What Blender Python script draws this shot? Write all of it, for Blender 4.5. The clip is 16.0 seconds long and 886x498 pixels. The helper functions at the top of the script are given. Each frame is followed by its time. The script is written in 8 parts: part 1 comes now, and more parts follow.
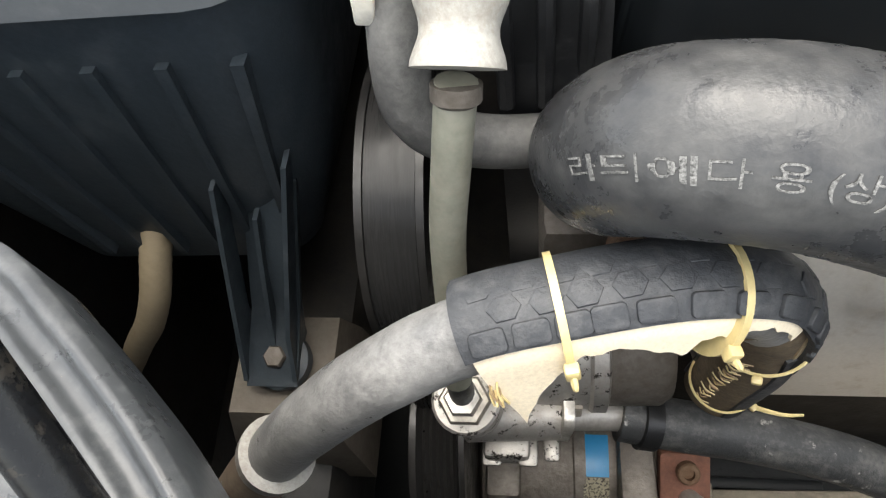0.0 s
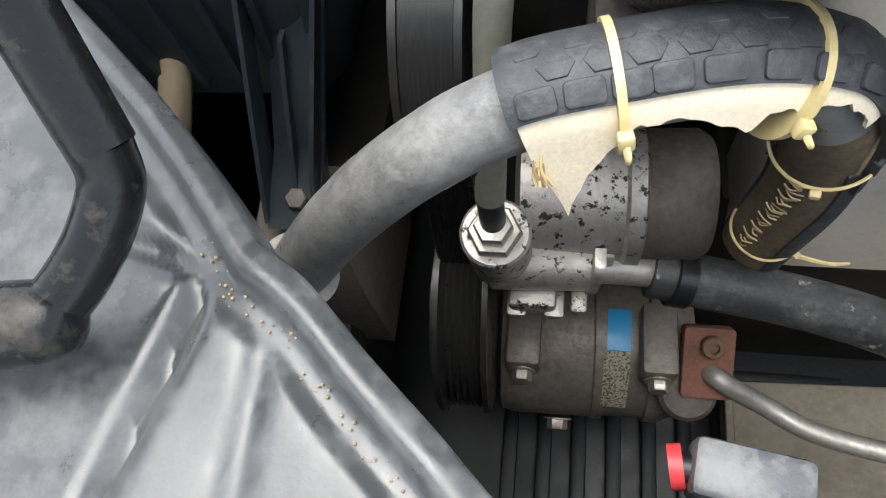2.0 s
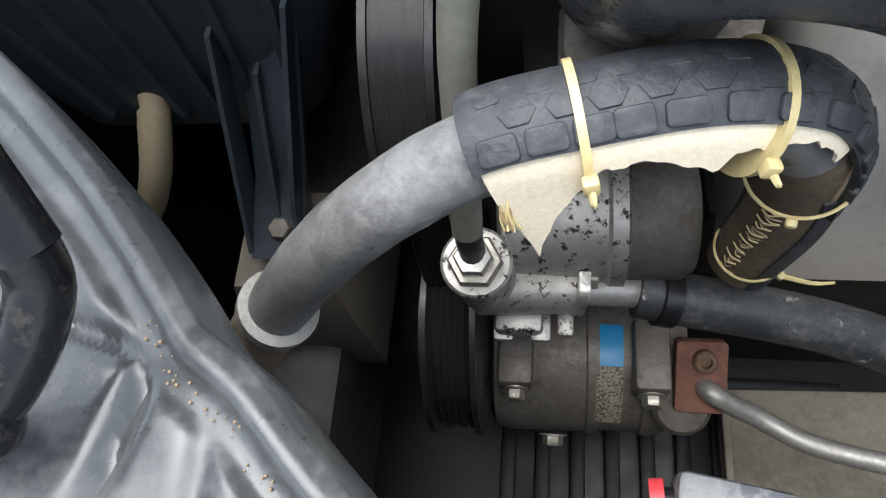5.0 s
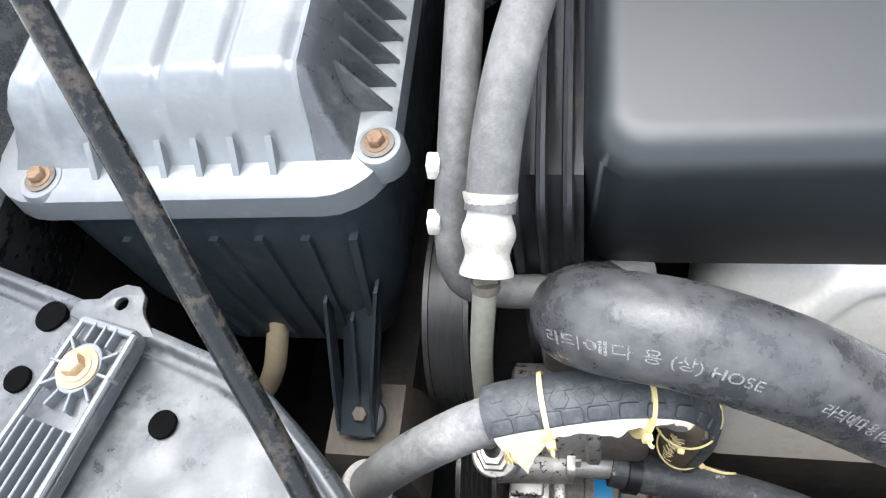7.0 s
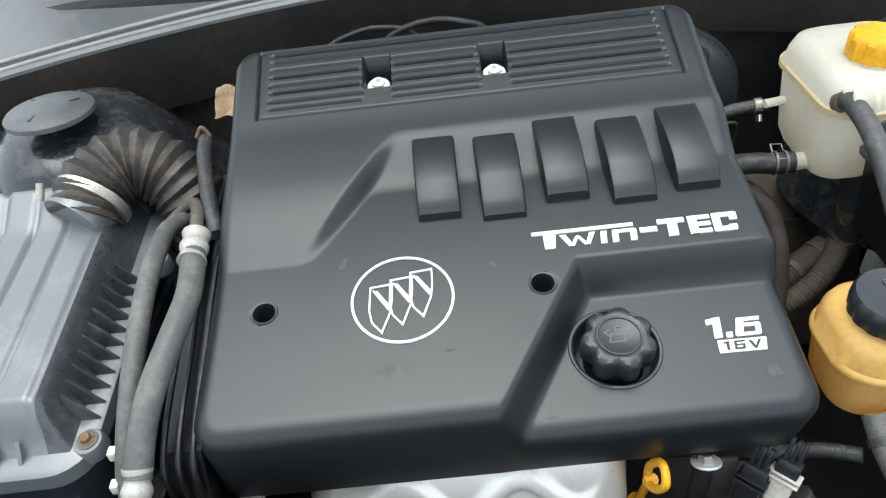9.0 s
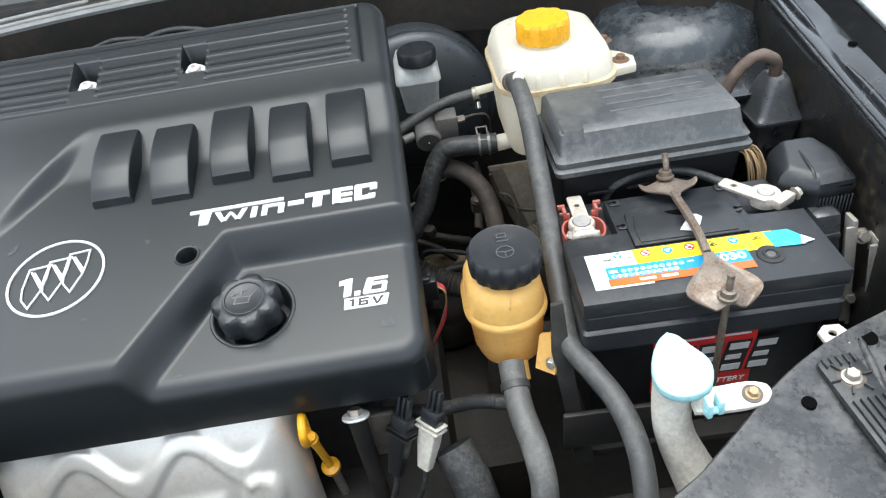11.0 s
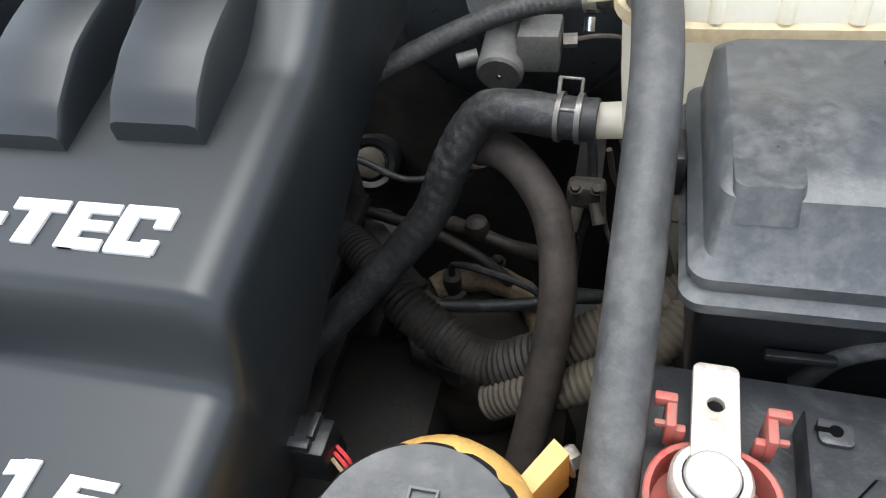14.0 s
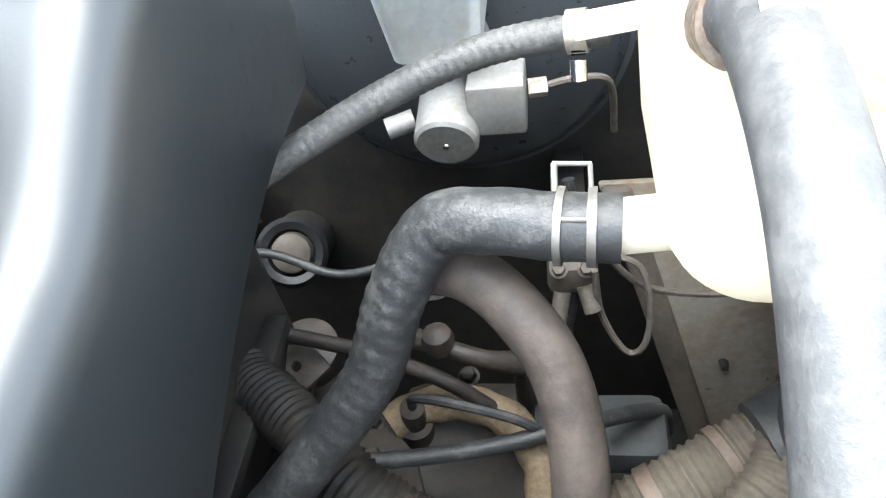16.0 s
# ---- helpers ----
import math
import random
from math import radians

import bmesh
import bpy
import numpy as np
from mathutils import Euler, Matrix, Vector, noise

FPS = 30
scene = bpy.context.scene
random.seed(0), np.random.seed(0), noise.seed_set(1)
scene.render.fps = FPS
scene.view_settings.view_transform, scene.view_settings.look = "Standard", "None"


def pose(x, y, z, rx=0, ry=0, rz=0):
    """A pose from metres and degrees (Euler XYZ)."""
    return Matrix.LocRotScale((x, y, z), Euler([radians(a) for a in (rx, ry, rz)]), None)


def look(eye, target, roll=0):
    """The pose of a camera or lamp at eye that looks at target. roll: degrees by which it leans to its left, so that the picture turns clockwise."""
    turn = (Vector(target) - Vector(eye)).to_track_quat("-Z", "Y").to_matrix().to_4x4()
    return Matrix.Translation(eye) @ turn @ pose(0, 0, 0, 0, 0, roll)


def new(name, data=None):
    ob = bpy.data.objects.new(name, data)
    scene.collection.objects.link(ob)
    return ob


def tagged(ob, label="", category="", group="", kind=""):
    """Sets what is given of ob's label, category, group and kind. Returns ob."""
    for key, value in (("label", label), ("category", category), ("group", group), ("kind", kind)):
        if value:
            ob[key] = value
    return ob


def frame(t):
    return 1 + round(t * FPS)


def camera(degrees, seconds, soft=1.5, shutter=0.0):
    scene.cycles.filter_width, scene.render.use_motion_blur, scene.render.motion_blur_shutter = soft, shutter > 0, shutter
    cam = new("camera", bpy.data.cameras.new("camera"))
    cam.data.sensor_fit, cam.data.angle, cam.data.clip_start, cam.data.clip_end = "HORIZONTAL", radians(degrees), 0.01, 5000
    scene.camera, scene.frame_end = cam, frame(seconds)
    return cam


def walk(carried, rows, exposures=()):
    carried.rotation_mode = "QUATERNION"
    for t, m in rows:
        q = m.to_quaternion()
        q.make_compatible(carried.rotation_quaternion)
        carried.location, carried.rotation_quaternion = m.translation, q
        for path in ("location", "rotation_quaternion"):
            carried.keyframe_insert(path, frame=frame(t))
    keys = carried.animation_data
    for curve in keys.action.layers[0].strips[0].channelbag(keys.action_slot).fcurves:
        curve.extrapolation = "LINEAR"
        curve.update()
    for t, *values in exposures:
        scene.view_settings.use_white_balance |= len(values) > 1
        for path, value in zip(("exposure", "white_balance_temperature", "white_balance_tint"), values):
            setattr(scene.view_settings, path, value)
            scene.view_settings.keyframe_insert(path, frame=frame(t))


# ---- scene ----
cam = camera(64.7, 16.0, soft=1.2)
PATH = [
    (0, (-0.074, 0.042, 0.963), (-0.337, 1.014, -0.765), -13.4),
    (0.5, (-0.077, 0.014, 0.945), (-0.367, 0.922, -0.813), -14.7),
    (1, (-0.078, 0.018, 0.94), (-0.369, 0.88, -0.842), -16.1),
    (1.5, (-0.081, 0.016, 0.936), (-0.375, 0.83, -0.867), -15.9),
    (2, (-0.081, 0.011, 0.933), (-0.384, 0.805, -0.877), -16.1),
    (2.5, (-0.08, 0.014, 0.934), (-0.388, 0.79, -0.884), -17.5),
    (3, (-0.081, 0.018, 0.936), (-0.392, 0.786, -0.884), -17.8),
    (3.5, (-0.081, 0.021, 0.935), (-0.391, 0.784, -0.887), -17.7),
    (4, (-0.083, 0.022, 0.932), (-0.39, 0.775, -0.895), -17.9),
    (4.2, (-0.082, 0.023, 0.932), (-0.385, 0.782, -0.893), -17.7),
    (6.5, (-0.055, 0.021, 1.001), (-0.43, 0.966, -0.721), -19.5),
    (7, (-0.05, 0.013, 1.096), (-0.456, 1.049, -0.566), -17.7),
    (7.5, (-0.032, -0.01, 1.189), (-0.043, 1.205, -0.399), -3.9),
    (8, (0.006, -0.059, 1.269), (0.134, 1.33, -0.164), -3.3),
    (8.5, (0.043, -0.096, 1.29), (0.184, 1.346, -0.088), -3.9),
    (9, (0.173, -0.117, 1.31), (0.113, 1.396, 0.004), -7.6),
    (9.5, (0.289, -0.134, 1.298), (0.072, 1.402, 0.036), -12.1),
    (10, (0.346, -0.21, 1.291), (0.33, 1.366, 0.059), -10.5),
    (10.2, (0.36, -0.244, 1.288), (0.41, 1.333, 0.06), -8.7),
    (12.3, (0.609, -0.13, 1.227), (0.468, 1.405, -0.047), -9.7),
    (12.5, (0.61, -0.138, 1.226), (0.463, 1.394, -0.051), -8.8),
    (13, (0.629, -0.084, 1.211), (0.249, 1.348, -0.134), -10.2),
    (13.5, (0.619, 0.075, 1.154), (0.153, 1.431, -0.24), -10.1),
    (14, (0.56, 0.204, 1.069), (0.082, 1.504, -0.375), -9.8),
    (14.5, (0.522, 0.276, 1.021), (0.01, 1.566, -0.419), -13.5),
    (15, (0.514, 0.319, 1.006), (0.066, 1.643, -0.425), -12.3),
    (15.5, (0.516, 0.338, 1.004), (0.128, 1.683, -0.424), -11.7),
    (16, (0.526, 0.344, 1.005), (0.185, 1.717, -0.409), -11.9),
]
EXPOSURES = [(0, 1.76, 7050, 8), (0.5, 1.68, 6980, 8), (1.0, 1.62, 6880, 8), (2.5, 1.54, 6560, 7), (4.2, 1.47, 6420, 6), (6.4, 1.84, 6300, 9), (7.0, 2.14, 6400, 9), (7.7, 1.35, 6430, 4), (8.5, 1.18, 6450, 4), (9.0, 1.22, 6430, 4), (10.2, 1.46, 6500, 5), (12.4, 1.25, 6400, 5), (13.5, 1.12, 6530, 7), (14.0, 1.5, 6420, 7), (14.5, 2.90, 6400, 7), (15.0, 3.38, 6400, 7), (15.5, 3.56, 6370, 6), (16, 3.52, 6330, 5)]
walk(cam, [(t, look(eye, target, roll)) for t, eye, target, roll in PATH], EXPOSURES)

# ---- sky and sun: an overcast day outdoors ----
world = bpy.data.worlds.new("sky")
scene.world = world
world.use_nodes = True
wn = world.node_tree
sky = wn.nodes.new("ShaderNodeTexSky")
sky.sky_type = "NISHITA"
sky.sun_disc = False
sky.sun_elevation = radians(78)
sky.sun_rotation = radians(-12)
sky.air_density, sky.dust_density, sky.ozone_density = 1.0, 1.5, 1.0
haze = wn.nodes.new("ShaderNodeHueSaturation")
haze.inputs["Saturation"].default_value = 0.38
wn.links.new(sky.outputs[0], haze.inputs["Color"])
wn.links.new(haze.outputs[0], wn.nodes["Background"].inputs[0])
wn.nodes["Background"].inputs[1].default_value = 0.19
sun = new("sun", bpy.data.lights.new("sun", "SUN"))
sun.data.energy, sun.data.angle, sun.data.color = 1.45, radians(55), (1.0, 0.985, 0.97)
sun.matrix_world = look((0.0, 0.30, 3.2), (0.2, 0.3, 0.8))

# ---- materials ----
def mat(name, col, rough=0.5, metal=0.0, dirt=None, amount=0.35, dscale=14.0, grain=0.12, gscale=260.0,
        bump=0.15, spec=0.5, trans=0.0, sss=0.0, alpha=None, spots=None, sscale=120.0, saw=0.56, coat=0.0, rvar=1.0, through_light=0.0, stretch=None):
    """A procedural surface: base colour, large soiling, fine grain, relief, optional dark pits."""
    m = bpy.data.materials.new(name)
    m.use_nodes = True
    nt = m.node_tree
    b = nt.nodes["Principled BSDF"]
    co = nt.nodes.new("ShaderNodeTexCoord")
    place = nt.nodes.new("ShaderNodeMapping")
    place.inputs["Scale"].default_value = stretch or (1, 1, 1)
    nt.links.new(co.outputs["Object"], place.inputs["Vector"])

    def noise_at(scale, detail, rough_=0.6):
        n = nt.nodes.new("ShaderNodeTexNoise")
        n.inputs["Scale"].default_value, n.inputs["Detail"].default_value, n.inputs["Roughness"].default_value = scale, detail, rough_
        nt.links.new(place.outputs[0], n.inputs["Vector"])
        return n

    def ramp(src, lo, hi, a=(0, 0, 0), c=(1, 1, 1)):
        r = nt.nodes.new("ShaderNodeValToRGB")
        r.color_ramp.elements[0].position, r.color_ramp.elements[1].position = lo, hi
        r.color_ramp.elements[0].color, r.color_ramp.elements[1].color = (*a, 1), (*c, 1)
        nt.links.new(src, r.inputs[0])
        return r.outputs[0]

    def mixc(fac, a, c, mode="MIX"):
        x = nt.nodes.new("ShaderNodeMix")
        x.data_type, x.blend_type = "RGBA", mode
        for s, v in ((x.inputs[0], fac), (x.inputs[6], a), (x.inputs[7], c)):
            if isinstance(v, (int, float)):
                s.default_value = v
            elif isinstance(v, tuple):
                s.default_value = (*v, 1)
            else:
                nt.links.new(v, s)
        return x.outputs[2]

    fine = noise_at(gscale, 3)
    base = mixc(1.0, col, ramp(fine.outputs[0], 0.3, 0.7, (1 - grain,) * 3, (1 + grain,) * 3), "MULTIPLY")
    rgh = ramp(noise_at(gscale * 0.22, 4).outputs[0], 0.3, 0.75, (max(rough - 0.09 * rvar, 0.03),) * 3, (min(rough + 0.1 * rvar, 1),) * 3)
    if dirt:
        big = noise_at(dscale, 8, 0.68)
        both = nt.nodes.new("ShaderNodeMix")
        both.inputs[0].default_value = 0.45
        nt.links.new(big.outputs[0], both.inputs[2])
        nt.links.new(noise_at(dscale * 6.5, 5, 0.7).outputs[0], both.inputs[3])
        mask = ramp(both.outputs[0], 0.60 - 0.38 * amount, 0.74 - 0.22 * amount, (0, 0, 0), (min(1, 0.35 + amount),) * 3)
        base = mixc(mask, base, dirt)
        rgh = mixc(mask, rgh, (0.85, 0.85, 0.85))
    if spots:
        pit = ramp(noise_at(sscale, 6, 0.7).outputs[0], saw, saw + 0.05)
        base = mixc(pit, base, spots)
        rgh = mixc(pit, rgh, (0.8, 0.8, 0.8))
    nt.links.new(base, b.inputs["Base Color"])
    nt.links.new(rgh, b.inputs["Roughness"])
    b.inputs["Metallic"].default_value = metal
    b.inputs["Specular IOR Level"].default_value = spec
    b.inputs["Transmission Weight"].default_value = trans
    b.inputs["Coat Weight"].default_value = coat
    if sss:
        b.inputs["Subsurface Weight"].default_value = sss
        b.inputs["Subsurface Radius"].default_value = (0.02, 0.016, 0.01)
        b.inputs["Subsurface Scale"].default_value = 0.6
    if bump:
        bp = nt.nodes.new("ShaderNodeBump")
        bp.inputs["Strength"].default_value, bp.inputs["Distance"].default_value = bump, 0.001
        nt.links.new(fine.outputs[0], bp.inputs["Height"])
        nt.links.new(bp.outputs[0], b.inputs["Normal"])
    if through_light:
        tr = nt.nodes.new("ShaderNodeBsdfTranslucent")
        nt.links.new(base, tr.inputs["Color"])
        mx = nt.nodes.new("ShaderNodeMixShader")
        mx.inputs[0].default_value = through_light
        nt.links.new(b.outputs[0], mx.inputs[1])
        nt.links.new(tr.outputs[0], mx.inputs[2])
        nt.links.new(mx.outputs[0], nt.nodes["Material Output"].inputs["Surface"])
    return m


M_COVER = mat("satin black moulded plastic", (0.0105, 0.0132, 0.0152), 0.41, dirt=(0.030, 0.034, 0.038), amount=0.10, dscale=14, bump=0.025, gscale=900, grain=0.06, spec=0.55, rvar=0.15, spots=(0.11, 0.11, 0.11), sscale=150, saw=0.75)
M_PLAST = mat("dusty black plastic", (0.019, 0.021, 0.024), 0.38, dirt=(0.062, 0.065, 0.068), amount=0.22, dscale=22, gscale=500, spots=(0.30, 0.30, 0.29), sscale=150, saw=0.715)
M_PLAST_CLEAN = mat("black plastic", (0.010, 0.0105, 0.0115), 0.38, dirt=(0.07, 0.07, 0.07), amount=0.15, dscale=30, gscale=600)
M_BOX = mat("scuffed grey-black box plastic, also lid side shade", (0.048, 0.051, 0.056), 0.33, dirt=(0.15, 0.15, 0.148), amount=0.26, dscale=30, gscale=500, spec=0.7)
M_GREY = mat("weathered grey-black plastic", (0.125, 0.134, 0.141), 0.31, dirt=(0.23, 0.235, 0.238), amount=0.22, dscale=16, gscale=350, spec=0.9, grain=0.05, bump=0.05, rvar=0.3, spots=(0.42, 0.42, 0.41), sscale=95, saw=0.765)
M_AIRBODY = mat("dull blue-black plastic", (0.026, 0.034, 0.041), 0.40, dirt=(0.075, 0.086, 0.094), amount=0.22, dscale=16, gscale=350)
M_RUBBER = mat("dusty black rubber hose", (0.026, 0.027, 0.028), 0.5, dirt=(0.15, 0.146, 0.138), amount=0.30, dscale=40, gscale=700, bump=0.3, spots=(0.26, 0.25, 0.235), sscale=110, saw=0.685)
M_RUBBER_GREY = mat("grey dust-covered rubber hose", (0.078, 0.077, 0.074), 0.5, dirt=(0.20, 0.195, 0.183), amount=0.38, dscale=24, gscale=700, bump=0.3, spots=(0.30, 0.29, 0.27), sscale=130, saw=0.70)
M_RUBBER_BROWN = mat("brownish dusty rubber hose", (0.036, 0.029, 0.025), 0.65, dirt=(0.098, 0.077, 0.063), amount=0.40, dscale=20, gscale=600, bump=0.3)
M_RADHOSE = mat("woven-print black radiator hose", (0.036, 0.037, 0.039), 0.25, dirt=(0.125, 0.122, 0.116), amount=0.32, dscale=11, gscale=500, bump=0.18)
M_TYRE = mat("old bicycle tyre rubber", (0.040, 0.043, 0.048), 0.55, dirt=(0.15, 0.15, 0.15), amount=0.25, dscale=40, gscale=600, bump=0.35)
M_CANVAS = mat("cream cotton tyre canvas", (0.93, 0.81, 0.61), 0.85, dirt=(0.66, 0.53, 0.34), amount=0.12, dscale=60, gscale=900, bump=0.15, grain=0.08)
M_CANVAS_DARK = mat("dark brown tyre canvas", (0.20, 0.15, 0.095), 0.85, dirt=(0.09, 0.07, 0.05), amount=0.5, dscale=60, gscale=700, bump=0.5)
M_TIE = mat("yellowed nylon", (0.70, 0.56, 0.27), 0.35, dirt=(0.46, 0.34, 0.15), amount=0.15, dscale=80, sss=0.1)
M_ALLOY = mat("bare cast aluminium", (0.62, 0.60, 0.56), 0.38, metal=0.85, dirt=(0.32, 0.28, 0.23), amount=0.35, dscale=24, gscale=500, bump=0.35)
M_ALLOY_PIT = mat("pitted cast aluminium", (0.43, 0.41, 0.38), 0.45, metal=0.7, dirt=(0.25, 0.22, 0.19), amount=0.3, dscale=40, spots=(0.045, 0.04, 0.036), sscale=190, saw=0.56, bump=0.4)
M_ALLOY_DULL = mat("oxidised grey casting", (0.125, 0.11, 0.095), 0.55, metal=0.35, dirt=(0.07, 0.057, 0.044), amount=0.45, dscale=30, gscale=300, bump=0.4)
M_VALVE = mat("silver valve cover casting", (0.88, 0.84, 0.77), 0.33, metal=0.5, dirt=(0.60, 0.52, 0.41), amount=0.18, dscale=18, gscale=500, bump=0.03, grain=0.04, rvar=0.4)
M_STEEL = mat("zinc plated steel", (0.48, 0.45, 0.40), 0.45, metal=0.8, dirt=(0.30, 0.24, 0.17), amount=0.35, dscale=60, gscale=600)
M_RUST = mat("rusty bolt steel", (0.21, 0.135, 0.085), 0.65, metal=0.3, dirt=(0.12, 0.06, 0.032), amount=0.5, dscale=90, gscale=600, bump=0.5)
M_BRASS = mat("yellow passivated bolt", (0.40, 0.29, 0.17), 0.5, metal=0.5, dirt=(0.24, 0.13, 0.065), amount=0.35, dscale=90, gscale=500)
M_RUSTPLATE = mat("rust red bracket steel", (0.23, 0.10, 0.065), 0.75, dirt=(0.13, 0.06, 0.045), amount=0.5, dscale=60, gscale=400, bump=0.5)
M_STRAP = mat("brown rusted clamp steel", (0.20, 0.17, 0.142), 0.40, metal=0.5, dirt=(0.13, 0.07, 0.038), amount=0.45, dscale=60, gscale=500, bump=0.4)
M_CLIP = mat("dull spring steel", (0.19, 0.185, 0.175), 0.42, metal=0.6, dirt=(0.16, 0.13, 0.10), amount=0.3, dscale=90)
M_CHROME = mat("polished fastener", (0.80, 0.80, 0.80), 0.22, metal=1.0, grain=0.05)
M_WASHER = mat("bright zinc washer", (0.80, 0.80, 0.79), 0.42, metal=0.35, grain=0.05)
M_PIPE = mat("bare aluminium pipe", (0.46, 0.44, 0.41), 0.46, metal=0.65, dirt=(0.35, 0.32, 0.28), amount=0.3, dscale=60)
M_FERRULE = mat("whitish crimped aluminium", (0.40, 0.385, 0.35), 0.55, metal=0.25, dirt=(0.27, 0.235, 0.19), amount=0.35, dscale=70, gscale=500, bump=0.3)
M_PAINT = mat("dull black body paint", (0.017, 0.019, 0.021), 0.24, dirt=(0.12, 0.115, 0.105), amount=0.24, dscale=13, gscale=500, coat=0.3, bump=0.05)
M_SUPPORT = mat("satin grey-black painted panel", (0.043, 0.046, 0.048), 0.31, dirt=(0.15, 0.152, 0.15), amount=0.33, dscale=30, gscale=400, bump=0.08, spec=0.75, coat=0.08, spots=(0.20, 0.15, 0.10), sscale=210, saw=0.735)
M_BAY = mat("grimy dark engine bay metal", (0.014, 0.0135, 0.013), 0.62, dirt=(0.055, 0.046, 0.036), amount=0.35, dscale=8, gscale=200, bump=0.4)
M_BAYTAN = mat("dusty tan underbody metal", (0.085, 0.072, 0.057), 0.7, dirt=(0.03, 0.026, 0.021), amount=0.45, dscale=9, gscale=200, bump=0.3)
M_LOOM = mat("dusty corrugated loom", (0.105, 0.088, 0.066), 0.75, dirt=(0.050, 0.042, 0.034), amount=0.40, dscale=30, gscale=400, bump=0.4)
M_TAPE = mat("brown loom tape", (0.13, 0.092, 0.070), 0.6, dirt=(0.055, 0.045, 0.037), amount=0.4, dscale=40, gscale=300, bump=0.4)
M_TANK = mat("yellowed white translucent plastic", (0.95, 0.91, 0.80), 0.34, dirt=(0.86, 0.76, 0.55), amount=0.14, dscale=9, through_light=0.5, gscale=200, bump=0.0, grain=0.02)
M_TANKSEAM = mat("brown-stained tank seam", (0.76, 0.62, 0.40), 0.5, dirt=(0.82, 0.74, 0.56), amount=0.45, dscale=30, through_light=0.4)
M_YELLOWCAP = mat("orange yellow cap plastic", (0.80, 0.40, 0.015), 0.36, dirt=(0.45, 0.19, 0.01), amount=0.25, dscale=70, sss=0.1, bump=0.05)
M_AMBER = mat("amber aged reservoir plastic", (0.92, 0.60, 0.20), 0.22, dirt=(0.60, 0.29, 0.06), amount=0.24, dscale=26, through_light=0.4, gscale=200, bump=0.03, grain=0.04)
M_DIP = mat("orange dipstick plastic", (0.86, 0.42, 0.02), 0.35, dirt=(0.40, 0.17, 0.02), amount=0.2, dscale=120)
M_MINT = mat("pale blue washer cap plastic", (0.35, 0.64, 0.68), 0.45, dirt=(0.50, 0.72, 0.73), amount=0.2, dscale=30, bump=0.05)
M_WHITEPL = mat("off-white dusty plastic", (0.64, 0.61, 0.54), 0.5, dirt=(0.36, 0.32, 0.26), amount=0.35, dscale=30, sss=0.1)
M_WHITE = mat("white label", (0.80, 0.80, 0.79), 0.45, grain=0.03, dirt=(0.66, 0.66, 0.64), amount=0.2, dscale=40, bump=0)
M_YEL = mat("yellow label", (0.86, 0.68, 0.02), 0.4, grain=0.03, dirt=(0.72, 0.58, 0.08), amount=0.15, dscale=50, bump=0)
M_BLUE = mat("blue label", (0.015, 0.27, 0.56), 0.4, grain=0.04, dirt=(0.10, 0.32, 0.52), amount=0.15, dscale=50, bump=0)
M_CYAN = mat("cyan label", (0.03, 0.50, 0.72), 0.4, grain=0.04, dirt=(0.25, 0.55, 0.66), amount=0.2, dscale=50, bump=0)
M_ORANGE = mat("orange red label", (0.72, 0.13, 0.025), 0.4, grain=0.04, bump=0)
M_RED = mat("red label", (0.70, 0.026, 0.022), 0.38, grain=0.06, dirt=(0.30, 0.02, 0.02), amount=0.2, dscale=60, bump=0)
M_REDPL = mat("red terminal cover plastic", (0.48, 0.05, 0.04), 0.33, dirt=(0.22, 0.13, 0.10), amount=0.62, dscale=55)
M_LEAD = mat("tinned terminal clamp", (0.62, 0.58, 0.52), 0.42, metal=0.55, dirt=(0.46, 0.36, 0.27), amount=0.4, dscale=90, bump=0.4)
M_SILVERPRINT = mat("silver print", (0.69, 0.69, 0.69), 0.35, metal=0.15, grain=0.05, bump=0)
M_PALEPRINT = mat("worn pale hose print", (0.15, 0.148, 0.142), 0.6, grain=0.9, gscale=1400, bump=0)
M_OCHRE = mat("ochre small print", (0.55, 0.38, 0.02), 0.5, bump=0)
M_TEAL = mat("teal print", (0.02, 0.28, 0.32), 0.5, bump=0)
M_FAINT = mat("faint grey cap print", (0.10, 0.10, 0.105), 0.5, bump=0)
M_DARK = mat("black gap", (0.004, 0.004, 0.004), 0.9, bump=0, spec=0.0)
M_BELT = mat("polished rubber belt back", (0.018, 0.018, 0.018), 0.27, dirt=(0.045, 0.041, 0.038), amount=0.22, dscale=40, gscale=500, bump=0.03, spec=0.22, stretch=(6, 0.3, 0.3))
M_PULLEY = mat("worn pulley steel", (0.022, 0.0215, 0.021), 0.34, metal=0.3, dirt=(0.025, 0.022, 0.02), amount=0.35, dscale=40)
M_FELT = mat("tan insulation felt", (0.36, 0.26, 0.155), 0.95, dirt=(0.20, 0.14, 0.08), amount=0.5, dscale=60, gscale=250, bump=1.0)
M_GROUND = mat("pale concrete ground", (0.46, 0.45, 0.43), 0.85, dirt=(0.36, 0.35, 0.33), amount=0.4, dscale=1.5, gscale=60)
M_REDWIRE = mat("red wire sleeve", (0.60, 0.05, 0.06), 0.45)
M_WIRE = mat("brown copper wires", (0.36, 0.25, 0.14), 0.5)


# ---- shapes ----
LAY = Matrix()


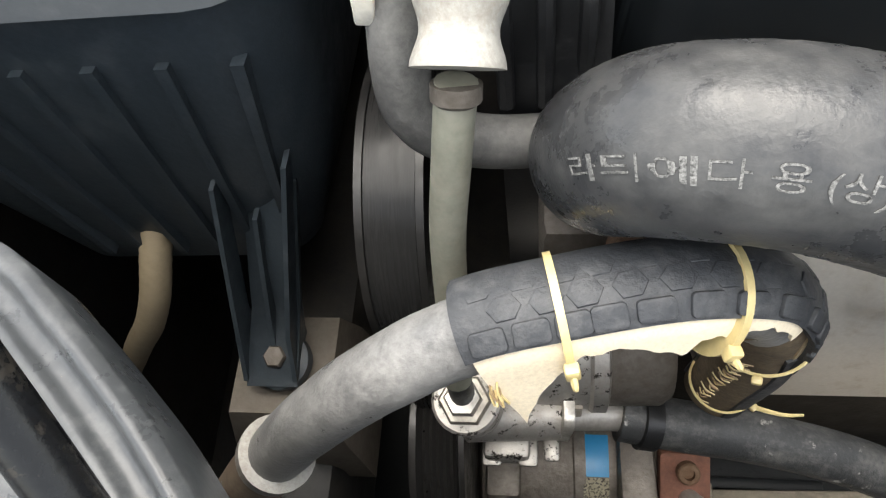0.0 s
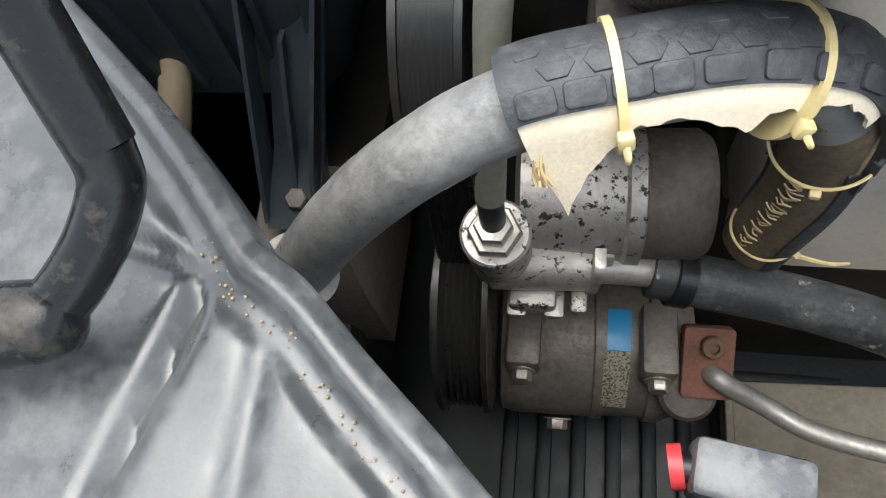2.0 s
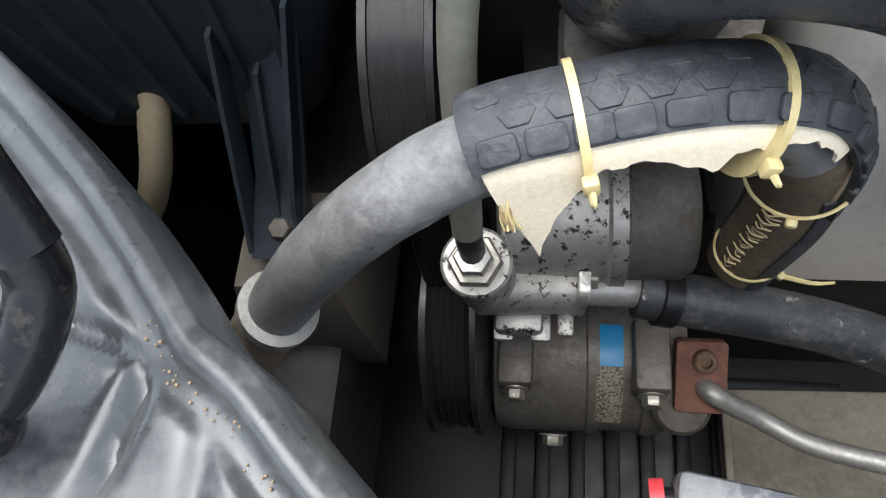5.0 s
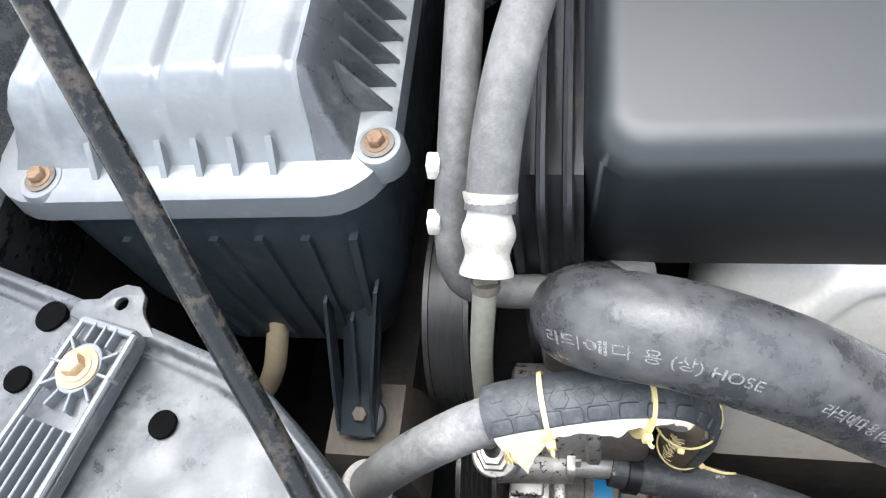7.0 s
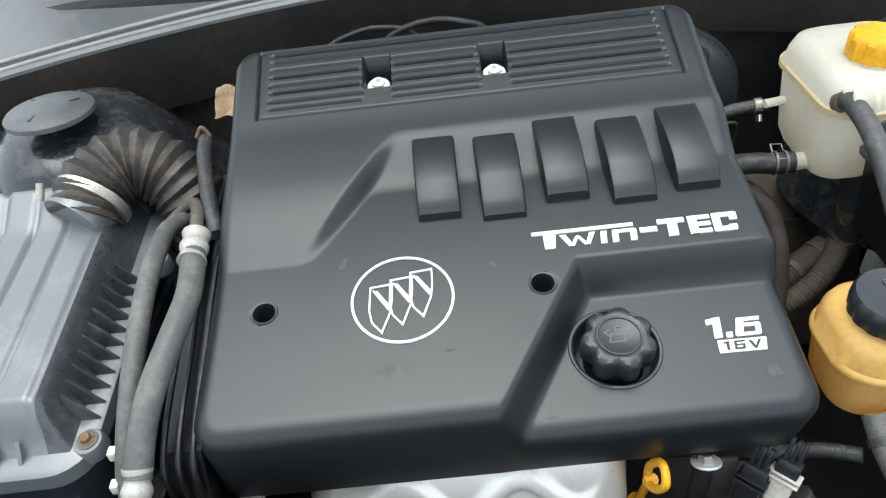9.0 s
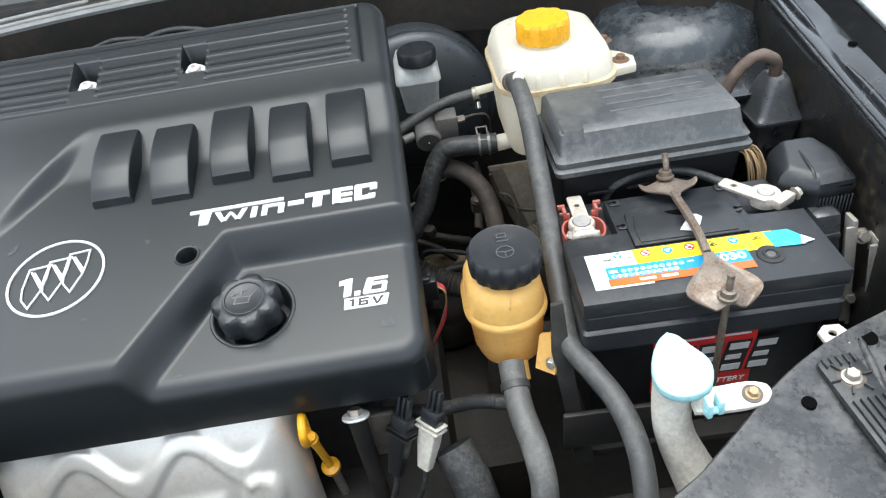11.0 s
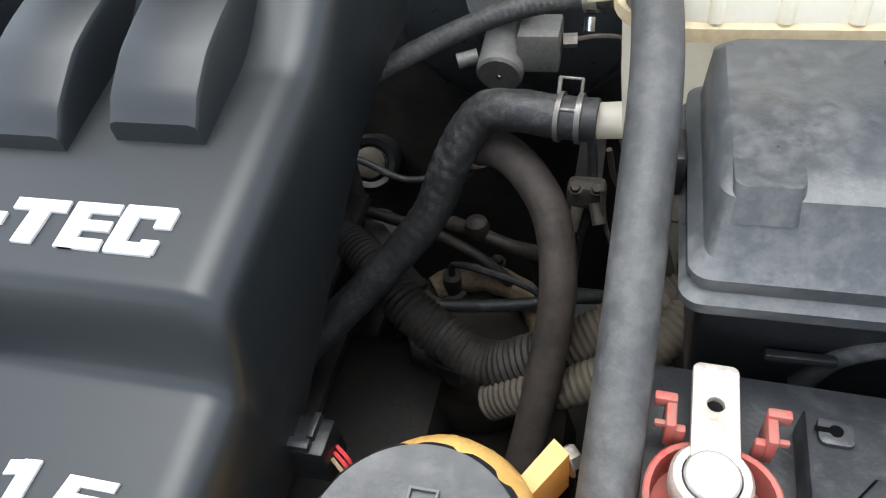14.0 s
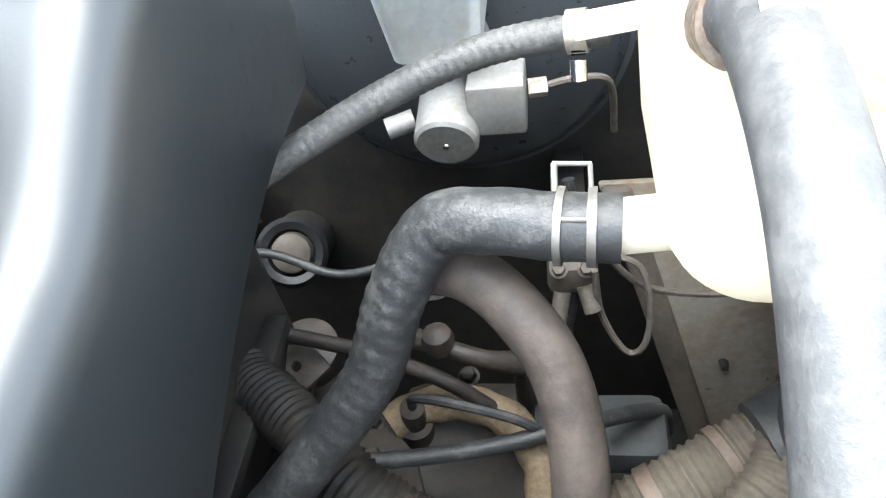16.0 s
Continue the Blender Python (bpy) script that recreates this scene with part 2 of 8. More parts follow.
def lay(move=(0, 0, 0), about=(0, 0, 0), scale=1.0, turn=(0, 0, 0)):
    """Where the next things are laid: scaled and turned (degrees) about a point, then moved."""
    r = pose(0, 0, 0, *turn)
    k = scale if isinstance(scale, tuple) else (scale,) * 3
    return Matrix.Translation(Vector(about) + Vector(move)) @ r @ Matrix.Diagonal((*k, 1)) @ Matrix.Translation(-Vector(about))


def thing(name, at, label, category, group="", kind=""):
    ob = new(name)
    ob.location = LAY @ Vector(at)
    ob.empty_display_size = 0.02
    return tagged(ob, label, category, group, kind)


def part(name, bm, material, parent=None, label="", smooth=40):
    me = bpy.data.meshes.new(name)
    bm.transform(LAY)
    bmesh.ops.recalc_face_normals(bm, faces=bm.faces)
    for f in bm.faces:
        f.smooth = smooth > 0
    if smooth:
        lim = radians(smooth)
        for e in bm.edges:
            e.smooth = not (len(e.link_faces) == 2 and e.calc_face_angle(0) > lim)
    bm.to_mesh(me)
    bm.free()
    me.materials.append(material)
    ob = new(name, me)
    if parent:
        ob.parent = parent
        ob.matrix_parent_inverse = Matrix.Translation(parent.location).inverted()
    return tagged(ob, label)


def solo(name, bm, material, label, category, group="", kind="", smooth=40):
    return tagged(part(name, bm, material, None, "", smooth), label, category, group, kind)


def join(*bms):
    out = bms[0]
    for b in bms[1:]:
        me = bpy.data.meshes.new("tmp")
        b.to_mesh(me)
        b.free()
        out.from_mesh(me)
        bpy.data.meshes.remove(me)
    return out


def spline(pts, per=8):
    pts = [Vector(p) for p in pts]
    ext = [2 * pts[0] - pts[1]] + pts + [2 * pts[-1] - pts[-2]]
    out = []
    for a, b, c, d in zip(ext, ext[1:], ext[2:], ext[3:]):
        for k in range(per):
            t = k / per
            out.append(0.5 * (2 * b + (c - a) * t + (2 * a - 5 * b + 4 * c - d) * t * t + (3 * b - a - 3 * c + d) * t ** 3))
    out.append(pts[-1])
    return out


def frames_along(pts):
    """Position, two cross directions and length run at each point of a path."""
    tang = [(pts[min(i + 1, len(pts) - 1)] - pts[max(i - 1, 0)]).normalized() for i in range(len(pts))]
    side = tang[0].orthogonal().normalized()
    run, out = 0.0, []
    for i, p in enumerate(pts):
        if i:
            side = (side - tang[i] * side.dot(tang[i])).normalized()
            run += (p - pts[i - 1]).length
        out.append((p, side, tang[i].cross(side), run))
    return out


def tube(ctrl, r, n=16, per=8, rf=None, cap=True, rough=0.0, straight=False):
    """A hose: r is one radius or one for each control point; rf(run, angle) scales it."""
    pts = [Vector(p) for p in ctrl] if straight else spline(ctrl, per)
    rs = r if isinstance(r, (list, tuple)) else [r] * len(ctrl)
    bm = bmesh.new()
    rings = []
    step = 1 if straight else per
    for i, (p, a, b, run) in enumerate(frames_along(pts)):
        k = i / step
        j = min(int(k), len(rs) - 2)
        rad = rs[j] + (rs[j + 1] - rs[j]) * (k - j)
        ring = []
        for q in range(n):
            w = 2 * math.pi * q / n
            d = a * math.cos(w) + b * math.sin(w)
            rr = rad * (rf(run, w) if rf else 1.0)
            if rough:
                rr *= 1 + rough * noise.noise((p + d * rad) * 90)
            ring.append(bm.verts.new(p + d * rr))
        rings.append(ring)
    for u, v in zip(rings, rings[1:]):
        for q in range(n):
            bm.faces.new((u[q], u[(q + 1) % n], v[(q + 1) % n], v[q]))
    if cap:
        bm.faces.new(rings[0][::-1])
        bm.faces.new(rings[-1])
    return bm


def rbox(c, s, bev=0.003, seg=2, m=None, taper=1.0, tapery=None):
    """A box of size s round c, edges rounded; taper scales its lower face."""
    bm = bmesh.new()
    bmesh.ops.create_cube(bm, size=1.0)
    for v in bm.verts:
        kx = taper if v.co.z < 0 else 1.0
        ky = (tapery if tapery is not None else taper) if v.co.z < 0 else 1.0
        v.co = Vector((v.co.x * s[0] * kx, v.co.y * s[1] * ky, v.co.z * s[2]))
    if bev:
        bmesh.ops.bevel(bm, geom=bm.edges[:], offset=min(bev, 0.45 * min(s)), segments=seg, affect="EDGES", profile=0.5)
    bmesh.ops.transform(bm, matrix=Matrix.Translation(c) @ (m or Matrix()), verts=bm.verts)
    return bm


def axis_matrix(pos, axis, spin=0.0):
    q = Vector(axis).to_track_quat("Z", "Y")
    return Matrix.Translation(pos) @ q.to_matrix().to_4x4() @ Matrix.Rotation(radians(spin), 4, "Z")


def lathe(profile, pos, axis=(0, 0, 1), n=32, mod=None, spin=0.0, cap=True):
    """Turns (radius, height) pairs about an axis; mod(angle, radius, height) scales the radius."""
    bm = bmesh.new()
    rings = []
    for r, h in profile:
        ring = []
        for q in range(n):
            w = 2 * math.pi * q / n
            k = mod(w, r, h) if mod else 1.0
            ring.append(bm.verts.new((r * k * math.cos(w), r * k * math.sin(w), h)))
        rings.append(ring)
    for u, v in zip(rings, rings[1:]):
        for q in range(n):
            bm.faces.new((u[q], u[(q + 1) % n], v[(q + 1) % n], v[q]))
    if cap:
        bm.faces.new(rings[0][::-1])
        bm.faces.new(rings[-1])
    bmesh.ops.transform(bm, matrix=axis_matrix(pos, axis, spin), verts=bm.verts)
    return bm


def rod(p0, p1, r, n=14, r1=None, bev=0.0):
    p0, p1 = Vector(p0), Vector(p1)
    h = (p1 - p0).length
    r1 = r if r1 is None else r1
    prof = [(r, 0), (r1, h)] if not bev else [(r - bev, 0), (r, bev), (r1, h - bev), (r1 - bev, h)]
    return lathe(prof, p0, p1 - p0, n)


def hexbolt(pos, axis, size, parent, material, washer=None, name="bolt"):
    """Hexagon head with a flange; size is the width across corners. The washer is its own part."""
    s = size / 2
    hexa = lambda w, r, h: 1.0 if r > s * 1.2 or h < 0.15 * s else math.cos(math.pi / 6) / math.cos((w % (math.pi / 3)) - math.pi / 6)
    b = lathe([(s * 1.35, 0), (s * 1.35, s * 0.12), (s * 1.02, s * 0.2), (s, s * 0.22), (s, s * 0.95), (s * 0.86, s * 1.1), (s * 0.5, s * 1.1)],
              Vector(pos) + Vector(axis).normalized() * (s * 0.2 if washer else 0), axis, 24, hexa)
    if washer:
        part("washer", lathe([(s * 1.9, 0), (s * 1.9, s * 0.2), (s * 1.0, s * 0.22)], pos, axis, 24), washer, parent)
    return part(name, b, material, parent)


def mesh_of(curve):
    ob = bpy.data.objects.new("tmp", curve)
    scene.collection.objects.link(ob)
    me = bpy.data.meshes.new_from_object(ob.evaluated_get(bpy.context.evaluated_depsgraph_get()))
    bm = bmesh.new()
    bm.from_mesh(me)
    bpy.data.objects.remove(ob)
    bpy.data.curves.remove(curve)
    bpy.data.meshes.remove(me)
    return bm


def sheet(outer, holes=(), thick=0.002, bev=0.0006, m=None, fillet=0):
    """A flat sheet with rounded holes: outline and holes in its plane, thickness about it."""
    c = bpy.data.curves.new("tmp", "CURVE")
    c.dimensions, c.fill_mode, c.extrude, c.bevel_depth, c.bevel_resolution = "2D", "BOTH", thick / 2, bev, 1
    for loop in (outer, *holes):
        s = c.splines.new("POLY")
        s.points.add(len(loop) - 1)
        for p, q in zip(s.points, loop):
            p.co = (*q, 0, 1)
        s.use_cyclic_u = True
    bm = mesh_of(c)
    bmesh.ops.remove_doubles(bm, verts=bm.verts, dist=1e-6)
    if m is not None:
        bmesh.ops.transform(bm, matrix=m, verts=bm.verts)
    return bm


def ring2(x, y, r, n=20, ry=None):
    return [(x + r * math.cos(2 * math.pi * i / n), y + (ry or r) * math.sin(2 * math.pi * i / n)) for i in range(n)]


def rrect(x0, y0, x1, y1, r, n=5):
    out = []
    for cx, cy, a in ((x1 - r, y1 - r, 0), (x0 + r, y1 - r, 90), (x0 + r, y0 + r, 180), (x1 - r, y0 + r, 270)):
        out += [(cx + r * math.cos(radians(a + 90 * k / n)), cy + r * math.sin(radians(a + 90 * k / n))) for k in range(n + 1)]
    return out


def loft(loops, cap=True):
    bm = bmesh.new()
    rows = [[bm.verts.new(p) for p in loop] for loop in loops]
    n = len(rows[0])
    for u, v in zip(rows, rows[1:]):
        for q in range(n):
            bm.faces.new((u[q], u[(q + 1) % n], v[(q + 1) % n], v[q]))
    if cap:
        bm.faces.new(rows[0][::-1])
        bm.faces.new(rows[-1])
    return bm


def rloft(specs, n=5, cap=True):
    """Stacked rounded rectangles: (x0, y0, x1, y1, radius, z)."""
    return loft([[(x, y, z) for x, y in rrect(x0, y0, x1, y1, r, n)] for x0, y0, x1, y1, r, z in specs], cap)


def words(text, height, m, extrude=0.0004, shear=0.0, width=None, bold=0.0):
    c = bpy.data.curves.new("tmp", "FONT")
    c.body, c.size, c.extrude, c.shear, c.offset = text, height / 0.70, extrude, shear, bold
    c.align_x = "LEFT"
    bm = mesh_of(c)
    if width:
        xs = [v.co.x for v in bm.verts]
        k = width / (max(xs) - min(xs))
        x0 = min(xs)
        for v in bm.verts:
            v.co.x = (v.co.x - x0) * k
    bmesh.ops.transform(bm, matrix=m, verts=bm.verts)
    return bm


def strokes(lines, w, place, lift=0.0012):
    """Mitred bands of width w along plane polylines, set on a surface by place(u, v, lift)."""
    bm = bmesh.new()
    for k, line in enumerate(lines):
        closed = line[0] == line[-1]
        pts = [Vector((*p, 0)) for p in (line[:-1] if closed else line)]
        n = len(pts)
        left, right = [], []
        for i, p in enumerate(pts):
            a = pts[i - 1] if (i or closed) else None
            b = pts[(i + 1) % n] if (i < n - 1 or closed) else None
            d1 = (p - a).normalized() if a is not None else (b - p).normalized()
            d2 = (b - p).normalized() if b is not None else d1
            nrm = Vector((-(d1 + d2).y, (d1 + d2).x, 0)).normalized()
            s = w / 2 / max(nrm.dot(Vector((-d1.y, d1.x, 0))), 0.45)
            left.append(p + nrm * s)
            right.append(p - nrm * s)
        h = lift + 0.00012 * k
        quad = [[bm.verts.new(place(q.x, q.y, z)) for q in row] for z in (0.0, h) for row in (left, right)]
        lo_l, lo_r, hi_l, hi_r = quad
        for i in range(n if closed else n - 1):
            j = (i + 1) % n
            bm.faces.new((hi_l[i], hi_r[i], hi_r[j], hi_l[j]))
            bm.faces.new((lo_l[i], hi_l[i], hi_l[j], lo_l[j]))
            bm.faces.new((hi_r[i], lo_r[i], lo_r[j], hi_r[j]))
        if not closed:
            for i in (0, n - 1):
                bm.faces.new((lo_l[i], hi_l[i], hi_r[i], lo_r[i]))
    return bm


def hfield(xs, ys, func):
    bm = bmesh.new()
    rows = [[bm.verts.new(func(x, y)) for x in xs] for y in ys]
    for u, v in zip(rows, rows[1:]):
        for i in range(len(xs) - 1):
            bm.faces.new((u[i], u[i + 1], v[i + 1], v[i]))
    return bm, rows


def skirt(bm, loop, func):
    """Drops a wall from a border loop of vertices."""
    low = [bm.verts.new(func(v.co)) for v in loop]
    n = len(loop)
    for i in range(n):
        bm.faces.new((loop[i], loop[(i + 1) % n], low[(i + 1) % n], low[i]))
    return low


def border(rows):
    return rows[0][:] + [r[-1] for r in rows[1:]] + rows[-1][-2::-1] + [r[0] for r in rows[-2:0:-1]]


def sstep(a, b, x):
    t = min(max((x - a) / (b - a), 0.0), 1.0)
    return t * t * (3 - 2 * t)


def clip_band(path_pts, r, parent, material, width=0.009, name="clamp_band"):
    """A band round a hose at the middle of three path points."""
    a, b, c = [Vector(p) for p in path_pts]
    d = (c - a).normalized()
    return part(name, lathe([(r, -width / 2), (r + 0.0012, -width / 2), (r + 0.0012, width / 2), (r, width / 2)], b, d, 28), material, parent)


# ---- the engine cover ----
CX0, CX1, CY0, CY1 = -0.050, 0.430, 0.190, 0.607
OIL = (0.282, 0.258)


def ease(v, w):
    """Zero below nought, v above it, rounded over a width w on each side."""
    return 0.0 if v < -w else v if v > w else (v + w) ** 2 / (4 * w)


def cover_top(x, y):
    """Height of the moulded top before its outer edge is rounded off."""
    p1 = 0.900 + 0.20 * (y - 0.30)
    p2 = 0.9085 + 0.46 * (y - 0.345) - 0.19 * ease(y - 0.405, 0.030) + 0.10 * ease(y - 0.495, 0.012)
    p2 = max(p1, p2)
    # the raised rear, cut away where the five ribs stand
    wall = ((x - 0.035) * 0.101 - (y - 0.365) * 0.069) / 0.1223
    inside = sstep(0.0, 0.013, wall) * (1 - sstep(0.418, 0.478, y))
    z = p2 + (p1 - p2) * inside
    # the low corner with the oil filler
    p0 = 0.858 + 0.21 * (y - 0.25)
    diag = ((x - 0.186) * 0.119 - (y - 0.198) * 0.073) / 0.1396
    low = sstep(-0.002, 0.016, min(diag, 0.322 - y))
    return z + (p0 - z) * low


def cover_height(x, y):
    z = cover_top(x, y)
    for hx, hy in ((0.0, 0.300), (0.2305, 0.301)):
        z -= 0.040 * (1 - sstep(0.0085, 0.0098, math.hypot(x - hx, y - hy)))
    d = math.hypot(x - OIL[0], y - OIL[1])
    z -= 0.030 * (1 - sstep(0.0315, 0.0335, d))
    # the grooved panel along the back and its two bolt pockets
    if 0.508 < y < 0.597 and -0.022 < x < 0.402:
        ex = min(x + 0.022, 0.402 - x, y - 0.508, 0.597 - y)
        z -= 0.0030 * (1 - sstep(0.0020, 0.0042, ex)) * sstep(-0.0002, 0.0012, ex) if ex < 0.0045 else 0
        slot = min(abs(x - 0.101), abs(x - 0.219))
        k = (y - 0.516) / 0.0097
        if -0.008 < x < 0.388 and 0 <= k < 7.6 and (slot > 0.0160 or k > 6):
            z -= 0.0046 * (1 - sstep(0.13, 0.22, abs(k % 1 - 0.5)))
    for bx in (0.101, 0.219):
        q = max(abs(x - bx) - 0.0125, abs(y - 0.556) - 0.0215)
        z -= 0.036 * (1 - sstep(-0.0012, 0.0008, q))
    return z


def cover_point(x, y):
    rc = 0.026
    cx, cy = min(max(x, CX0 + rc), CX1 - rc), min(max(y, CY0 + rc), CY1 - rc)
    dx, dy = x - cx, y - cy
    d = rc - math.hypot(dx, dy)
    if d < 0:
        k = rc / math.hypot(dx, dy)
        x, y, d = cx + dx * k, cy + dy * k, 0.0
    d = min(d, x - CX0, CX1 - x, y - CY0, CY1 - y) if (dx == 0 or dy == 0) else d
    r = 0.015
    z = cover_height(x, y)
    if d < r:
        z -= r - math.sqrt(max(r * r - (r - d) ** 2, 0))
    return Vector((x, y, z))


def on_cover(u, v, lift=0.0):
    return Vector((u, v, cover_top(u, v) + 0.0003 + lift))


LAY = lay((0, 0, 0), (0, 0.3, 0.9), (1.02, 1, 1))
cover = thing("engine_cover", (0.19, 0.39, 0.80), "satin black moulded plastic engine cover with silver lettering", "engine cover")
xs = [CX0 + (CX1 - CX0) * i / 212 for i in range(213)]
ys = [0.190 + 0.0024 * i for i in range(130)] + [0.5022 + 0.00115 * i for i in range(86)] + [0.6015, 0.6045, 0.607]
bm, rows = hfield(xs, ys, cover_point)


def cover_rim(co):
    cx, cy = (CX0 + CX1) / 2, (CY0 + CY1) / 2
    k = sstep(0.2, 0.55, co.y)
    z = 0.781 + 0.081 * k if co.x < cx else 0.782 + 0.073 * sstep(0.22, 0.56, co.y)
    front = 1 - sstep(0.20, 0.25, co.y)
    return Vector((co.x + (-0.006 if co.x < cx else -0.016 * k), co.y + 0.012 * front + (0.006 if co.y > 0.55 else 0), z))


loop = border(rows)
low = skirt(bm, loop, cover_rim)
skirt(bm, low, lambda co: Vector((co.x + (0.003 if co.x < 0.19 else -0.003), co.y + (0.003 if co.y < 0.39 else -0.003), co.z + 0.006)))
part("shell", bm, M_COVER, cover, smooth=55)

for x0, yf, yr in ((0.131, 0.380, 0.460), (0.188, 0.373, 0.455), (0.2455, 0.386, 0.467), (0.303, 0.376, 0.459), (0.360, 0.383, 0.466)):
    loops = []
    for k in range(25):
        s = k / 24
        y = yr + (yf - yr) * s
        floor = cover_top(x0 + 0.02, y)
        ridge = (0.9085 + 0.46 * (y - 0.345) if y < 0.405 else 0.9361 + 0.27 * (y - 0.405)) + 0.0030 + 0.0045 * math.sin(math.pi * s)
        top = max(ridge - 0.0035 * sstep(0.90, 1.0, s), floor + 0.003)
        x1, x2, c = x0 + 0.0015 * s, x0 + 0.0400 - 0.0005 * s, min(0.0035, (top - floor) * 0.6)
        loops.append([(x1, y, floor - 0.004), (x1, y, top - c), (x1 + c * 0.3, y, top - c * 0.3), (x1 + c, y, top), (x2 - c, y, top), (x2 - c * 0.3, y, top - c * 0.3), (x2, y, top - c), (x2, y, floor - 0.004)])
    part("rib", loft(loops), M_COVER, cover, smooth=35)

for bx in (0.101, 0.219):
    z = cover_top(bx, 0.553) - 0.0155
    b = part("bolt", lathe([(0.0080, -0.022), (0.0082, -0.001), (0.0120, 0), (0.0120, 0.003), (0.0112, 0.004), (0.0066, 0.0045), (0.0064, 0.0095), (0.0036, 0.0105)], (bx, 0.547, z), (0, -0.3, 1), 24), M_WASHER, cover, "bright plated shoulder bolt")
    part("bolt_socket", lathe([(0.0028, 0), (0.0024, 0.0006)], Vector((bx, 0.547, z)) + Vector((0, -0.3, 1)).normalized() * 0.0106, (0, -0.3, 1), 6), M_STEEL, b)

for hx, hy in ((0.0, 0.300), (0.2305, 0.301)):
    part("hole_sleeve", lathe([(0.0120, -0.0010), (0.0112, 0.0005), (0.0096, 0.0003), (0.0090, -0.0010), (0.0088, -0.030), (0.0005, -0.0305)], on_cover(hx, hy), (0, -0.2, 1), 40, cap=False), M_COVER, cover)
part("well_sleeve", lathe([(0.0385, -0.0012), (0.0368, 0.0008), (0.0350, 0.0010), (0.0338, 0.0002), (0.0330, -0.002), (0.0325, -0.030), (0.0005, -0.0305)], on_cover(*OIL), (0, -0.21, 1), 64, cap=False), M_COVER, cover)

# the round emblem: a ring and three slanted shields, as plain shapes
ring = ring2(0.1152, 0.2997, 0.0417, 56, 0.0412)
part("emblem_ring", strokes([ring + ring[:1]], 0.0021, on_cover), M_SILVERPRINT, cover, "silver round emblem ring")
for i in range(3):
    ox, oy = 0.0888 + 0.0169 * i, 0.3130 + 0.0057 * i
    outline = [(ox, oy), (ox + 0.0178, oy + 0.0018), (ox + 0.0178, oy - 0.012), (ox + 0.0160, oy - 0.026), (ox + 0.0090, oy - 0.0440), (ox + 0.0010, oy - 0.034), (ox - 0.0012, oy - 0.022), (ox, oy)]
    part("emblem_shield", strokes([outline, [(ox + 0.0022, oy - 0.003), (ox + 0.0150, oy - 0.0235)]], 0.0014, on_cover), M_SILVERPRINT, cover, "silver slanted shield outline")
    part("shield_band", strokes([[(ox + 0.0042, oy - 0.0042), (ox + 0.0158, oy - 0.0215)]], 0.0030, on_cover, 0.0008), M_SILVERPRINT, cover, "silver diagonal band")


# raised silver lettering
def raised(quads, lift=0.0009):
    """A letter as straight strokes in metres along the cover, raised from its surface."""
    bm = bmesh.new()
    for quad in quads:
        pts = [(x / 1.02, y) for x, y in quad]
        low = [bm.verts.new(on_cover(u, v, -0.0002)) for u, v in pts]
        top = [bm.verts.new(on_cover(u, v, lift)) for u, v in pts]
        bm.faces.new(top)
        for i in range(len(pts)):
            j = (i + 1) % len(pts)
            bm.faces.new((low[i], low[j], top[j], top[i]))
        lift += 0.00003
    bmesh.ops.recalc_face_normals(bm, faces=bm.faces[:])
    return bm


def bar(x0, y0, x1, y1, lean=0.0):
    return ((x0 + lean * (y1 - y0), y1), (x1 + lean * (y1 - y0), y1), (x1, y0), (x0, y0))


LETTERS = (
    ("T with a long bar", (bar(0.2328, 0.3496, 0.3216, 0.3532), ((0.2426, 0.3497), (0.2538, 0.3497), (0.2513, 0.3343), (0.2424, 0.3343)))),
    ("w", (((0.2566, 0.3474), (0.2620, 0.3474), (0.2678, 0.3345), (0.2636, 0.3345)), ((0.2640, 0.3345), (0.2678, 0.3345), (0.2734, 0.3450), (0.2704, 0.3450)), ((0.2704, 0.3450), (0.2734, 0.3450), (0.2810, 0.3345), (0.2772, 0.3345)), ((0.2772, 0.3345), (0.2812, 0.3345), (0.2876, 0.3472), (0.2826, 0.3472)))),
    ("i", (bar(0.2906, 0.3343, 0.2960, 0.3470, 0.13),)),
    ("n", (bar(0.3009, 0.3343, 0.3062, 0.3470, 0.10), bar(0.3164, 0.3343, 0.3220, 0.3462, 0.10), ((0.3040, 0.3470), (0.3218, 0.3470), (0.3228, 0.3436), (0.3046, 0.3436)))),
    ("-", (bar(0.3260, 0.3412, 0.3408, 0.3463),)),
    ("T", (bar(0.3422, 0.3481, 0.3656, 0.3530), bar(0.3489, 0.3345, 0.3575, 0.3484, 0.10))),
    ("E", (bar(0.3675, 0.3341, 0.3752, 0.3531, 0.05), bar(0.3690, 0.3490, 0.3876, 0.3531), bar(0.3690, 0.3418, 0.3868, 0.3459), bar(0.3690, 0.3341, 0.3862, 0.3384))),
    ("C", (bar(0.3879, 0.3352, 0.3950, 0.3524, 0.08), bar(0.3897, 0.3488, 0.4098, 0.3535), bar(0.4034, 0.3450, 0.4102, 0.3526, 0.08), bar(0.4010, 0.3348, 0.4078, 0.3400, 0.08), bar(0.3884, 0.3340, 0.4070, 0.3386))),
)
for ch, quads in LETTERS:
    part("letter", raised(quads), M_SILVERPRINT, cover, "raised silver letter " + ch, smooth=0)
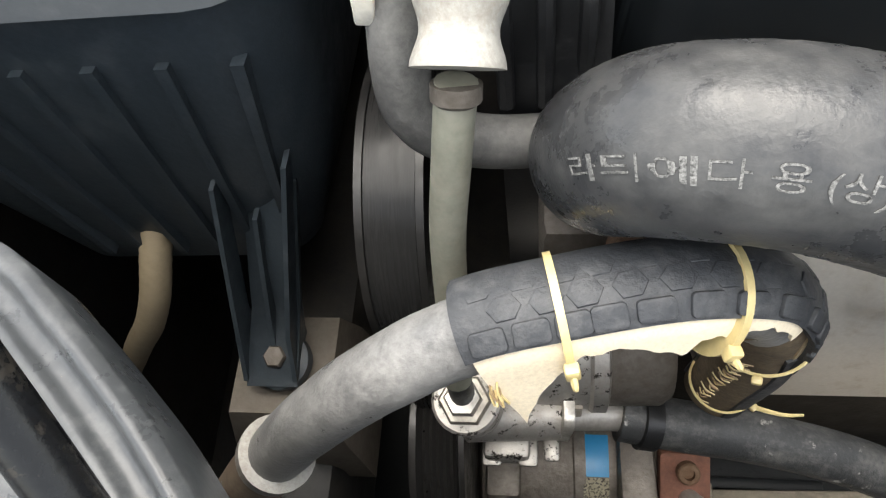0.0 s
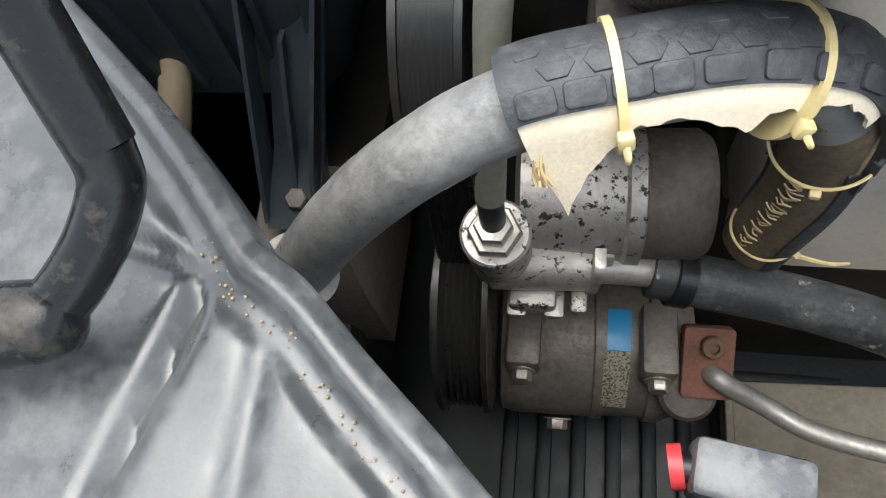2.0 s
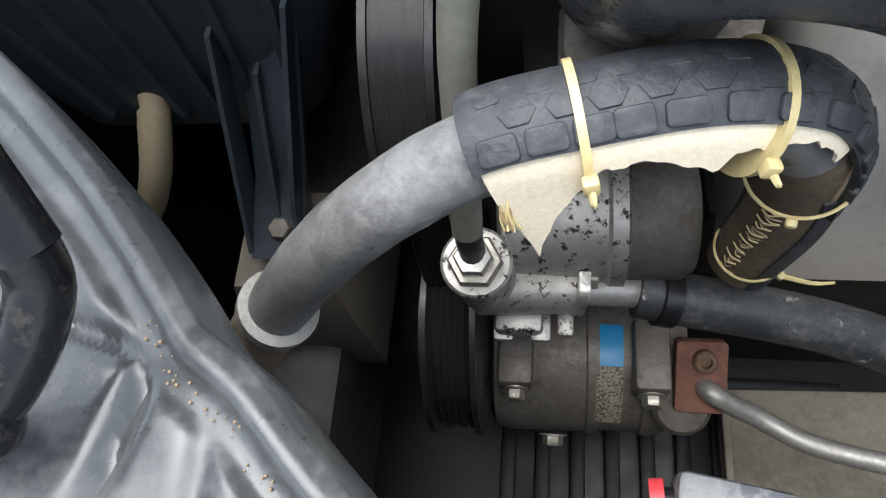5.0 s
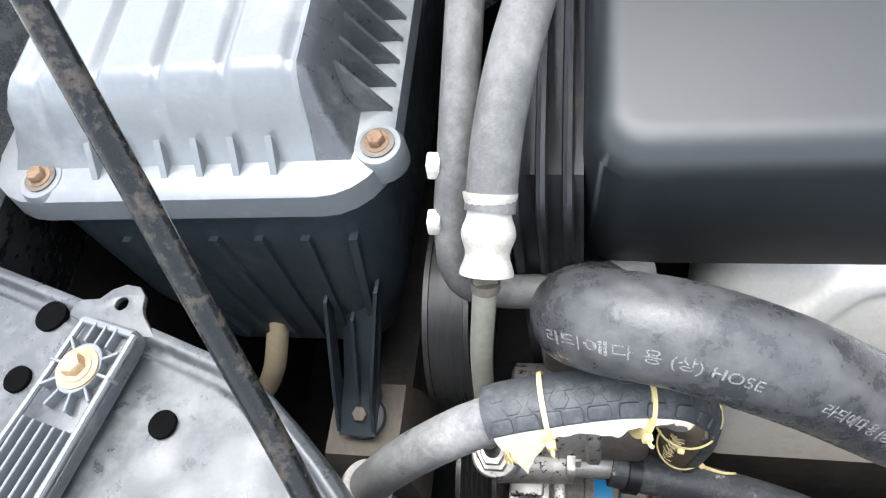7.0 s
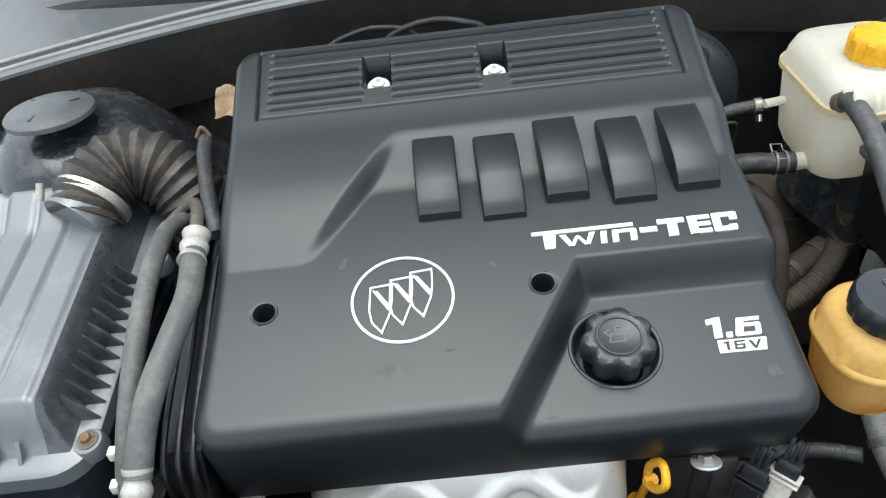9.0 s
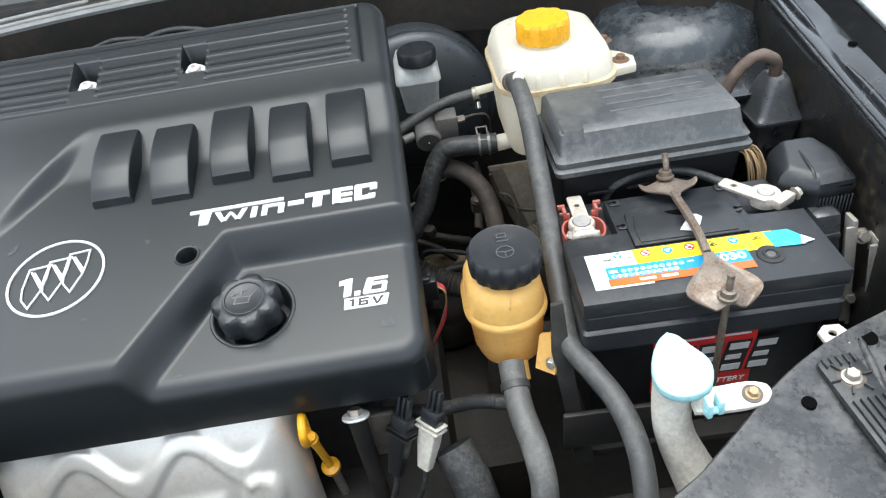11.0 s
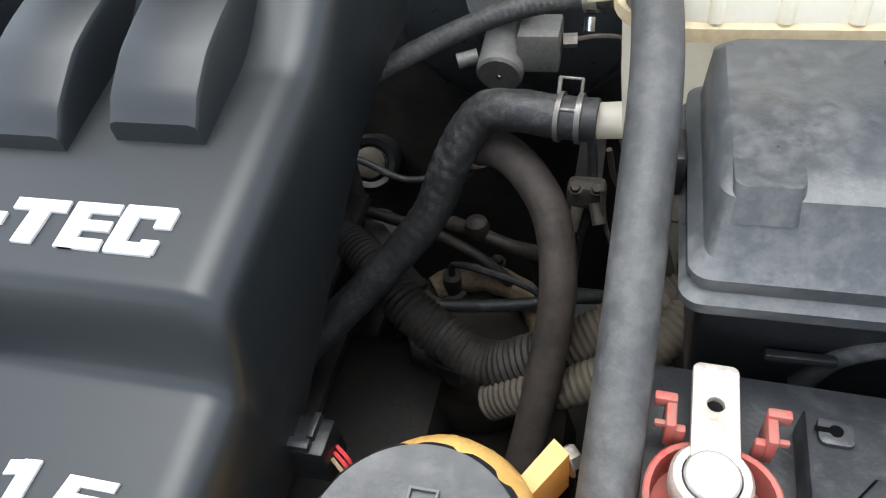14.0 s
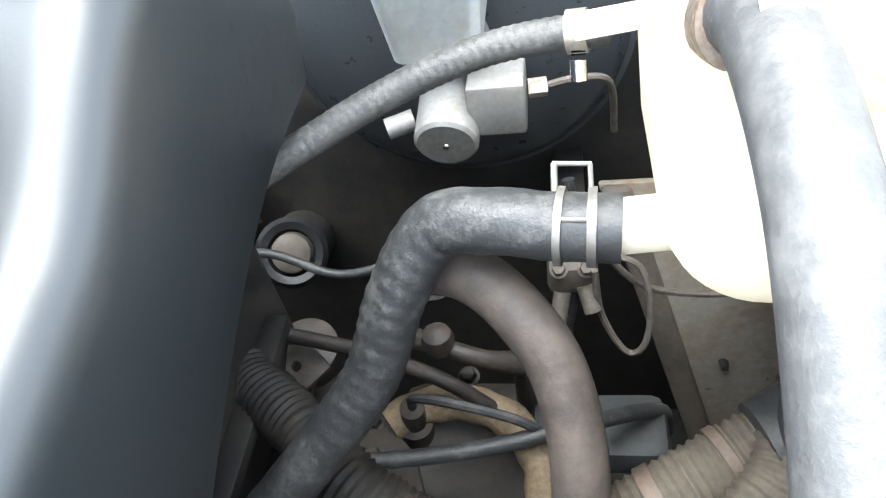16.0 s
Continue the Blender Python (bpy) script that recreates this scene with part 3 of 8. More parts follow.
NUMBERS = (
    ("1", (((0.3711, 0.2752), (0.3778, 0.2757), (0.3753, 0.2571), (0.3685, 0.2566)), ((0.3657, 0.2741), (0.3778, 0.2757), (0.3768, 0.2712), (0.3652, 0.2692)))),
    (".", (bar(0.3783, 0.2564, 0.3834, 0.2612, 0.12),)),
    ("6", (((0.3906, 0.2731), (0.4096, 0.2731), (0.4088, 0.2700), (0.3944, 0.2699)), ((0.3906, 0.2731), (0.3968, 0.2731), (0.3921, 0.2566), (0.3858, 0.2580)), bar(0.3868, 0.2567, 0.4058, 0.2596), ((0.3936, 0.2678), (0.4078, 0.2678), (0.4086, 0.2649), (0.3930, 0.2649)), ((0.4040, 0.2672), (0.4086, 0.2666), (0.4070, 0.2576), (0.4024, 0.2570)))),
)
for ch, quads in NUMBERS:
    part("number", raised(quads), M_SILVERPRINT, cover, "raised silver figure " + ch, smooth=0)
plate = part("number_plate", raised((((0.3697, 0.2545), (0.4091, 0.2539), (0.4063, 0.2430), (0.3688, 0.2434)),), 0.0009), M_SILVERPRINT, cover, "silver bar with black figures 16V", smooth=0)
FIGURES = (
    (bar(0.3752, 0.2450, 0.3777, 0.2528, 0.10), ((0.3738, 0.2523), (0.3784, 0.2528), (0.3780, 0.2512), (0.3736, 0.2509))),
    (bar(0.3815, 0.2450, 0.3836, 0.2526, 0.12), bar(0.3822, 0.2512, 0.3912, 0.2526), bar(0.3820, 0.2483, 0.3905, 0.2496), bar(0.3815, 0.2450, 0.3898, 0.2464), bar(0.3880, 0.2452, 0.3899, 0.2494, 0.12)),
    (((0.3938, 0.2521), (0.3964, 0.2521), (0.3990, 0.2447), (0.3968, 0.2447)), ((0.4018, 0.2519), (0.4044, 0.2519), (0.3990, 0.2447), (0.3970, 0.2447))),
)
for quads in FIGURES:
    part("figure", raised(quads, 0.0013), M_PLAST_CLEAN, plate, smooth=0)

# pale scuffs rubbed into the cover
M_SCUFF = mat("rubbed pale plastic", (0.048, 0.052, 0.056), 0.5, dirt=(0.03, 0.033, 0.036), amount=0.4, dscale=160, bump=0.02)
for sx, sy, su, sv, lean in ((0.398, 0.2250, 0.0052, 0.0062, 0.0), (0.0655, 0.3420, 0.0026, 0.0070, 0.35), (0.192, 0.3250, 0.0020, 0.0038, -0.4), (0.150, 0.2480, 0.0034, 0.0012, 0.5), (0.2230, 0.2050, 0.0040, 0.0014, 0.3)):
    part("scuff", loft([[on_cover(sx + f * (1 + 0.22 * math.sin(3 * a * 0.2618 + sx * 40)) * su * math.cos(a * 0.2618) + lean * f * sv * math.sin(a * 0.2618), sy + f * (1 + 0.22 * math.cos(2 * a * 0.2618)) * sv * math.sin(a * 0.2618), 0.00012 + 0.00006 * (1 - f)) for a in range(24)] for f in (1.0, 0.6, 0.1)]), M_SCUFF, cover, "pale scuff mark")

# oil filler cap in its well
oil_axis = Vector((0, -0.2, 1)).normalized()
oil_at = Vector((OIL[0], OIL[1], cover_top(*OIL) - 0.014))
oil = thing("oil_filler_cap", oil_at, "black plastic lobed oil filler cap in the engine cover", "filler cap")
lobes = lambda w, r, h: 1 - (0.17 * (0.5 + 0.5 * math.cos(7 * w)) ** 1.8 * sstep(0.0195, 0.0275, r) if h > 0.010 else 0)
part("knob", lathe([(0.020, -0.012), (0.0205, 0.008), (0.0265, 0.0115), (0.0292, 0.0145), (0.0296, 0.030), (0.0290, 0.0345), (0.0268, 0.0375), (0.0215, 0.0388), (0.0178, 0.0384), (0.0168, 0.0378), (0.001, 0.0380)], oil_at, oil_axis, 128, lobes), M_PLAST, oil)
part("ring_mark", lathe([(0.0158, 0), (0.0164, 0.0012), (0.0173, 0.0012), (0.0178, 0)], oil_at + oil_axis * 0.0377, oil_axis, 56), M_PLAST, oil, "raised ring on the cap")
can = lambda u, v, l: oil_at + Vector((u, v, 0.2 * v)) + oil_axis * (0.0380 + l)
part("can_mark", strokes([[(-0.008, -0.005), (0.004, -0.005), (0.005, 0.001), (-0.006, 0.002), (-0.008, -0.005)], [(0.005, 0.000), (0.010, 0.006)], [(-0.007, 0.0), (-0.011, 0.004), (-0.006, 0.006)], [(-0.002, 0.002), (-0.002, 0.008), (0.003, 0.008)]], 0.0010, can, 0.0003), M_FAINT, oil, "faint moulded oil can mark")
part("seat", lathe([(0.033, -0.012), (0.033, -0.009), (0.025, -0.007), (0.022, 0.004)], oil_at, oil_axis, 48), M_PLAST_CLEAN, oil)


LAY = Matrix()
# ---- pressed heat shield under the engine cover's front edge ----
def shield_point(x, s):
    y = 0.222 - 0.070 * math.sin(s * math.pi / 2)
    z = 0.812 - 0.205 * s ** 1.7
    e = min(x - 0.018, 0.306 - x)
    if e < 0.034:
        y += 0.034 - math.sqrt(max(0.001156 - (0.034 - e) ** 2, 0))
    wave = 0.36 + 0.10 * math.sin((x - 0.03) * 62)
    y -= 0.005 * sstep(0.02, -0.02, abs(s - wave) - 0.06) * sstep(0.02, 0.05, e)
    for bx, hw in ((0.100, 0.032), (0.205, 0.028)):
        y -= 0.004 * sstep(0.003, -0.003, max(abs(x - bx) - hw, (abs(s - 0.62) - 0.07) * 0.2))
    y -= 0.007 * (1 - sstep(0.014, 0.024, math.hypot(x - 0.268, (s - 0.58) * 0.2)))
    return Vector((x, y, z))


LAY = lay((-0.008, 0.016, -0.030))
valve = thing("exhaust_heat_shield", (0.165, 0.19, 0.61), "silver pressed exhaust heat shield with wavy embossing", "heat shield")
bm, rows = hfield([0.018 + 0.288 * i / 96 for i in range(97)], [i / 60 for i in range(61)], shield_point)
skirt(bm, border(rows), lambda co: Vector((co.x, co.y + 0.02, co.z)))
part("pressing", bm, M_VALVE, valve, smooth=60)
hexbolt((0.266, 0.1635, 0.722), (0, -0.95, 0.3), 0.013, valve, M_RUST)
# the head's near-black colour stands for the shade under the cover
head = thing("cylinder_head", (0.175, 0.43, 0.49), "grimy cylinder head casting under the valve cover, darkened for shade", "engine")
part("casting", rbox((0.175, 0.43, 0.64), (0.36, 0.36, 0.30), 0.012), M_BAY, head)
for z in (0.60, 0.66, 0.72):
    part("fin", rbox((0.362, 0.43, z), (0.016, 0.30, 0.010), 0.003), M_BAY, head)

LAY = Matrix()
# dipstick with its yellow grip
dip = thing("oil_dipstick", (0.313, 0.229, 0.58), "orange plastic oil dipstick grip beside the valve cover", "dipstick")
grip = part("grip", tube([(0.311, 0.2075, 0.746), (0.3115, 0.2075, 0.7605), (0.3145, 0.1985, 0.7805), (0.316, 0.1885, 0.786), (0.3155, 0.180, 0.775), (0.3125, 0.189, 0.754), (0.311, 0.2000, 0.744), (0.311, 0.2075, 0.746)], 0.0038, 12, 8), M_DIP, dip)
part("stem", tube([(0.313, 0.202, 0.748), (0.313, 0.213, 0.715), (0.313, 0.228, 0.664)], [0.0058, 0.0040, 0.0040], 12), M_DIP, dip)
part("grip_ring", lathe([(0.0045, 0), (0.0066, 0.001), (0.0066, 0.004), (0.0045, 0.005)], (0.313, 0.2055, 0.738), (0, -0.31, 0.95), 20), M_DIP, dip)
part("collar", lathe([(0.006, 0), (0.0095, 0.002), (0.0095, 0.009), (0.004, 0.011)], (0.313, 0.2295, 0.657), (0, -0.31, 0.95), 24), M_DIP, dip)
part("tube", tube([(0.313, 0.229, 0.660), (0.313, 0.236, 0.63), (0.315, 0.240, 0.58)], 0.005, 10), M_STEEL, dip)
hook = thing("lifting_stud", (0.359, 0.206, 0.62), "dark engine lifting stud with a bright plated washer", "stud")
part("post", rod((0.359, 0.212, 0.62), (0.359, 0.2055, 0.759), 0.0085, 20), M_BAY, hook)
part("washer", lathe([(0.0030, -0.001), (0.0125, -0.001), (0.0130, 0.0), (0.0125, 0.0016), (0.0030, 0.0018)], (0.359, 0.2053, 0.761), (0, 0.55, 1), 32), M_WASHER, hook, "bright plated washer")
part("nut", lathe([(0.0070, 0), (0.0070, 0.005), (0.0060, 0.006), (0.002, 0.006)], (0.359, 0.2062, 0.7625), (0, 0.55, 1), 6), M_STEEL, hook)
part("plate", rbox((0.377, 0.214, 0.720), (0.030, 0.006, 0.060), 0.002), M_ALLOY_DULL, hook)

LAY = Matrix()
# two unplugged connectors standing by the cover
for x, y, z, mt, lab in ((0.396, 0.194, 0.738, M_PLAST_CLEAN, "black plastic wiring connector with its cable"), (0.424, 0.194, 0.740, M_WHITEPL, "grey-white wiring connector with black pins")):
    plug = thing("wiring_connector", (x, y, z - 0.05), lab, "connector", "connectors by the engine cover")
    pm = Matrix.Translation((x, y, z)) @ Vector((0.30, 0.30, 1)).to_track_quat("Z", "Y").to_matrix().to_4x4()
    part("housing", rloft([(-0.0065, -0.005, 0.0065, 0.005, 0.002, -0.042), (-0.0095, -0.007, 0.0095, 0.007, 0.002, -0.012), (-0.0095, -0.007, 0.0095, 0.007, 0.002, 0.0)]), mt, plug).data.transform(LAY @ pm @ LAY.inverted())
    part("flange", join(rbox((0, 0, 0.002), (0.026, 0.017, 0.0025), 0.0008), rbox((0, 0, 0.007), (0.026, 0.016, 0.0022), 0.0008)), mt, plug).data.transform(LAY @ pm @ LAY.inverted())
    part("socket", rbox((0, 0, 0.014), (0.019, 0.012, 0.014), 0.0012), M_PLAST, plug).data.transform(LAY @ pm @ LAY.inverted())
    for k in (-1, 0, 1):
        part("pin", rbox((0.0055 * k, 0, 0.031), (0.0034, 0.006, 0.022), 0.0008), M_PLAST, plug).data.transform(LAY @ pm @ LAY.inverted())
    part("cable", tube([(x - 0.010, y - 0.011, z - 0.037), (x - 0.016, y - 0.016, z - 0.06), (x - 0.03, y - 0.010, z - 0.10), (x - 0.06, y + 0.01, z - 0.15)], 0.0028, 8), M_RUBBER, plug)
pclip = thing("wiring_connector", (0.437, 0.327, 0.78), "small black wiring connector with red wires", "connector", "connectors by the engine cover")
part("housing", rbox((0.437, 0.327, 0.795), (0.026, 0.018, 0.026), 0.002), M_PLAST_CLEAN, pclip)
part("latch", join(rbox((0.437, 0.321, 0.810), (0.014, 0.005, 0.004), 0.0008), rbox((0.431, 0.330, 0.810), (0.003, 0.012, 0.004), 0.0006), rbox((0.443, 0.330, 0.810), (0.003, 0.012, 0.004), 0.0006)), M_PLAST, pclip)
for k in range(3):
    part("wire", tube([(0.450, 0.323 + 0.003 * k, 0.797), (0.457, 0.318 + 0.003 * k, 0.790), (0.452, 0.322, 0.76 - 0.004 * k), (0.43, 0.33, 0.70)], 0.0010, 6), M_REDWIRE if k else M_WIRE, pclip)

# ---- air filter box ----
LAY = lay((-0.0149, 0.0171, -0.0201), (-0.192, 0.273, 0.876), 1.113, (-4.8, -0.4, 0.4))
air = thing("air_filter_box", (-0.22, 0.31, 0.66), "grey-black plastic air filter box with a ribbed lid", "air filter")
AS = 0.17


def lid_z(y, base):
    return base + AS * (y - 0.20)


def tilt(loop):
    return [(x, y, lid_z(y, z)) for x, y, z in loop]


def lid_outline(g, z):
    x0, x1, y0, y1 = -0.335 + g, -0.139 - g, 0.197 + g, 0.478 - g
    return tilt([(x, y, z) for x, y in rrect(x0, y0, x1, y1, max(0.03 - g * 0.5, 0.012), 6)])


part("flange", loft([lid_outline(0.002, 0.845), lid_outline(-0.004, 0.845), lid_outline(-0.004, 0.858), lid_outline(0.0, 0.8605), lid_outline(0.02, 0.8605)]), M_GREY, air, "dusty grey lid flange")


def lid_point(x, y):
    d = min(x + 0.323, -0.150 - x, y - 0.208, 0.472 - y)
    z = 0.858 + 0.037 * sstep(-0.002, 0.020, d)
    k = ((x + 0.323) / 0.0305) % 1
    if d > 0.012:
        z += 0.0030 * sstep(0.0, 0.10, k) - 0.0030 * sstep(0.80, 0.98, k)
    z += 0.020 * sstep(0.40, 0.46, y) * sstep(0.012, 0.03, d)
    return Vector((x, y, lid_z(y, z)))


bm, rows = hfield([-0.325 + 0.177 * i / 88 for i in range(89)], [0.206 + 0.268 * i / 76 for i in range(77)], lid_point)
# the lid's right side takes a darker colour that stands for its shade
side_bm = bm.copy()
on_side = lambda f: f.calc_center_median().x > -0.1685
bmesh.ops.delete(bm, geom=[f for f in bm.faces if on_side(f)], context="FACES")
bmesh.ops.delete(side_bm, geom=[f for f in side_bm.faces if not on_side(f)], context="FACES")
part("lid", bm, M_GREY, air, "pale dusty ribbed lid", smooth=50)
part("lid_side", side_bm, M_BOX, air, "steep side of the lid with shade in its colour", smooth=50)
for i in range(6):
    x = -0.2755 + 0.0178 * i
    fin = [(0.202, lid_z(0.2, 0.860)), (0.2135, lid_z(0.2, 0.861)), (0.2120, lid_z(0.2, 0.876))]
    part("gusset", loft([[(x - 0.0016, y, z) for y, z in fin], [(x + 0.0016, y, z) for y, z in fin]]), M_GREY, air)
# side gussets share that shade-darkened colour
for i in range(11):
    y = 0.236 + 0.0135 * i
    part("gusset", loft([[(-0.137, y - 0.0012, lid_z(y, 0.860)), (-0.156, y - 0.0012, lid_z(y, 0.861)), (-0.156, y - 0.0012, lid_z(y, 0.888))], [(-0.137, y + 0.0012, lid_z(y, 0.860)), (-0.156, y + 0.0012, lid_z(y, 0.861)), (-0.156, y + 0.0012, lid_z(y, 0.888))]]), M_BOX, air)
for x, y in ((-0.141, 0.217), (-0.305, 0.204), (-0.131, 0.398)):
    z = lid_z(y, 0.858)
    er = 0.0118
    part("ear", lathe([(er, -0.010), (er, 0.0), (er - 0.0015, 0.003), (0.004, 0.0032)], (x, y, z), (0, -0.17, 1), 28), M_GREY, air)
    hexbolt((x, y, z + 0.0032), (0, -0.17, 1), 0.0082, air, M_RUST, M_ALLOY_DULL)
part("body", loft([[(x, y, z) for x, y in rrect(x0, y0, x1, y1, r, 6)] for x0, y0, x1, y1, r, z in ((-0.290, 0.212, -0.172, 0.42, 0.02, 0.700), (-0.312, 0.204, -0.150, 0.44, 0.024, 0.76), (-0.322, 0.198, -0.140, 0.448, 0.026, 0.848))]), M_AIRBODY, air, "dark lower filter housing")
for i in range(6):
    xt, xb = -0.280 + 0.024 * i, -0.262 + 0.017 * i
    part("body_rib", loft([[(xb - 0.0015, 0.212, 0.712), (xb + 0.0015, 0.212, 0.712), (xb + 0.0015, 0.2055, 0.712), (xb - 0.0015, 0.2055, 0.712)], [(xt - 0.0022, 0.202, 0.822), (xt + 0.0022, 0.202, 0.822), (xt + 0.0022, 0.1965, 0.822), (xt - 0.0022, 0.1965, 0.822)]]), M_AIRBODY, air)
# drops of orange paint on the lid
M_DROP = mat("orange paint drop", (0.50, 0.20, 0.03), 0.5)
for x, y, r in ((-0.2480, 0.3560, 0.0028), (-0.2530, 0.3460, 0.0016), (-0.2790, 0.3380, 0.0034), (-0.2850, 0.3330, 0.0020)):
    p = lid_point(x, y)
    part("paint_drop", lathe([(r, 0), (r * 0.8, 0.0005), (r * 0.2, 0.0007)], p, (0, -0.17, 1), 14, lambda w, rr, h: 1 + 0.25 * math.sin(3 * w)), M_DROP, air, "drop of orange paint")
LAY = lay((-0.0241, 0.0065, -0.0356), (-0.163, 0.174, 0.734), 0.938)
# the leg that carries the box
part("leg", loft([[(-0.182, 0.206, 0.745), (-0.148, 0.206, 0.770), (-0.148, 0.200, 0.770), (-0.182, 0.200, 0.745)], [(-0.193, 0.180, 0.690), (-0.166, 0.180, 0.690), (-0.166, 0.175, 0.690), (-0.193, 0.175, 0.690)], [(-0.196, 0.170, 0.671), (-0.168, 0.170, 0.671), (-0.168, 0.138, 0.669), (-0.196, 0.138, 0.669)]]), M_AIRBODY, air)
for x0, x1, zt in ((-0.184, -0.1960, 0.775), (-0.173, -0.181, 0.750), (-0.146, -0.1690, 0.790)):
    deep = 0.150 if x1 == -0.181 else 0.140
    part("web", loft([[(x0 - 0.0012, 0.207, zt), (x0 + 0.0012, 0.207, zt), (x0 + 0.0012, 0.192, zt), (x0 - 0.0012, 0.192, zt)], [(x1 - 0.0012, 0.176, 0.690), (x1 + 0.0012, 0.176, 0.690), (x1 + 0.0012, deep + 0.016, 0.692), (x1 - 0.0012, deep + 0.016, 0.692)], [(x1 - 0.0012, 0.170, 0.669), (x1 + 0.0012, 0.170, 0.669), (x1 + 0.0012, deep, 0.671), (x1 - 0.0012, deep, 0.671)]]), M_AIRBODY, air)
part("foot", lathe([(0.016, -0.006), (0.016, 0.002), (0.012, 0.004)], (-0.180, 0.153, 0.668), (0, -0.25, 1), 26), M_AIRBODY, air)
hexbolt((-0.180, 0.153, 0.672), (0, -0.25, 1), 0.0125, air, M_ALLOY_DULL, M_ALLOY_DULL)

LAY = Matrix()
# intake bellows
def bellow(run, w):
    return 1 + 0.15 * (2 * abs((run / 0.0125) % 1 - 0.5) - 0.5)


bell = thing("intake_bellows", (-0.14, 0.50, 0.88), "dusty brown-black corrugated intake bellows with steel clamp", "intake hose")
part("hose", tube([(-0.205, 0.458, 0.905), (-0.197, 0.486, 0.923), (-0.174, 0.510, 0.930), (-0.145, 0.516, 0.922), (-0.120, 0.508, 0.899), (-0.106, 0.496, 0.865), (-0.10, 0.485, 0.80)], [0.034, 0.036, 0.037, 0.037, 0.036, 0.035, 0.035], 26, 22, bellow), mat("brown-black bellows rubber", (0.036, 0.031, 0.027), 0.45, dirt=(0.15, 0.12, 0.095), amount=0.30, dscale=30, gscale=400), bell)
part("neck", tube([(-0.214, 0.450, 0.906), (-0.207, 0.463, 0.909), (-0.200, 0.478, 0.915)], 0.034, 26), M_GREY, bell)
part("clamp_band", lathe([(0.0365, -0.005), (0.039, -0.005), (0.039, 0.005), (0.0365, 0.005)], (-0.2005, 0.474, 0.914), (0.35, 0.9, 0.3), 36), M_STEEL, bell, "tarnished steel hose clamp")
part("clamp_screw", rod((-0.243, 0.462, 0.930), (-0.240, 0.472, 0.944), 0.004), M_STEEL, bell)

# strut tower with its plastic cap
tower = thing("strut_tower", (-0.25, 0.57, 0.70), "black painted strut tower with a round plastic cap", "strut tower")
part("dome", lathe([(0.20, -0.20), (0.145, -0.12), (0.105, -0.055), (0.085, -0.025), (0.060, -0.010), (0.01, -0.008)], (-0.25, 0.575, 0.965), (0, -0.12, 1), 48), M_PAINT, tower)
M_CAPGREY = mat("matt grey cap plastic", (0.075, 0.080, 0.083), 0.45, dirt=(0.16, 0.16, 0.157), amount=0.3, dscale=30, gscale=400)
part("cap", lathe([(0.040, -0.012), (0.046, -0.009), (0.046, -0.004), (0.043, -0.001), (0.020, 0.003), (0.001, 0.004)], (-0.249, 0.560, 0.981), (0.02, 0.06, 1), 44), M_CAPGREY, tower, "domed grey plastic strut cap")
for k in range(3):
    a = radians(20 + 120 * k)
    part("slot", rbox((-0.249 + 0.026 * math.cos(a), 0.560 + 0.026 * math.sin(a), 0.9830 - 0.0015 * math.sin(a)), (0.015, 0.0022, 0.001), 0, m=Matrix.Rotation(a, 4, "Z")), M_PLAST_CLEAN, tower)

# ---- air-conditioning lines beside the cover ----
LAY = lay((-0.0028, 0.0024, -0.0045), (-0.077, 0.270, 0.891), 1.039, (2.1, 5.4, 1.0))
lineA = thing("refrigerant_hose", (-0.10, 0.30, 0.75), "dust-grey rubber refrigerant hose bending below the cover", "hose", "refrigerant hoses")
part("hose", tube([(-0.094, 0.428, 0.902), (-0.101, 0.395, 0.915), (-0.102, 0.330, 0.914), (-0.101, 0.264, 0.897), (-0.102, 0.215, 0.868), (-0.104, 0.190, 0.835), (-0.100, 0.180, 0.808), (-0.080, 0.180, 0.795), (-0.045, 0.186, 0.792), (-0.01, 0.20, 0.79)], 0.0085, 16), M_RUBBER_GREY, lineA)
for y, z in ((0.205, 0.862), (0.189, 0.842)):
    part("clip", rbox((-0.1115, y, z), (0.006, 0.008, 0.010), 0.001), M_WHITEPL, lineA)
lineB = thing("refrigerant_hose", (-0.08, 0.26, 0.72), "dust-grey refrigerant hose with whitish crimped ends", "hose", "refrigerant hoses")
part("hose", tube([(-0.068, 0.362, 0.920), (-0.064, 0.315, 0.917), (-0.070, 0.270, 0.912), (-0.079, 0.232, 0.900), (-0.084, 0.205, 0.884), (-0.086, 0.180, 0.866)], 0.0105, 18), M_RUBBER_GREY, lineB)


def crimp(p0, p1, r):
    prof = lambda run, w: 1.0 + 0.10 * math.cos(run / (Vector(p1) - Vector(p0)).length * 4 * math.pi * 1.0)
    return tube([p0, Vector(p0).lerp(p1, 0.33), Vector(p0).lerp(p1, 0.66), p1], r, 20, 8, prof)


part("ferrule", crimp((-0.086, 0.186, 0.871), (-0.0865, 0.160, 0.850), 0.0102), M_FERRULE, lineB, "whitish crimped aluminium ferrule")
part("ferrule", crimp((-0.069, 0.384, 0.922), (-0.068, 0.352, 0.919), 0.0115), M_FERRULE, lineB, "whitish crimped aluminium ferrule")
part("collar", lathe([(0.0062, 0), (0.0062, 0.004), (0.005, 0.005)], (-0.0868, 0.158, 0.8475), (0, -0.5, -0.85), 18), M_ALLOY_DULL, lineB)
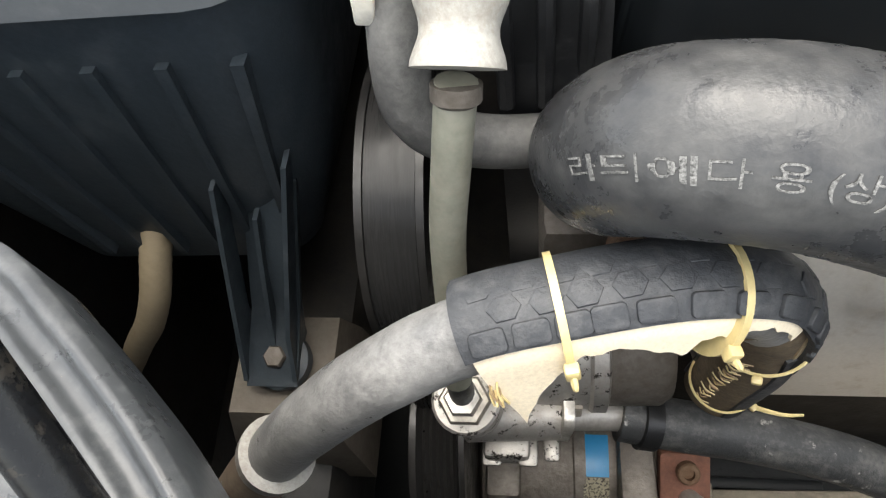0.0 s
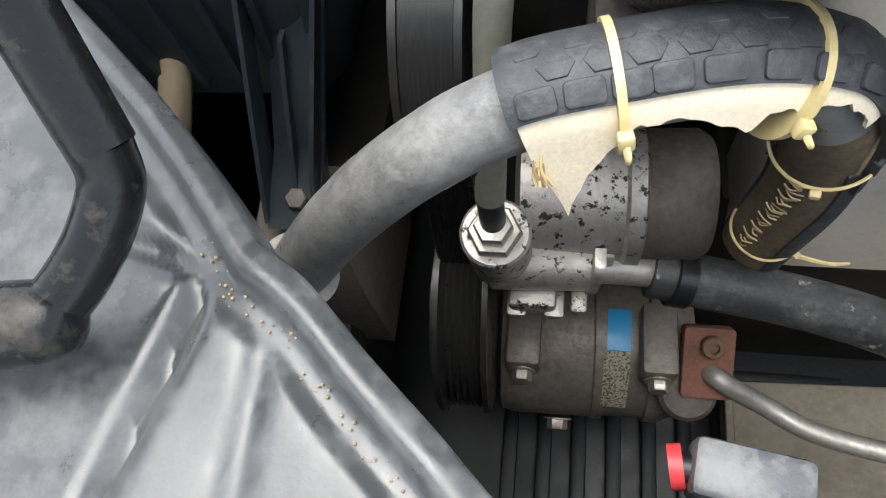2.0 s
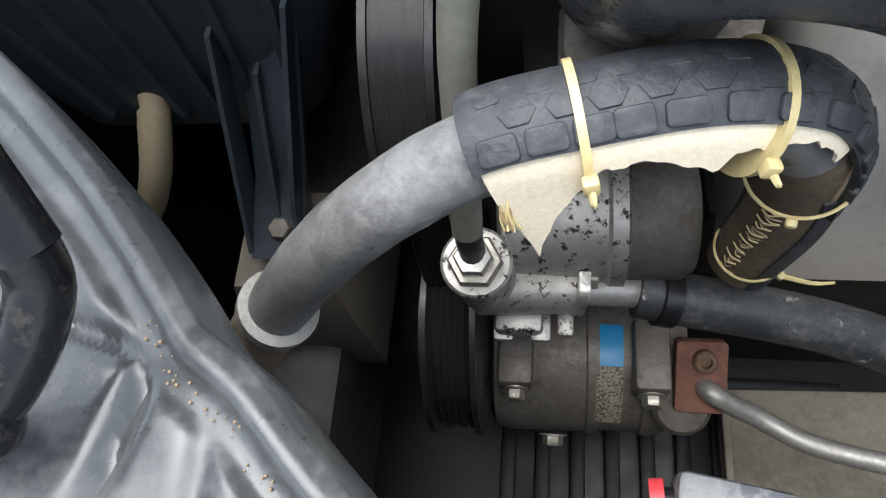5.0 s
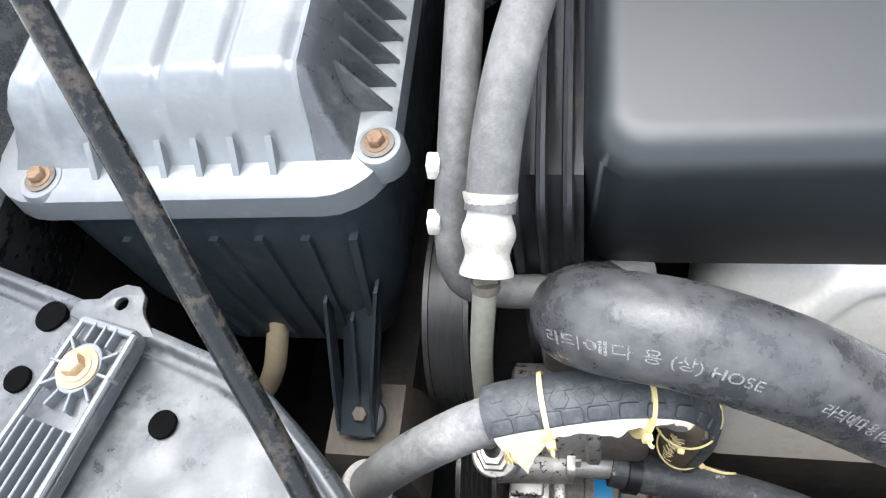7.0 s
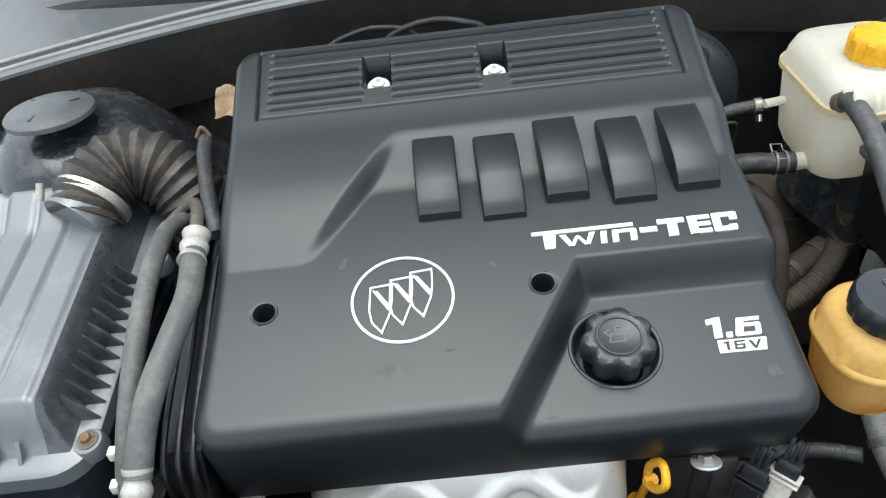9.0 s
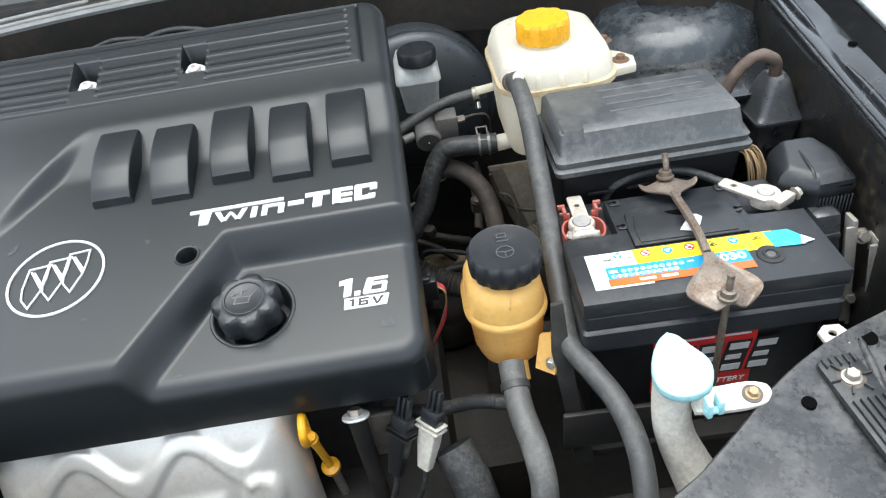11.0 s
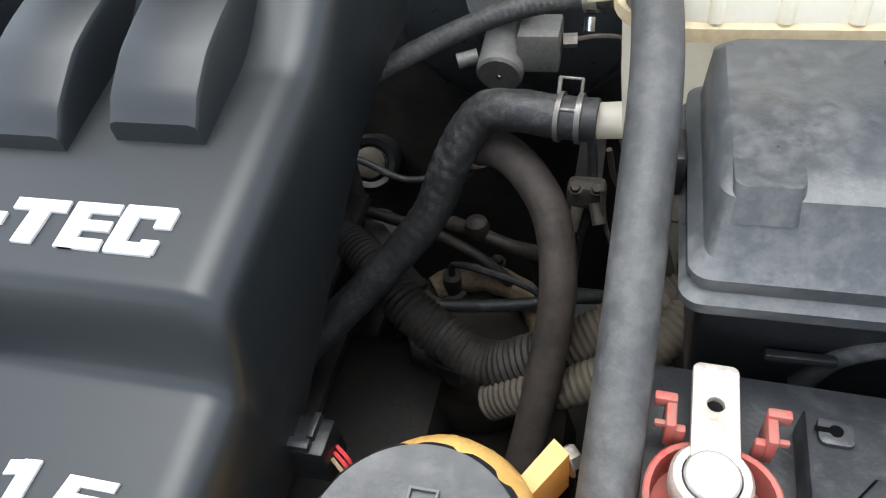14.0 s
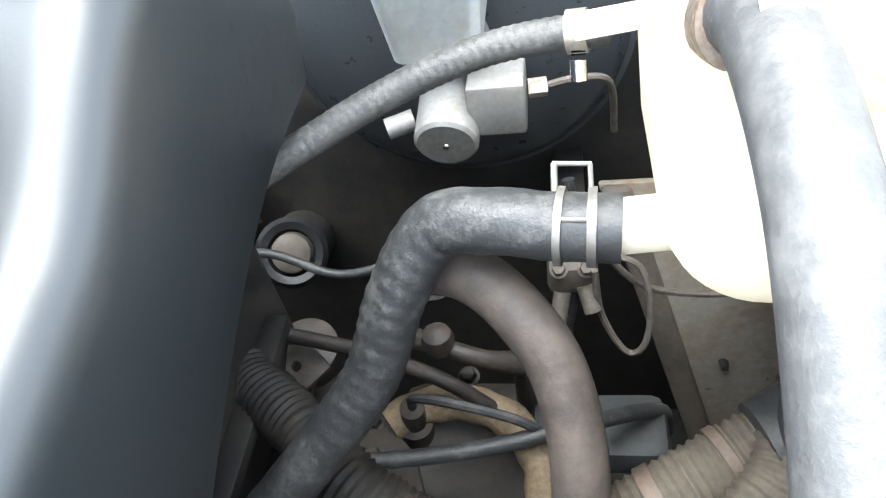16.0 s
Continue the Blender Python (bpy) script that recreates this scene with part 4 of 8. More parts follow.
part("pipe", tube([(-0.0868, 0.158, 0.848), (-0.088, 0.150, 0.826), (-0.089, 0.143, 0.800), (-0.0875, 0.132, 0.765), (-0.086, 0.122, 0.735)], 0.0052, 14), mat("olive-grey stained pipe", (0.25, 0.25, 0.20), 0.5, metal=0.4, dirt=(0.36, 0.33, 0.27), amount=0.4, dscale=60), lineB)
part("pipe", tube([(-0.070, 0.384, 0.923), (-0.073, 0.412, 0.925), (-0.083, 0.436, 0.916), (-0.098, 0.445, 0.902), (-0.112, 0.435, 0.892)], 0.006, 14), M_ALLOY_DULL, lineB)

LAY = Matrix()
# breather hose and felt behind the cover
breather = thing("breather_hose", (-0.07, 0.46, 0.90), "thin dusty black breather hose beside the cover", "hose")
part("hose", tube([(-0.083, 0.522, 0.944), (-0.079, 0.490, 0.940), (-0.068, 0.440, 0.928), (-0.055, 0.395, 0.915)], 0.0075, 14), M_RUBBER, breather)
part("spring_clip", tube([(-0.091, 0.520, 0.948), (-0.083, 0.522, 0.958), (-0.076, 0.520, 0.948)], 0.002, 8), M_RUST, breather)

# timing cover: black shell standing beside the engine cover
timing = thing("timing_cover", (-0.062, 0.36, 0.60), "black plastic timing belt cover with moulded ridges", "engine part")
part("shell", loft([[(-0.086, y, z) for y, z in ((0.205, 0.60), (0.196, 0.80), (0.215, 0.838), (0.40, 0.888), (0.52, 0.895), (0.55, 0.60))], [(-0.052, y, z) for y, z in ((0.200, 0.60), (0.190, 0.805), (0.208, 0.846), (0.40, 0.898), (0.53, 0.905), (0.56, 0.60))]]), M_PLAST_CLEAN, timing)
for x in (-0.083, -0.071, -0.059):
    part("ridge", tube([(x, 0.192, 0.79), (x, 0.205, 0.842), (x, 0.30, 0.872), (x, 0.40, 0.896), (x, 0.50, 0.902)], 0.0028, 8), M_PLAST_CLEAN, timing)
STAY = [(-0.1369, 0.0526, 0.8640), (-0.1500, 0.0760, 0.895), (-0.1930, 0.1500, 0.995), (-0.244, 0.240, 1.12), (-0.300, 0.400, 1.33), (-0.310, 0.600, 1.62), (-0.300, 0.765, 1.93)]


# ---- upper radiator hose with its print ----
RAD = [(-0.031, 0.199, 0.744), (-0.047, 0.179, 0.778), (-0.054, 0.158, 0.808), (-0.042, 0.143, 0.832), (-0.013, 0.136, 0.836), (0.023, 0.131, 0.823), (0.060, 0.130, 0.793), (0.115, 0.120, 0.758), (0.175, 0.100, 0.730), (0.225, 0.070, 0.705), (0.245, 0.030, 0.690)]
RAD_R = 0.0218
radhose = thing("radiator_hose", (0.06, 0.12, 0.74), "thick black radiator hose with pale printed writing", "hose")
weave = lambda run, w: 1 + 0.0035 * math.sin(w * 26) * math.sin(run * 1100) + 0.002 * math.sin(run * 1900 + 3 * w)
part("hose", tube(RAD, RAD_R, 78, 26, weave), M_RADHOSE, radhose)


def wrap_on_hose(bm, s0, angle, rad):
    """Bends flat writing round the hose: x runs along it from s0, y goes round from angle."""
    fr = frames_along(spline(RAD, 24))
    for v in bm.verts:
        s = s0 + v.co.x
        i = min(range(len(fr) - 1), key=lambda k: abs(fr[k][3] - s))
        p, run = fr[i][0], fr[i][3]
        t = (fr[i + 1][0] - p).normalized()
        up = Vector((0.0, -0.41, 0.91))
        up = (up - t * up.dot(t)).normalized()
        side = t.cross(up)
        a = angle - v.co.y / rad
        v.co = p + t * (s - run) + (up * math.cos(a) + side * math.sin(a)) * (rad + 0.0002 + v.co.z)
    return bm


def hose_length(x):
    fr = frames_along(spline(RAD, 24))
    return min((f for f in fr if f[0].y < 0.150), key=lambda f: abs(f[0].x - x))[3]


PRINT_AT = hose_length(-0.0478)
for s0 in (PRINT_AT, PRINT_AT + 0.086):
    part("print", wrap_on_hose(words("\ub77c\ub4f8\uc5d0\ub2e4 \uc6a9 (\uc0c1) HOSE", 0.0046, Matrix(), 0.0001, width=0.0645), s0, 0.63, RAD_R), M_PALEPRINT, radhose, "pale printed writing along the hose")
thermo = thing("thermostat_housing", (-0.03, 0.20, 0.70), "grimy cast thermostat housing with bolts behind the hose", "engine part")
part("casting", join(rbox((-0.055, 0.170, 0.755), (0.036, 0.030, 0.030), 0.006), rod((-0.030, 0.195, 0.735), (-0.036, 0.180, 0.762), 0.024, 24)), M_ALLOY_DULL, thermo)
hexbolt((-0.045, 0.152, 0.768), (0, -0.5, 0.9), 0.011, thermo, M_RUST)

# ---- repaired coolant pipe: rubber hose, a piece of bicycle tyre and cable ties ----
pipe = thing("coolant_hose", (-0.08, 0.11, 0.70), "grey coolant hose wrapped in a piece of bicycle tyre", "hose")
LOW = [(-0.190, 0.092, 0.680), (-0.172, 0.098, 0.705), (-0.147, 0.102, 0.742), (-0.119, 0.108, 0.771), (-0.093, 0.115, 0.785), (-0.068, 0.120, 0.789), (-0.040, 0.125, 0.790), (-0.018, 0.129, 0.782), (-0.007, 0.132, 0.766), (0.000, 0.137, 0.738), (0.005, 0.141, 0.705), (0.005, 0.145, 0.668), (0.004, 0.148, 0.632)]
part("hose", tube(LOW[:9], 0.0112, 22, 10, None, True, 0.02), mat("matt grey coolant hose", (0.17, 0.169, 0.167), 0.32, dirt=(0.36, 0.354, 0.34), amount=0.42, dscale=26, gscale=600, bump=0.3), pipe)
part("clamp_end", lathe([(0.0118, -0.006), (0.0145, -0.006), (0.0148, 0.0), (0.0118, 0.001)], (-0.169, 0.0985, 0.709), (0.025, 0.004, 0.037), 30), M_FERRULE, pipe, "pale rim of the hose socket")
part("stub", tube([(-0.196, 0.090, 0.668), (-0.184, 0.094, 0.687), (-0.170, 0.098, 0.708)], 0.0125, 20), mat("brown coolant stub", (0.20, 0.15, 0.11), 0.55, dirt=(0.33, 0.27, 0.2), amount=0.4, dscale=60), pipe)
# tyre: an open channel bent round the hose, canvas inside, tread outside
fr = frames_along(spline(LOW, 20))


TOWARD = Vector((-0.35, -0.45, 0.82))


def sleeve_frame(i, ref):
    p = fr[i][0]
    t = (fr[min(i + 1, len(fr) - 1)][0] - fr[max(i - 1, 0)][0]).normalized()
    up = (ref - t * ref.dot(t)).normalized()
    return p, t, up, t.cross(up)


def tyre_shell(i0, i1, r, lo, hi, thick=0.0022, n=26, ref=Vector((0.1, -0.25, 0.96)), flat=1.0, hang=-9.0):
    """A strip of tyre round the hose between two angles (lo may change along it); past hang it drops straight."""
    bm = bmesh.new()
    rows = []
    for i in range(i0, i1 + 1):
        p, t, up, side = sleeve_frame(i, ref)
        a0 = lo(i) if callable(lo) else lo
        row = []
        for off in (thick, 0.0):
            for k in range(n + 1):
                a = a0 + (hi - a0) * (k if off else n - k) / n
                b = max(a, hang)
                d = up * math.cos(b) * flat - side * math.sin(b)
                tang = -up * math.sin(b) - side * math.cos(b)
                row.append(bm.verts.new(p + d * (r + off) + tang * (a - b) * r))
        rows.append(row)
    m = len(rows[0])
    for u, v in zip(rows, rows[1:]):
        for k in range(m):
            bm.faces.new((u[k], u[(k + 1) % m], v[(k + 1) % m], v[k]))
    bm.faces.new(rows[0][::-1])
    bm.faces.new(rows[-1])
    return bm


I0, I1, IB = 81, 232, 186
part("tyre", tyre_shell(I0, IB, 0.0134, lambda i: -0.62 + 0.10 * sstep(150, 186, i), 3.4), M_TYRE, pipe, "black bicycle tyre with worn tread")


def torn(i):
    """Lower edge of the canvas: a long torn tip at the end, a flap part-way."""
    e = 0.62 + 0.10 * noise.noise(Vector((i * 0.35, 1.7, 0))) + 0.05 * noise.noise(Vector((i * 1.3, 4.1, 0)))
    e += 2.15 * (min(1.0, (i - I0) / 5) if i < I0 + 6 else max(0.0, 1 - (i - I0 - 5) / 17) ** 1.25)
    e += 0.42 * sstep(108, 121, i) * (1 - sstep(122, 124, i)) - 0.30 * sstep(124, 140, i)
    return -0.56 - max(e, 0.2)


part("canvas", tyre_shell(I0 + 1, 150, 0.0128, torn, 0.1, 0.0012, hang=-1.05), M_CANVAS, pipe, "cream cotton canvas edge with a frayed end")
part("tyre_fold", tyre_shell(IB - 8, I1, 0.0126, 0.80, 2 * math.pi - 1.35, 0.0022, ref=TOWARD, flat=0.7), M_TYRE, pipe, "black tyre folded back at the bend")
# canvas inside the fold is a darker brown than the outer canvas
part("inner_canvas", tyre_shell(149, I1 + 1, 0.0123, -1.45, 1.25, 0.0012, ref=TOWARD, flat=0.72), M_CANVAS_DARK, pipe, "dark brown canvas side of the tyre")
part("canvas_edge", tyre_shell(150, I1 - 2, 0.0127, 1.02, 1.28, 0.0012, ref=TOWARD, flat=0.76), mat("tan soiled canvas edge", (0.46, 0.36, 0.22), 0.85, dirt=(0.24, 0.17, 0.10), amount=0.4, dscale=90, gscale=800, bump=0.4), pipe, "pale frayed canvas edge")
# tread blocks: square shoulders along the edge, the crown worn almost smooth
random.seed(12)
rows = int((fr[182][3] - fr[I0][3] - 0.006) / 0.0100)
for k in range(rows):
    for a, shift, worn in ((-0.36, 0, -0.0003), (0.12, 0.5, 0.0005), (0.58, 0, 0.0007)):
        j = min(range(I0, 184), key=lambda q: abs(fr[q][3] - fr[I0][3] - 0.0066 - 0.0100 * (k + shift)))
        p = fr[j][0]
        t = (fr[j + 1][0] - fr[j - 1][0]).normalized()
        up = Vector((0.1, -0.25, 0.96))
        up = (up - t * up.dot(t)).normalized()
        side = t.cross(up)
        n1 = up * math.cos(a) - side * math.sin(a)
        m = Matrix((t, n1.cross(t), n1)).transposed().to_4x4()
        w, h = random.uniform(0.0040, 0.0045), random.uniform(0.0025, 0.0029)
        block = rrect(-w, -h, w, h, 0.0009, 3) if a < 0 else [(-w, 0), (-w * 0.55, -h * 1.15), (w * 0.5, -h * 1.1), (w, 0), (w * 0.55, h * 1.15), (-w * 0.5, h)]
        part("tread_block", sheet(block, (), 0.0014, 0.0005, Matrix.Translation(p + n1 * (0.0152 - worn - random.uniform(0, 0.0002))) @ m), M_TYRE, pipe)
# frayed cords
random.seed(4)
for k in range(10):
    i = I0 + random.randint(1, 3)
    p = fr[i][0]
    t = (fr[i + 1][0] - fr[i - 1][0]).normalized()
    up = Vector((0.1, -0.25, 0.96))
    side = t.cross(up).normalized()
    a = -1.25 - 0.25 * random.random()
    q = p + (up * math.cos(a) - side * math.sin(a)) * 0.0135
    part("frayed_cord", tube([q, q + Vector((0.001 * random.uniform(-1, 1), -0.003, -0.004)), q + Vector((random.uniform(0.000, 0.004), -0.004 - 0.002 * random.random(), -0.006 - 0.004 * random.random()))], 0.0004, 5, 3), M_TIE if k % 3 else M_WIRE, pipe)
# stitches of torn cord in the dark fold
for k in range(26):
    i = 186 + int(1.6 * k)
    p, t, up, side = sleeve_frame(i, TOWARD)
    q = p + up * 0.0098 - side * (0.0008 * math.sin(k * 2.1) - 0.002)
    w = random.uniform(0.0016, 0.0042)
    part("torn_cord", tube([q - side * w + t * random.uniform(-0.002, 0.002), q + up * 0.0010, q + side * w * 0.8 + t * random.uniform(-0.002, 0.002)], 0.00032, 5, 3), M_TIE if k % 3 else M_WIRE, pipe)


def cable_tie(i, head_a, tail, label, hw=0.0011, rb=0.0160):
    p = fr[i][0]
    t = (fr[i + 1][0] - fr[i - 1][0]).normalized()
    up = Vector((0.1, -0.25, 0.96))
    up = (up - t * up.dot(t)).normalized()
    side = t.cross(up)
    tie = thing("cable_tie", p, label, "cable tie", "cable ties round the hose")
    if hw < 0.001:
        s1 = t.orthogonal().normalized()
        s2 = t.cross(s1)
        part("band", tube([p + (s1 * math.cos(k * 0.2618) + s2 * math.sin(k * 0.2618)) * rb for k in range(25)], 0.0006, 6, 2), M_TIE, tie)
    else:
        part("band", lathe([(rb, -hw), (rb + 0.0009, -hw), (rb + 0.0009, hw), (rb, hw)], p, t, 40), M_TIE, tie)
    d = up * math.cos(head_a) - side * math.sin(head_a)
    q = p + d * (rb + 0.0018)
    part("head", rbox((0, 0, 0), (0.0040, 0.0046, 0.0036) if hw > 0.001 else (0.0030, 0.0034, 0.0028), 0.0008, 2, Matrix.Translation(q) @ Matrix((t, d.cross(t), d)).transposed().to_4x4()), M_TIE, tie)
    if tail:
        part("tail", tube([q, q + Vector(tail) * 0.5 + d * 0.002, q + Vector(tail)], [0.0012, 0.0009, 0.0006], 6), M_TIE, tie)
    return tie


cable_tie(100, -1.15, (0.001, -0.003, -0.005), "yellowed nylon cable tie round the tyre sleeve")
cable_tie(130, -1.25, (0.003, -0.002, -0.004), "yellowed nylon cable tie round the tyre sleeve")
cable_tie(176, -1.5, None, "thin yellowed cable tie at the bend of the sleeve", 0.0006)
cable_tie(222, 0.3, (0.018, -0.004, 0.004), "yellowed cable tie with a long cut tail", 0.0006, 0.0138)

# ---- drive belt and pulley ----
LAY = lay((-0.011, 0.0, 0.0))
belt = thing("drive_belt", (-0.115, 0.20, 0.60), "smooth black drive belt running over a steel pulley", "belt")
part("pulley", lathe([(0.060, -0.013), (0.066, -0.013), (0.066, -0.010), (0.061, -0.009), (0.061, 0.009), (0.066, 0.010), (0.066, 0.013), (0.060, 0.013)], (-0.116, 0.215, 0.700), (1, 0, 0), 64), M_PULLEY, belt, "worn steel pulley")
part("hub", lathe([(0.060, -0.004), (0.060, 0.004), (0.02, 0.006)], (-0.116, 0.215, 0.700), (1, 0, 0), 40), M_ALLOY_DULL, belt)
bl = [(0.215 + 0.0632 * math.cos(radians(d)), 0.700 + 0.0632 * math.sin(radians(d))) for d in range(20, 205, 8)] + [(0.150, 0.62), (0.142, 0.52), (0.138, 0.42)]
outer, inner = [], []
for i, (y, z) in enumerate(bl):
    a, b = bl[max(i - 1, 0)], bl[min(i + 1, len(bl) - 1)]
    d = Vector((b[0] - a[0], b[1] - a[1])).normalized()
    outer.append((y - d.y * -0.0018, z - d.x * 0.0018))
    inner.append((y + d.y * -0.0018, z + d.x * 0.0018))
loops = []
for (y0, z0), (y1, z1) in zip(outer, inner):
    row = []
    for k in range(25):
        g = 0.12 if k in (0, 24) else 0.0
        row.append((-0.1265 + 0.021 * k / 24, y0 + (y1 - y0) * g * 2.5, z0 + (z1 - z0) * g * 2.5))
    row += [(-0.1055, y1, z1), (-0.1265, y1, z1)]
    loops.append(row)
part("belt", loft(loops), M_BELT, belt, "flat black back of the rubber belt")

grv = lambda k: 0.062 - 0.0022 * (k % 2)
part("pulley", lathe([(0.040, -0.014)] + [(0.065, -0.014), (0.065, -0.011)] + [(grv(k), -0.010 + 0.0018 * k) for k in range(12)] + [(0.065, 0.011), (0.065, 0.014), (0.040, 0.014)], (-0.114, 0.150, 0.545), (1, 0.02, 0), 64), M_PULLEY, belt, "worn grooved compressor pulley")
part("clutch_plate", lathe([(0.050, 0), (0.050, 0.003), (0.020, 0.005), (0.012, 0.010), (0.002, 0.010)], (-0.128, 0.150, 0.545), (-1, 0, 0), 40), M_PULLEY, belt)
# ---- compressor group ----
LAY = lay((-0.0168, -0.0058, -0.0353), (-0.036, 0.157, 0.698), 0.80)
pump = thing("power_steering_pump", (-0.04, 0.18, 0.62), "pitted silver alloy pump with a dull end cap", "pump")
part("housing", lathe([(0.034, 0), (0.039, 0.003), (0.039, 0.058), (0.041, 0.060), (0.041, 0.068), (0.036, 0.070)], (-0.092, 0.178, 0.676), (1, 0.03, 0), 48), M_ALLOY_PIT, pump)
part("end_cap", lathe([(0.037, 0), (0.037, 0.030), (0.033, 0.036), (0.012, 0.038)], (-0.023, 0.180, 0.676), (1, 0.03, 0), 40), M_ALLOY_DULL, pump)
LAY = lay((-0.016, 0.012, -0.051))
block = thing("hose_manifold_block", (-0.07, 0.12, 0.68), "cast aluminium manifold block with a hexagon union", "fitting")
part("elbow", rod((-0.087, 0.128, 0.682), (-0.0865, 0.115, 0.738), 0.0140, 28, 0.0142, 0.0012), M_ALLOY_PIT, block)
part("arm", rod((-0.092, 0.122, 0.692), (-0.046, 0.125, 0.686), 0.0125, 24, 0.0115, 0.002), M_ALLOY_PIT, block)
part("foot", rbox((-0.072, 0.114, 0.676), (0.022, 0.018, 0.014), 0.003), M_ALLOY_PIT, block)
for x, y, z, w in ((-0.079, 0.110, 0.670, 0.010), (-0.062, 0.110, 0.671, 0.010), (-0.051, 0.112, 0.674, 0.008)):
    part("lug", rbox((x, y, z), (w, 0.015, 0.012), 0.002, 2, None, 0.6), M_ALLOY_PIT, block)
union = part("union_nut", lathe([(0.0104, 0), (0.0108, 0.002), (0.0108, 0.0055), (0.0098, 0.0068), (0.006, 0.0068)], (-0.0865, 0.1145, 0.7375), (0, -0.2, 1), 6), M_STEEL, block, "plated hexagon union nut")
part("nut", lathe([(0.0076, 0), (0.0076, 0.005), (0.0068, 0.0062), (0.005, 0.0062)], (-0.0865, 0.1130, 0.7452), (0, -0.2, 1), 6), M_ALLOY, union)
part("pipe_end", tube([(-0.0865, 0.1132, 0.746), (-0.0872, 0.1155, 0.770), (-0.0885, 0.1195, 0.80)], 0.0050, 14), M_PLAST_CLEAN, block, "dark pipe end in the union")
part("flange", sheet(rrect(-0.010, -0.012, 0.010, 0.016, 0.006), (), 0.004, 0.0006, axis_matrix((-0.045, 0.125, 0.686), (1, 0, -0.1))), M_ALLOY, block)
hexbolt((-0.043, 0.127, 0.694), (1, 0, -0.1), 0.010, block, M_STEEL)
suction = thing("suction_hose", (0.02, 0.12, 0.62), "dusty black suction hose with an aluminium collar", "hose")
part("pipe", tube([(-0.045, 0.126, 0.684), (-0.030, 0.128, 0.679), (-0.018, 0.129, 0.675)], 0.0080, 18), M_PIPE, suction)
LAY = Matrix()
part("hose", tube([(-0.035, 0.141, 0.624), (-0.006, 0.138, 0.619), (0.030, 0.135, 0.612), (0.070, 0.129, 0.602), (0.110, 0.120, 0.585), (0.15, 0.110, 0.56)], 0.0125, 22), mat("dusty spotted black hose", (0.034, 0.036, 0.038), 0.45, dirt=(0.15, 0.148, 0.142), amount=0.34, dscale=50, gscale=700, bump=0.3, spots=(0.34, 0.33, 0.31), sscale=80, saw=0.625), suction)
LAY = lay((-0.013, 0.010, -0.050))
clip_band([(-0.02, 0.129, 0.676), (-0.009, 0.1285, 0.673), (0.0, 0.128, 0.671)], 0.0126, suction, M_PLAST_CLEAN, 0.008, "clip_band")
part("clip", join(rbox((-0.009, 0.136, 0.685), (0.014, 0.006, 0.004), 0.001), rbox((-0.010, 0.143, 0.690), (0.004, 0.010, 0.005), 0.001)), M_PLAST_CLEAN, suction)
LAY = lay((-0.0141, 0.009, -0.0664), (-0.038, 0.100, 0.564), 1.104)
M_COMP = mat("tan-grey grimy aluminium", (0.20, 0.178, 0.155), 0.5, metal=0.35, dirt=(0.085, 0.068, 0.052), amount=0.38, dscale=26, gscale=300, bump=0.4)
comp = thing("compressor", (-0.04, 0.14, 0.45), "grimy aluminium air-conditioning compressor with a blue label", "compressor")
part("body", lathe([(0.030, 0), (0.044, 0.004), (0.046, 0.012), (0.046, 0.055), (0.047, 0.056), (0.047, 0.062), (0.045, 0.063), (0.045, 0.085), (0.047, 0.086), (0.047, 0.094), (0.040, 0.110), (0.020, 0.114)], (-0.093, 0.140, 0.535), (1, 0.02, 0), 56), M_COMP, comp)
for x, y in ((-0.076, 0.128), (-0.004, 0.128)):
    part("lug", rbox((x, y, 0.580), (0.019, 0.040, 0.022), 0.003), M_COMP, comp)
    hexbolt((x, y - 0.021, 0.580), (0, -1, 0.1), 0.011, comp, M_STEEL)
hexbolt((-0.055, 0.092, 0.535), (0, -1, -0.2), 0.012, comp, M_STEEL)
lab = lambda a0, a1, x0, x1, mt, nm: part(nm, loft([[(x, 0.140 + 0.0464 * math.cos(a0 + (a1 - a0) * k / 8), 0.535 + 0.0464 * math.sin(a0 + (a1 - a0) * k / 8)) for k in range(9)] for x in (x0, x1)], False), mt, comp, {"label_blue": "blue printed label", "label_text": "pale label with unreadable lines"}[nm])
lab(1.45, 1.95, -0.032, -0.018, M_BLUE, "label_blue")
lab(1.96, 2.75, -0.032, -0.018, mat("soiled pale label", (0.34, 0.31, 0.22), 0.6, spots=(0.07, 0.06, 0.05), sscale=700, saw=0.5), "label_text")
LAY = lay((-0.0095, 0.0083, -0.0747), (0.040, 0.119, 0.600), 0.954)
dis = thing("discharge_pipe", (0.05, 0.11, 0.53), "bare aluminium pipe on a rust red flange", "pipe")
part("flange", sheet(rrect(-0.014, -0.021, 0.014, 0.021, 0.002), (), 0.010, 0.001, axis_matrix((0.021, 0.122, 0.592), (0, -0.5, 0.87))), M_RUSTPLATE, dis, "rust red steel flange")
part("socket_bolt", lathe([(0.0068, 0), (0.0068, 0.007), (0.0058, 0.008), (0.0036, 0.008), (0.0036, 0.004)], (0.022, 0.129, 0.602), (0, -0.5, 0.87), 24), M_RUST, dis)
part("pipe", tube([(0.022, 0.118, 0.588), (0.026, 0.110, 0.598), (0.038, 0.105, 0.592), (0.055, 0.100, 0.583), (0.080, 0.088, 0.580), (0.110, 0.080, 0.582), (0.16, 0.07, 0.59)], 0.0062, 16), M_PIPE, dis)
part("boss", lathe([(0.018, -0.02), (0.018, 0.0), (0.015, 0.003)], (0.012, 0.105, 0.578), (0, -0.4, 0.9), 30), M_ALLOY_DULL, dis)
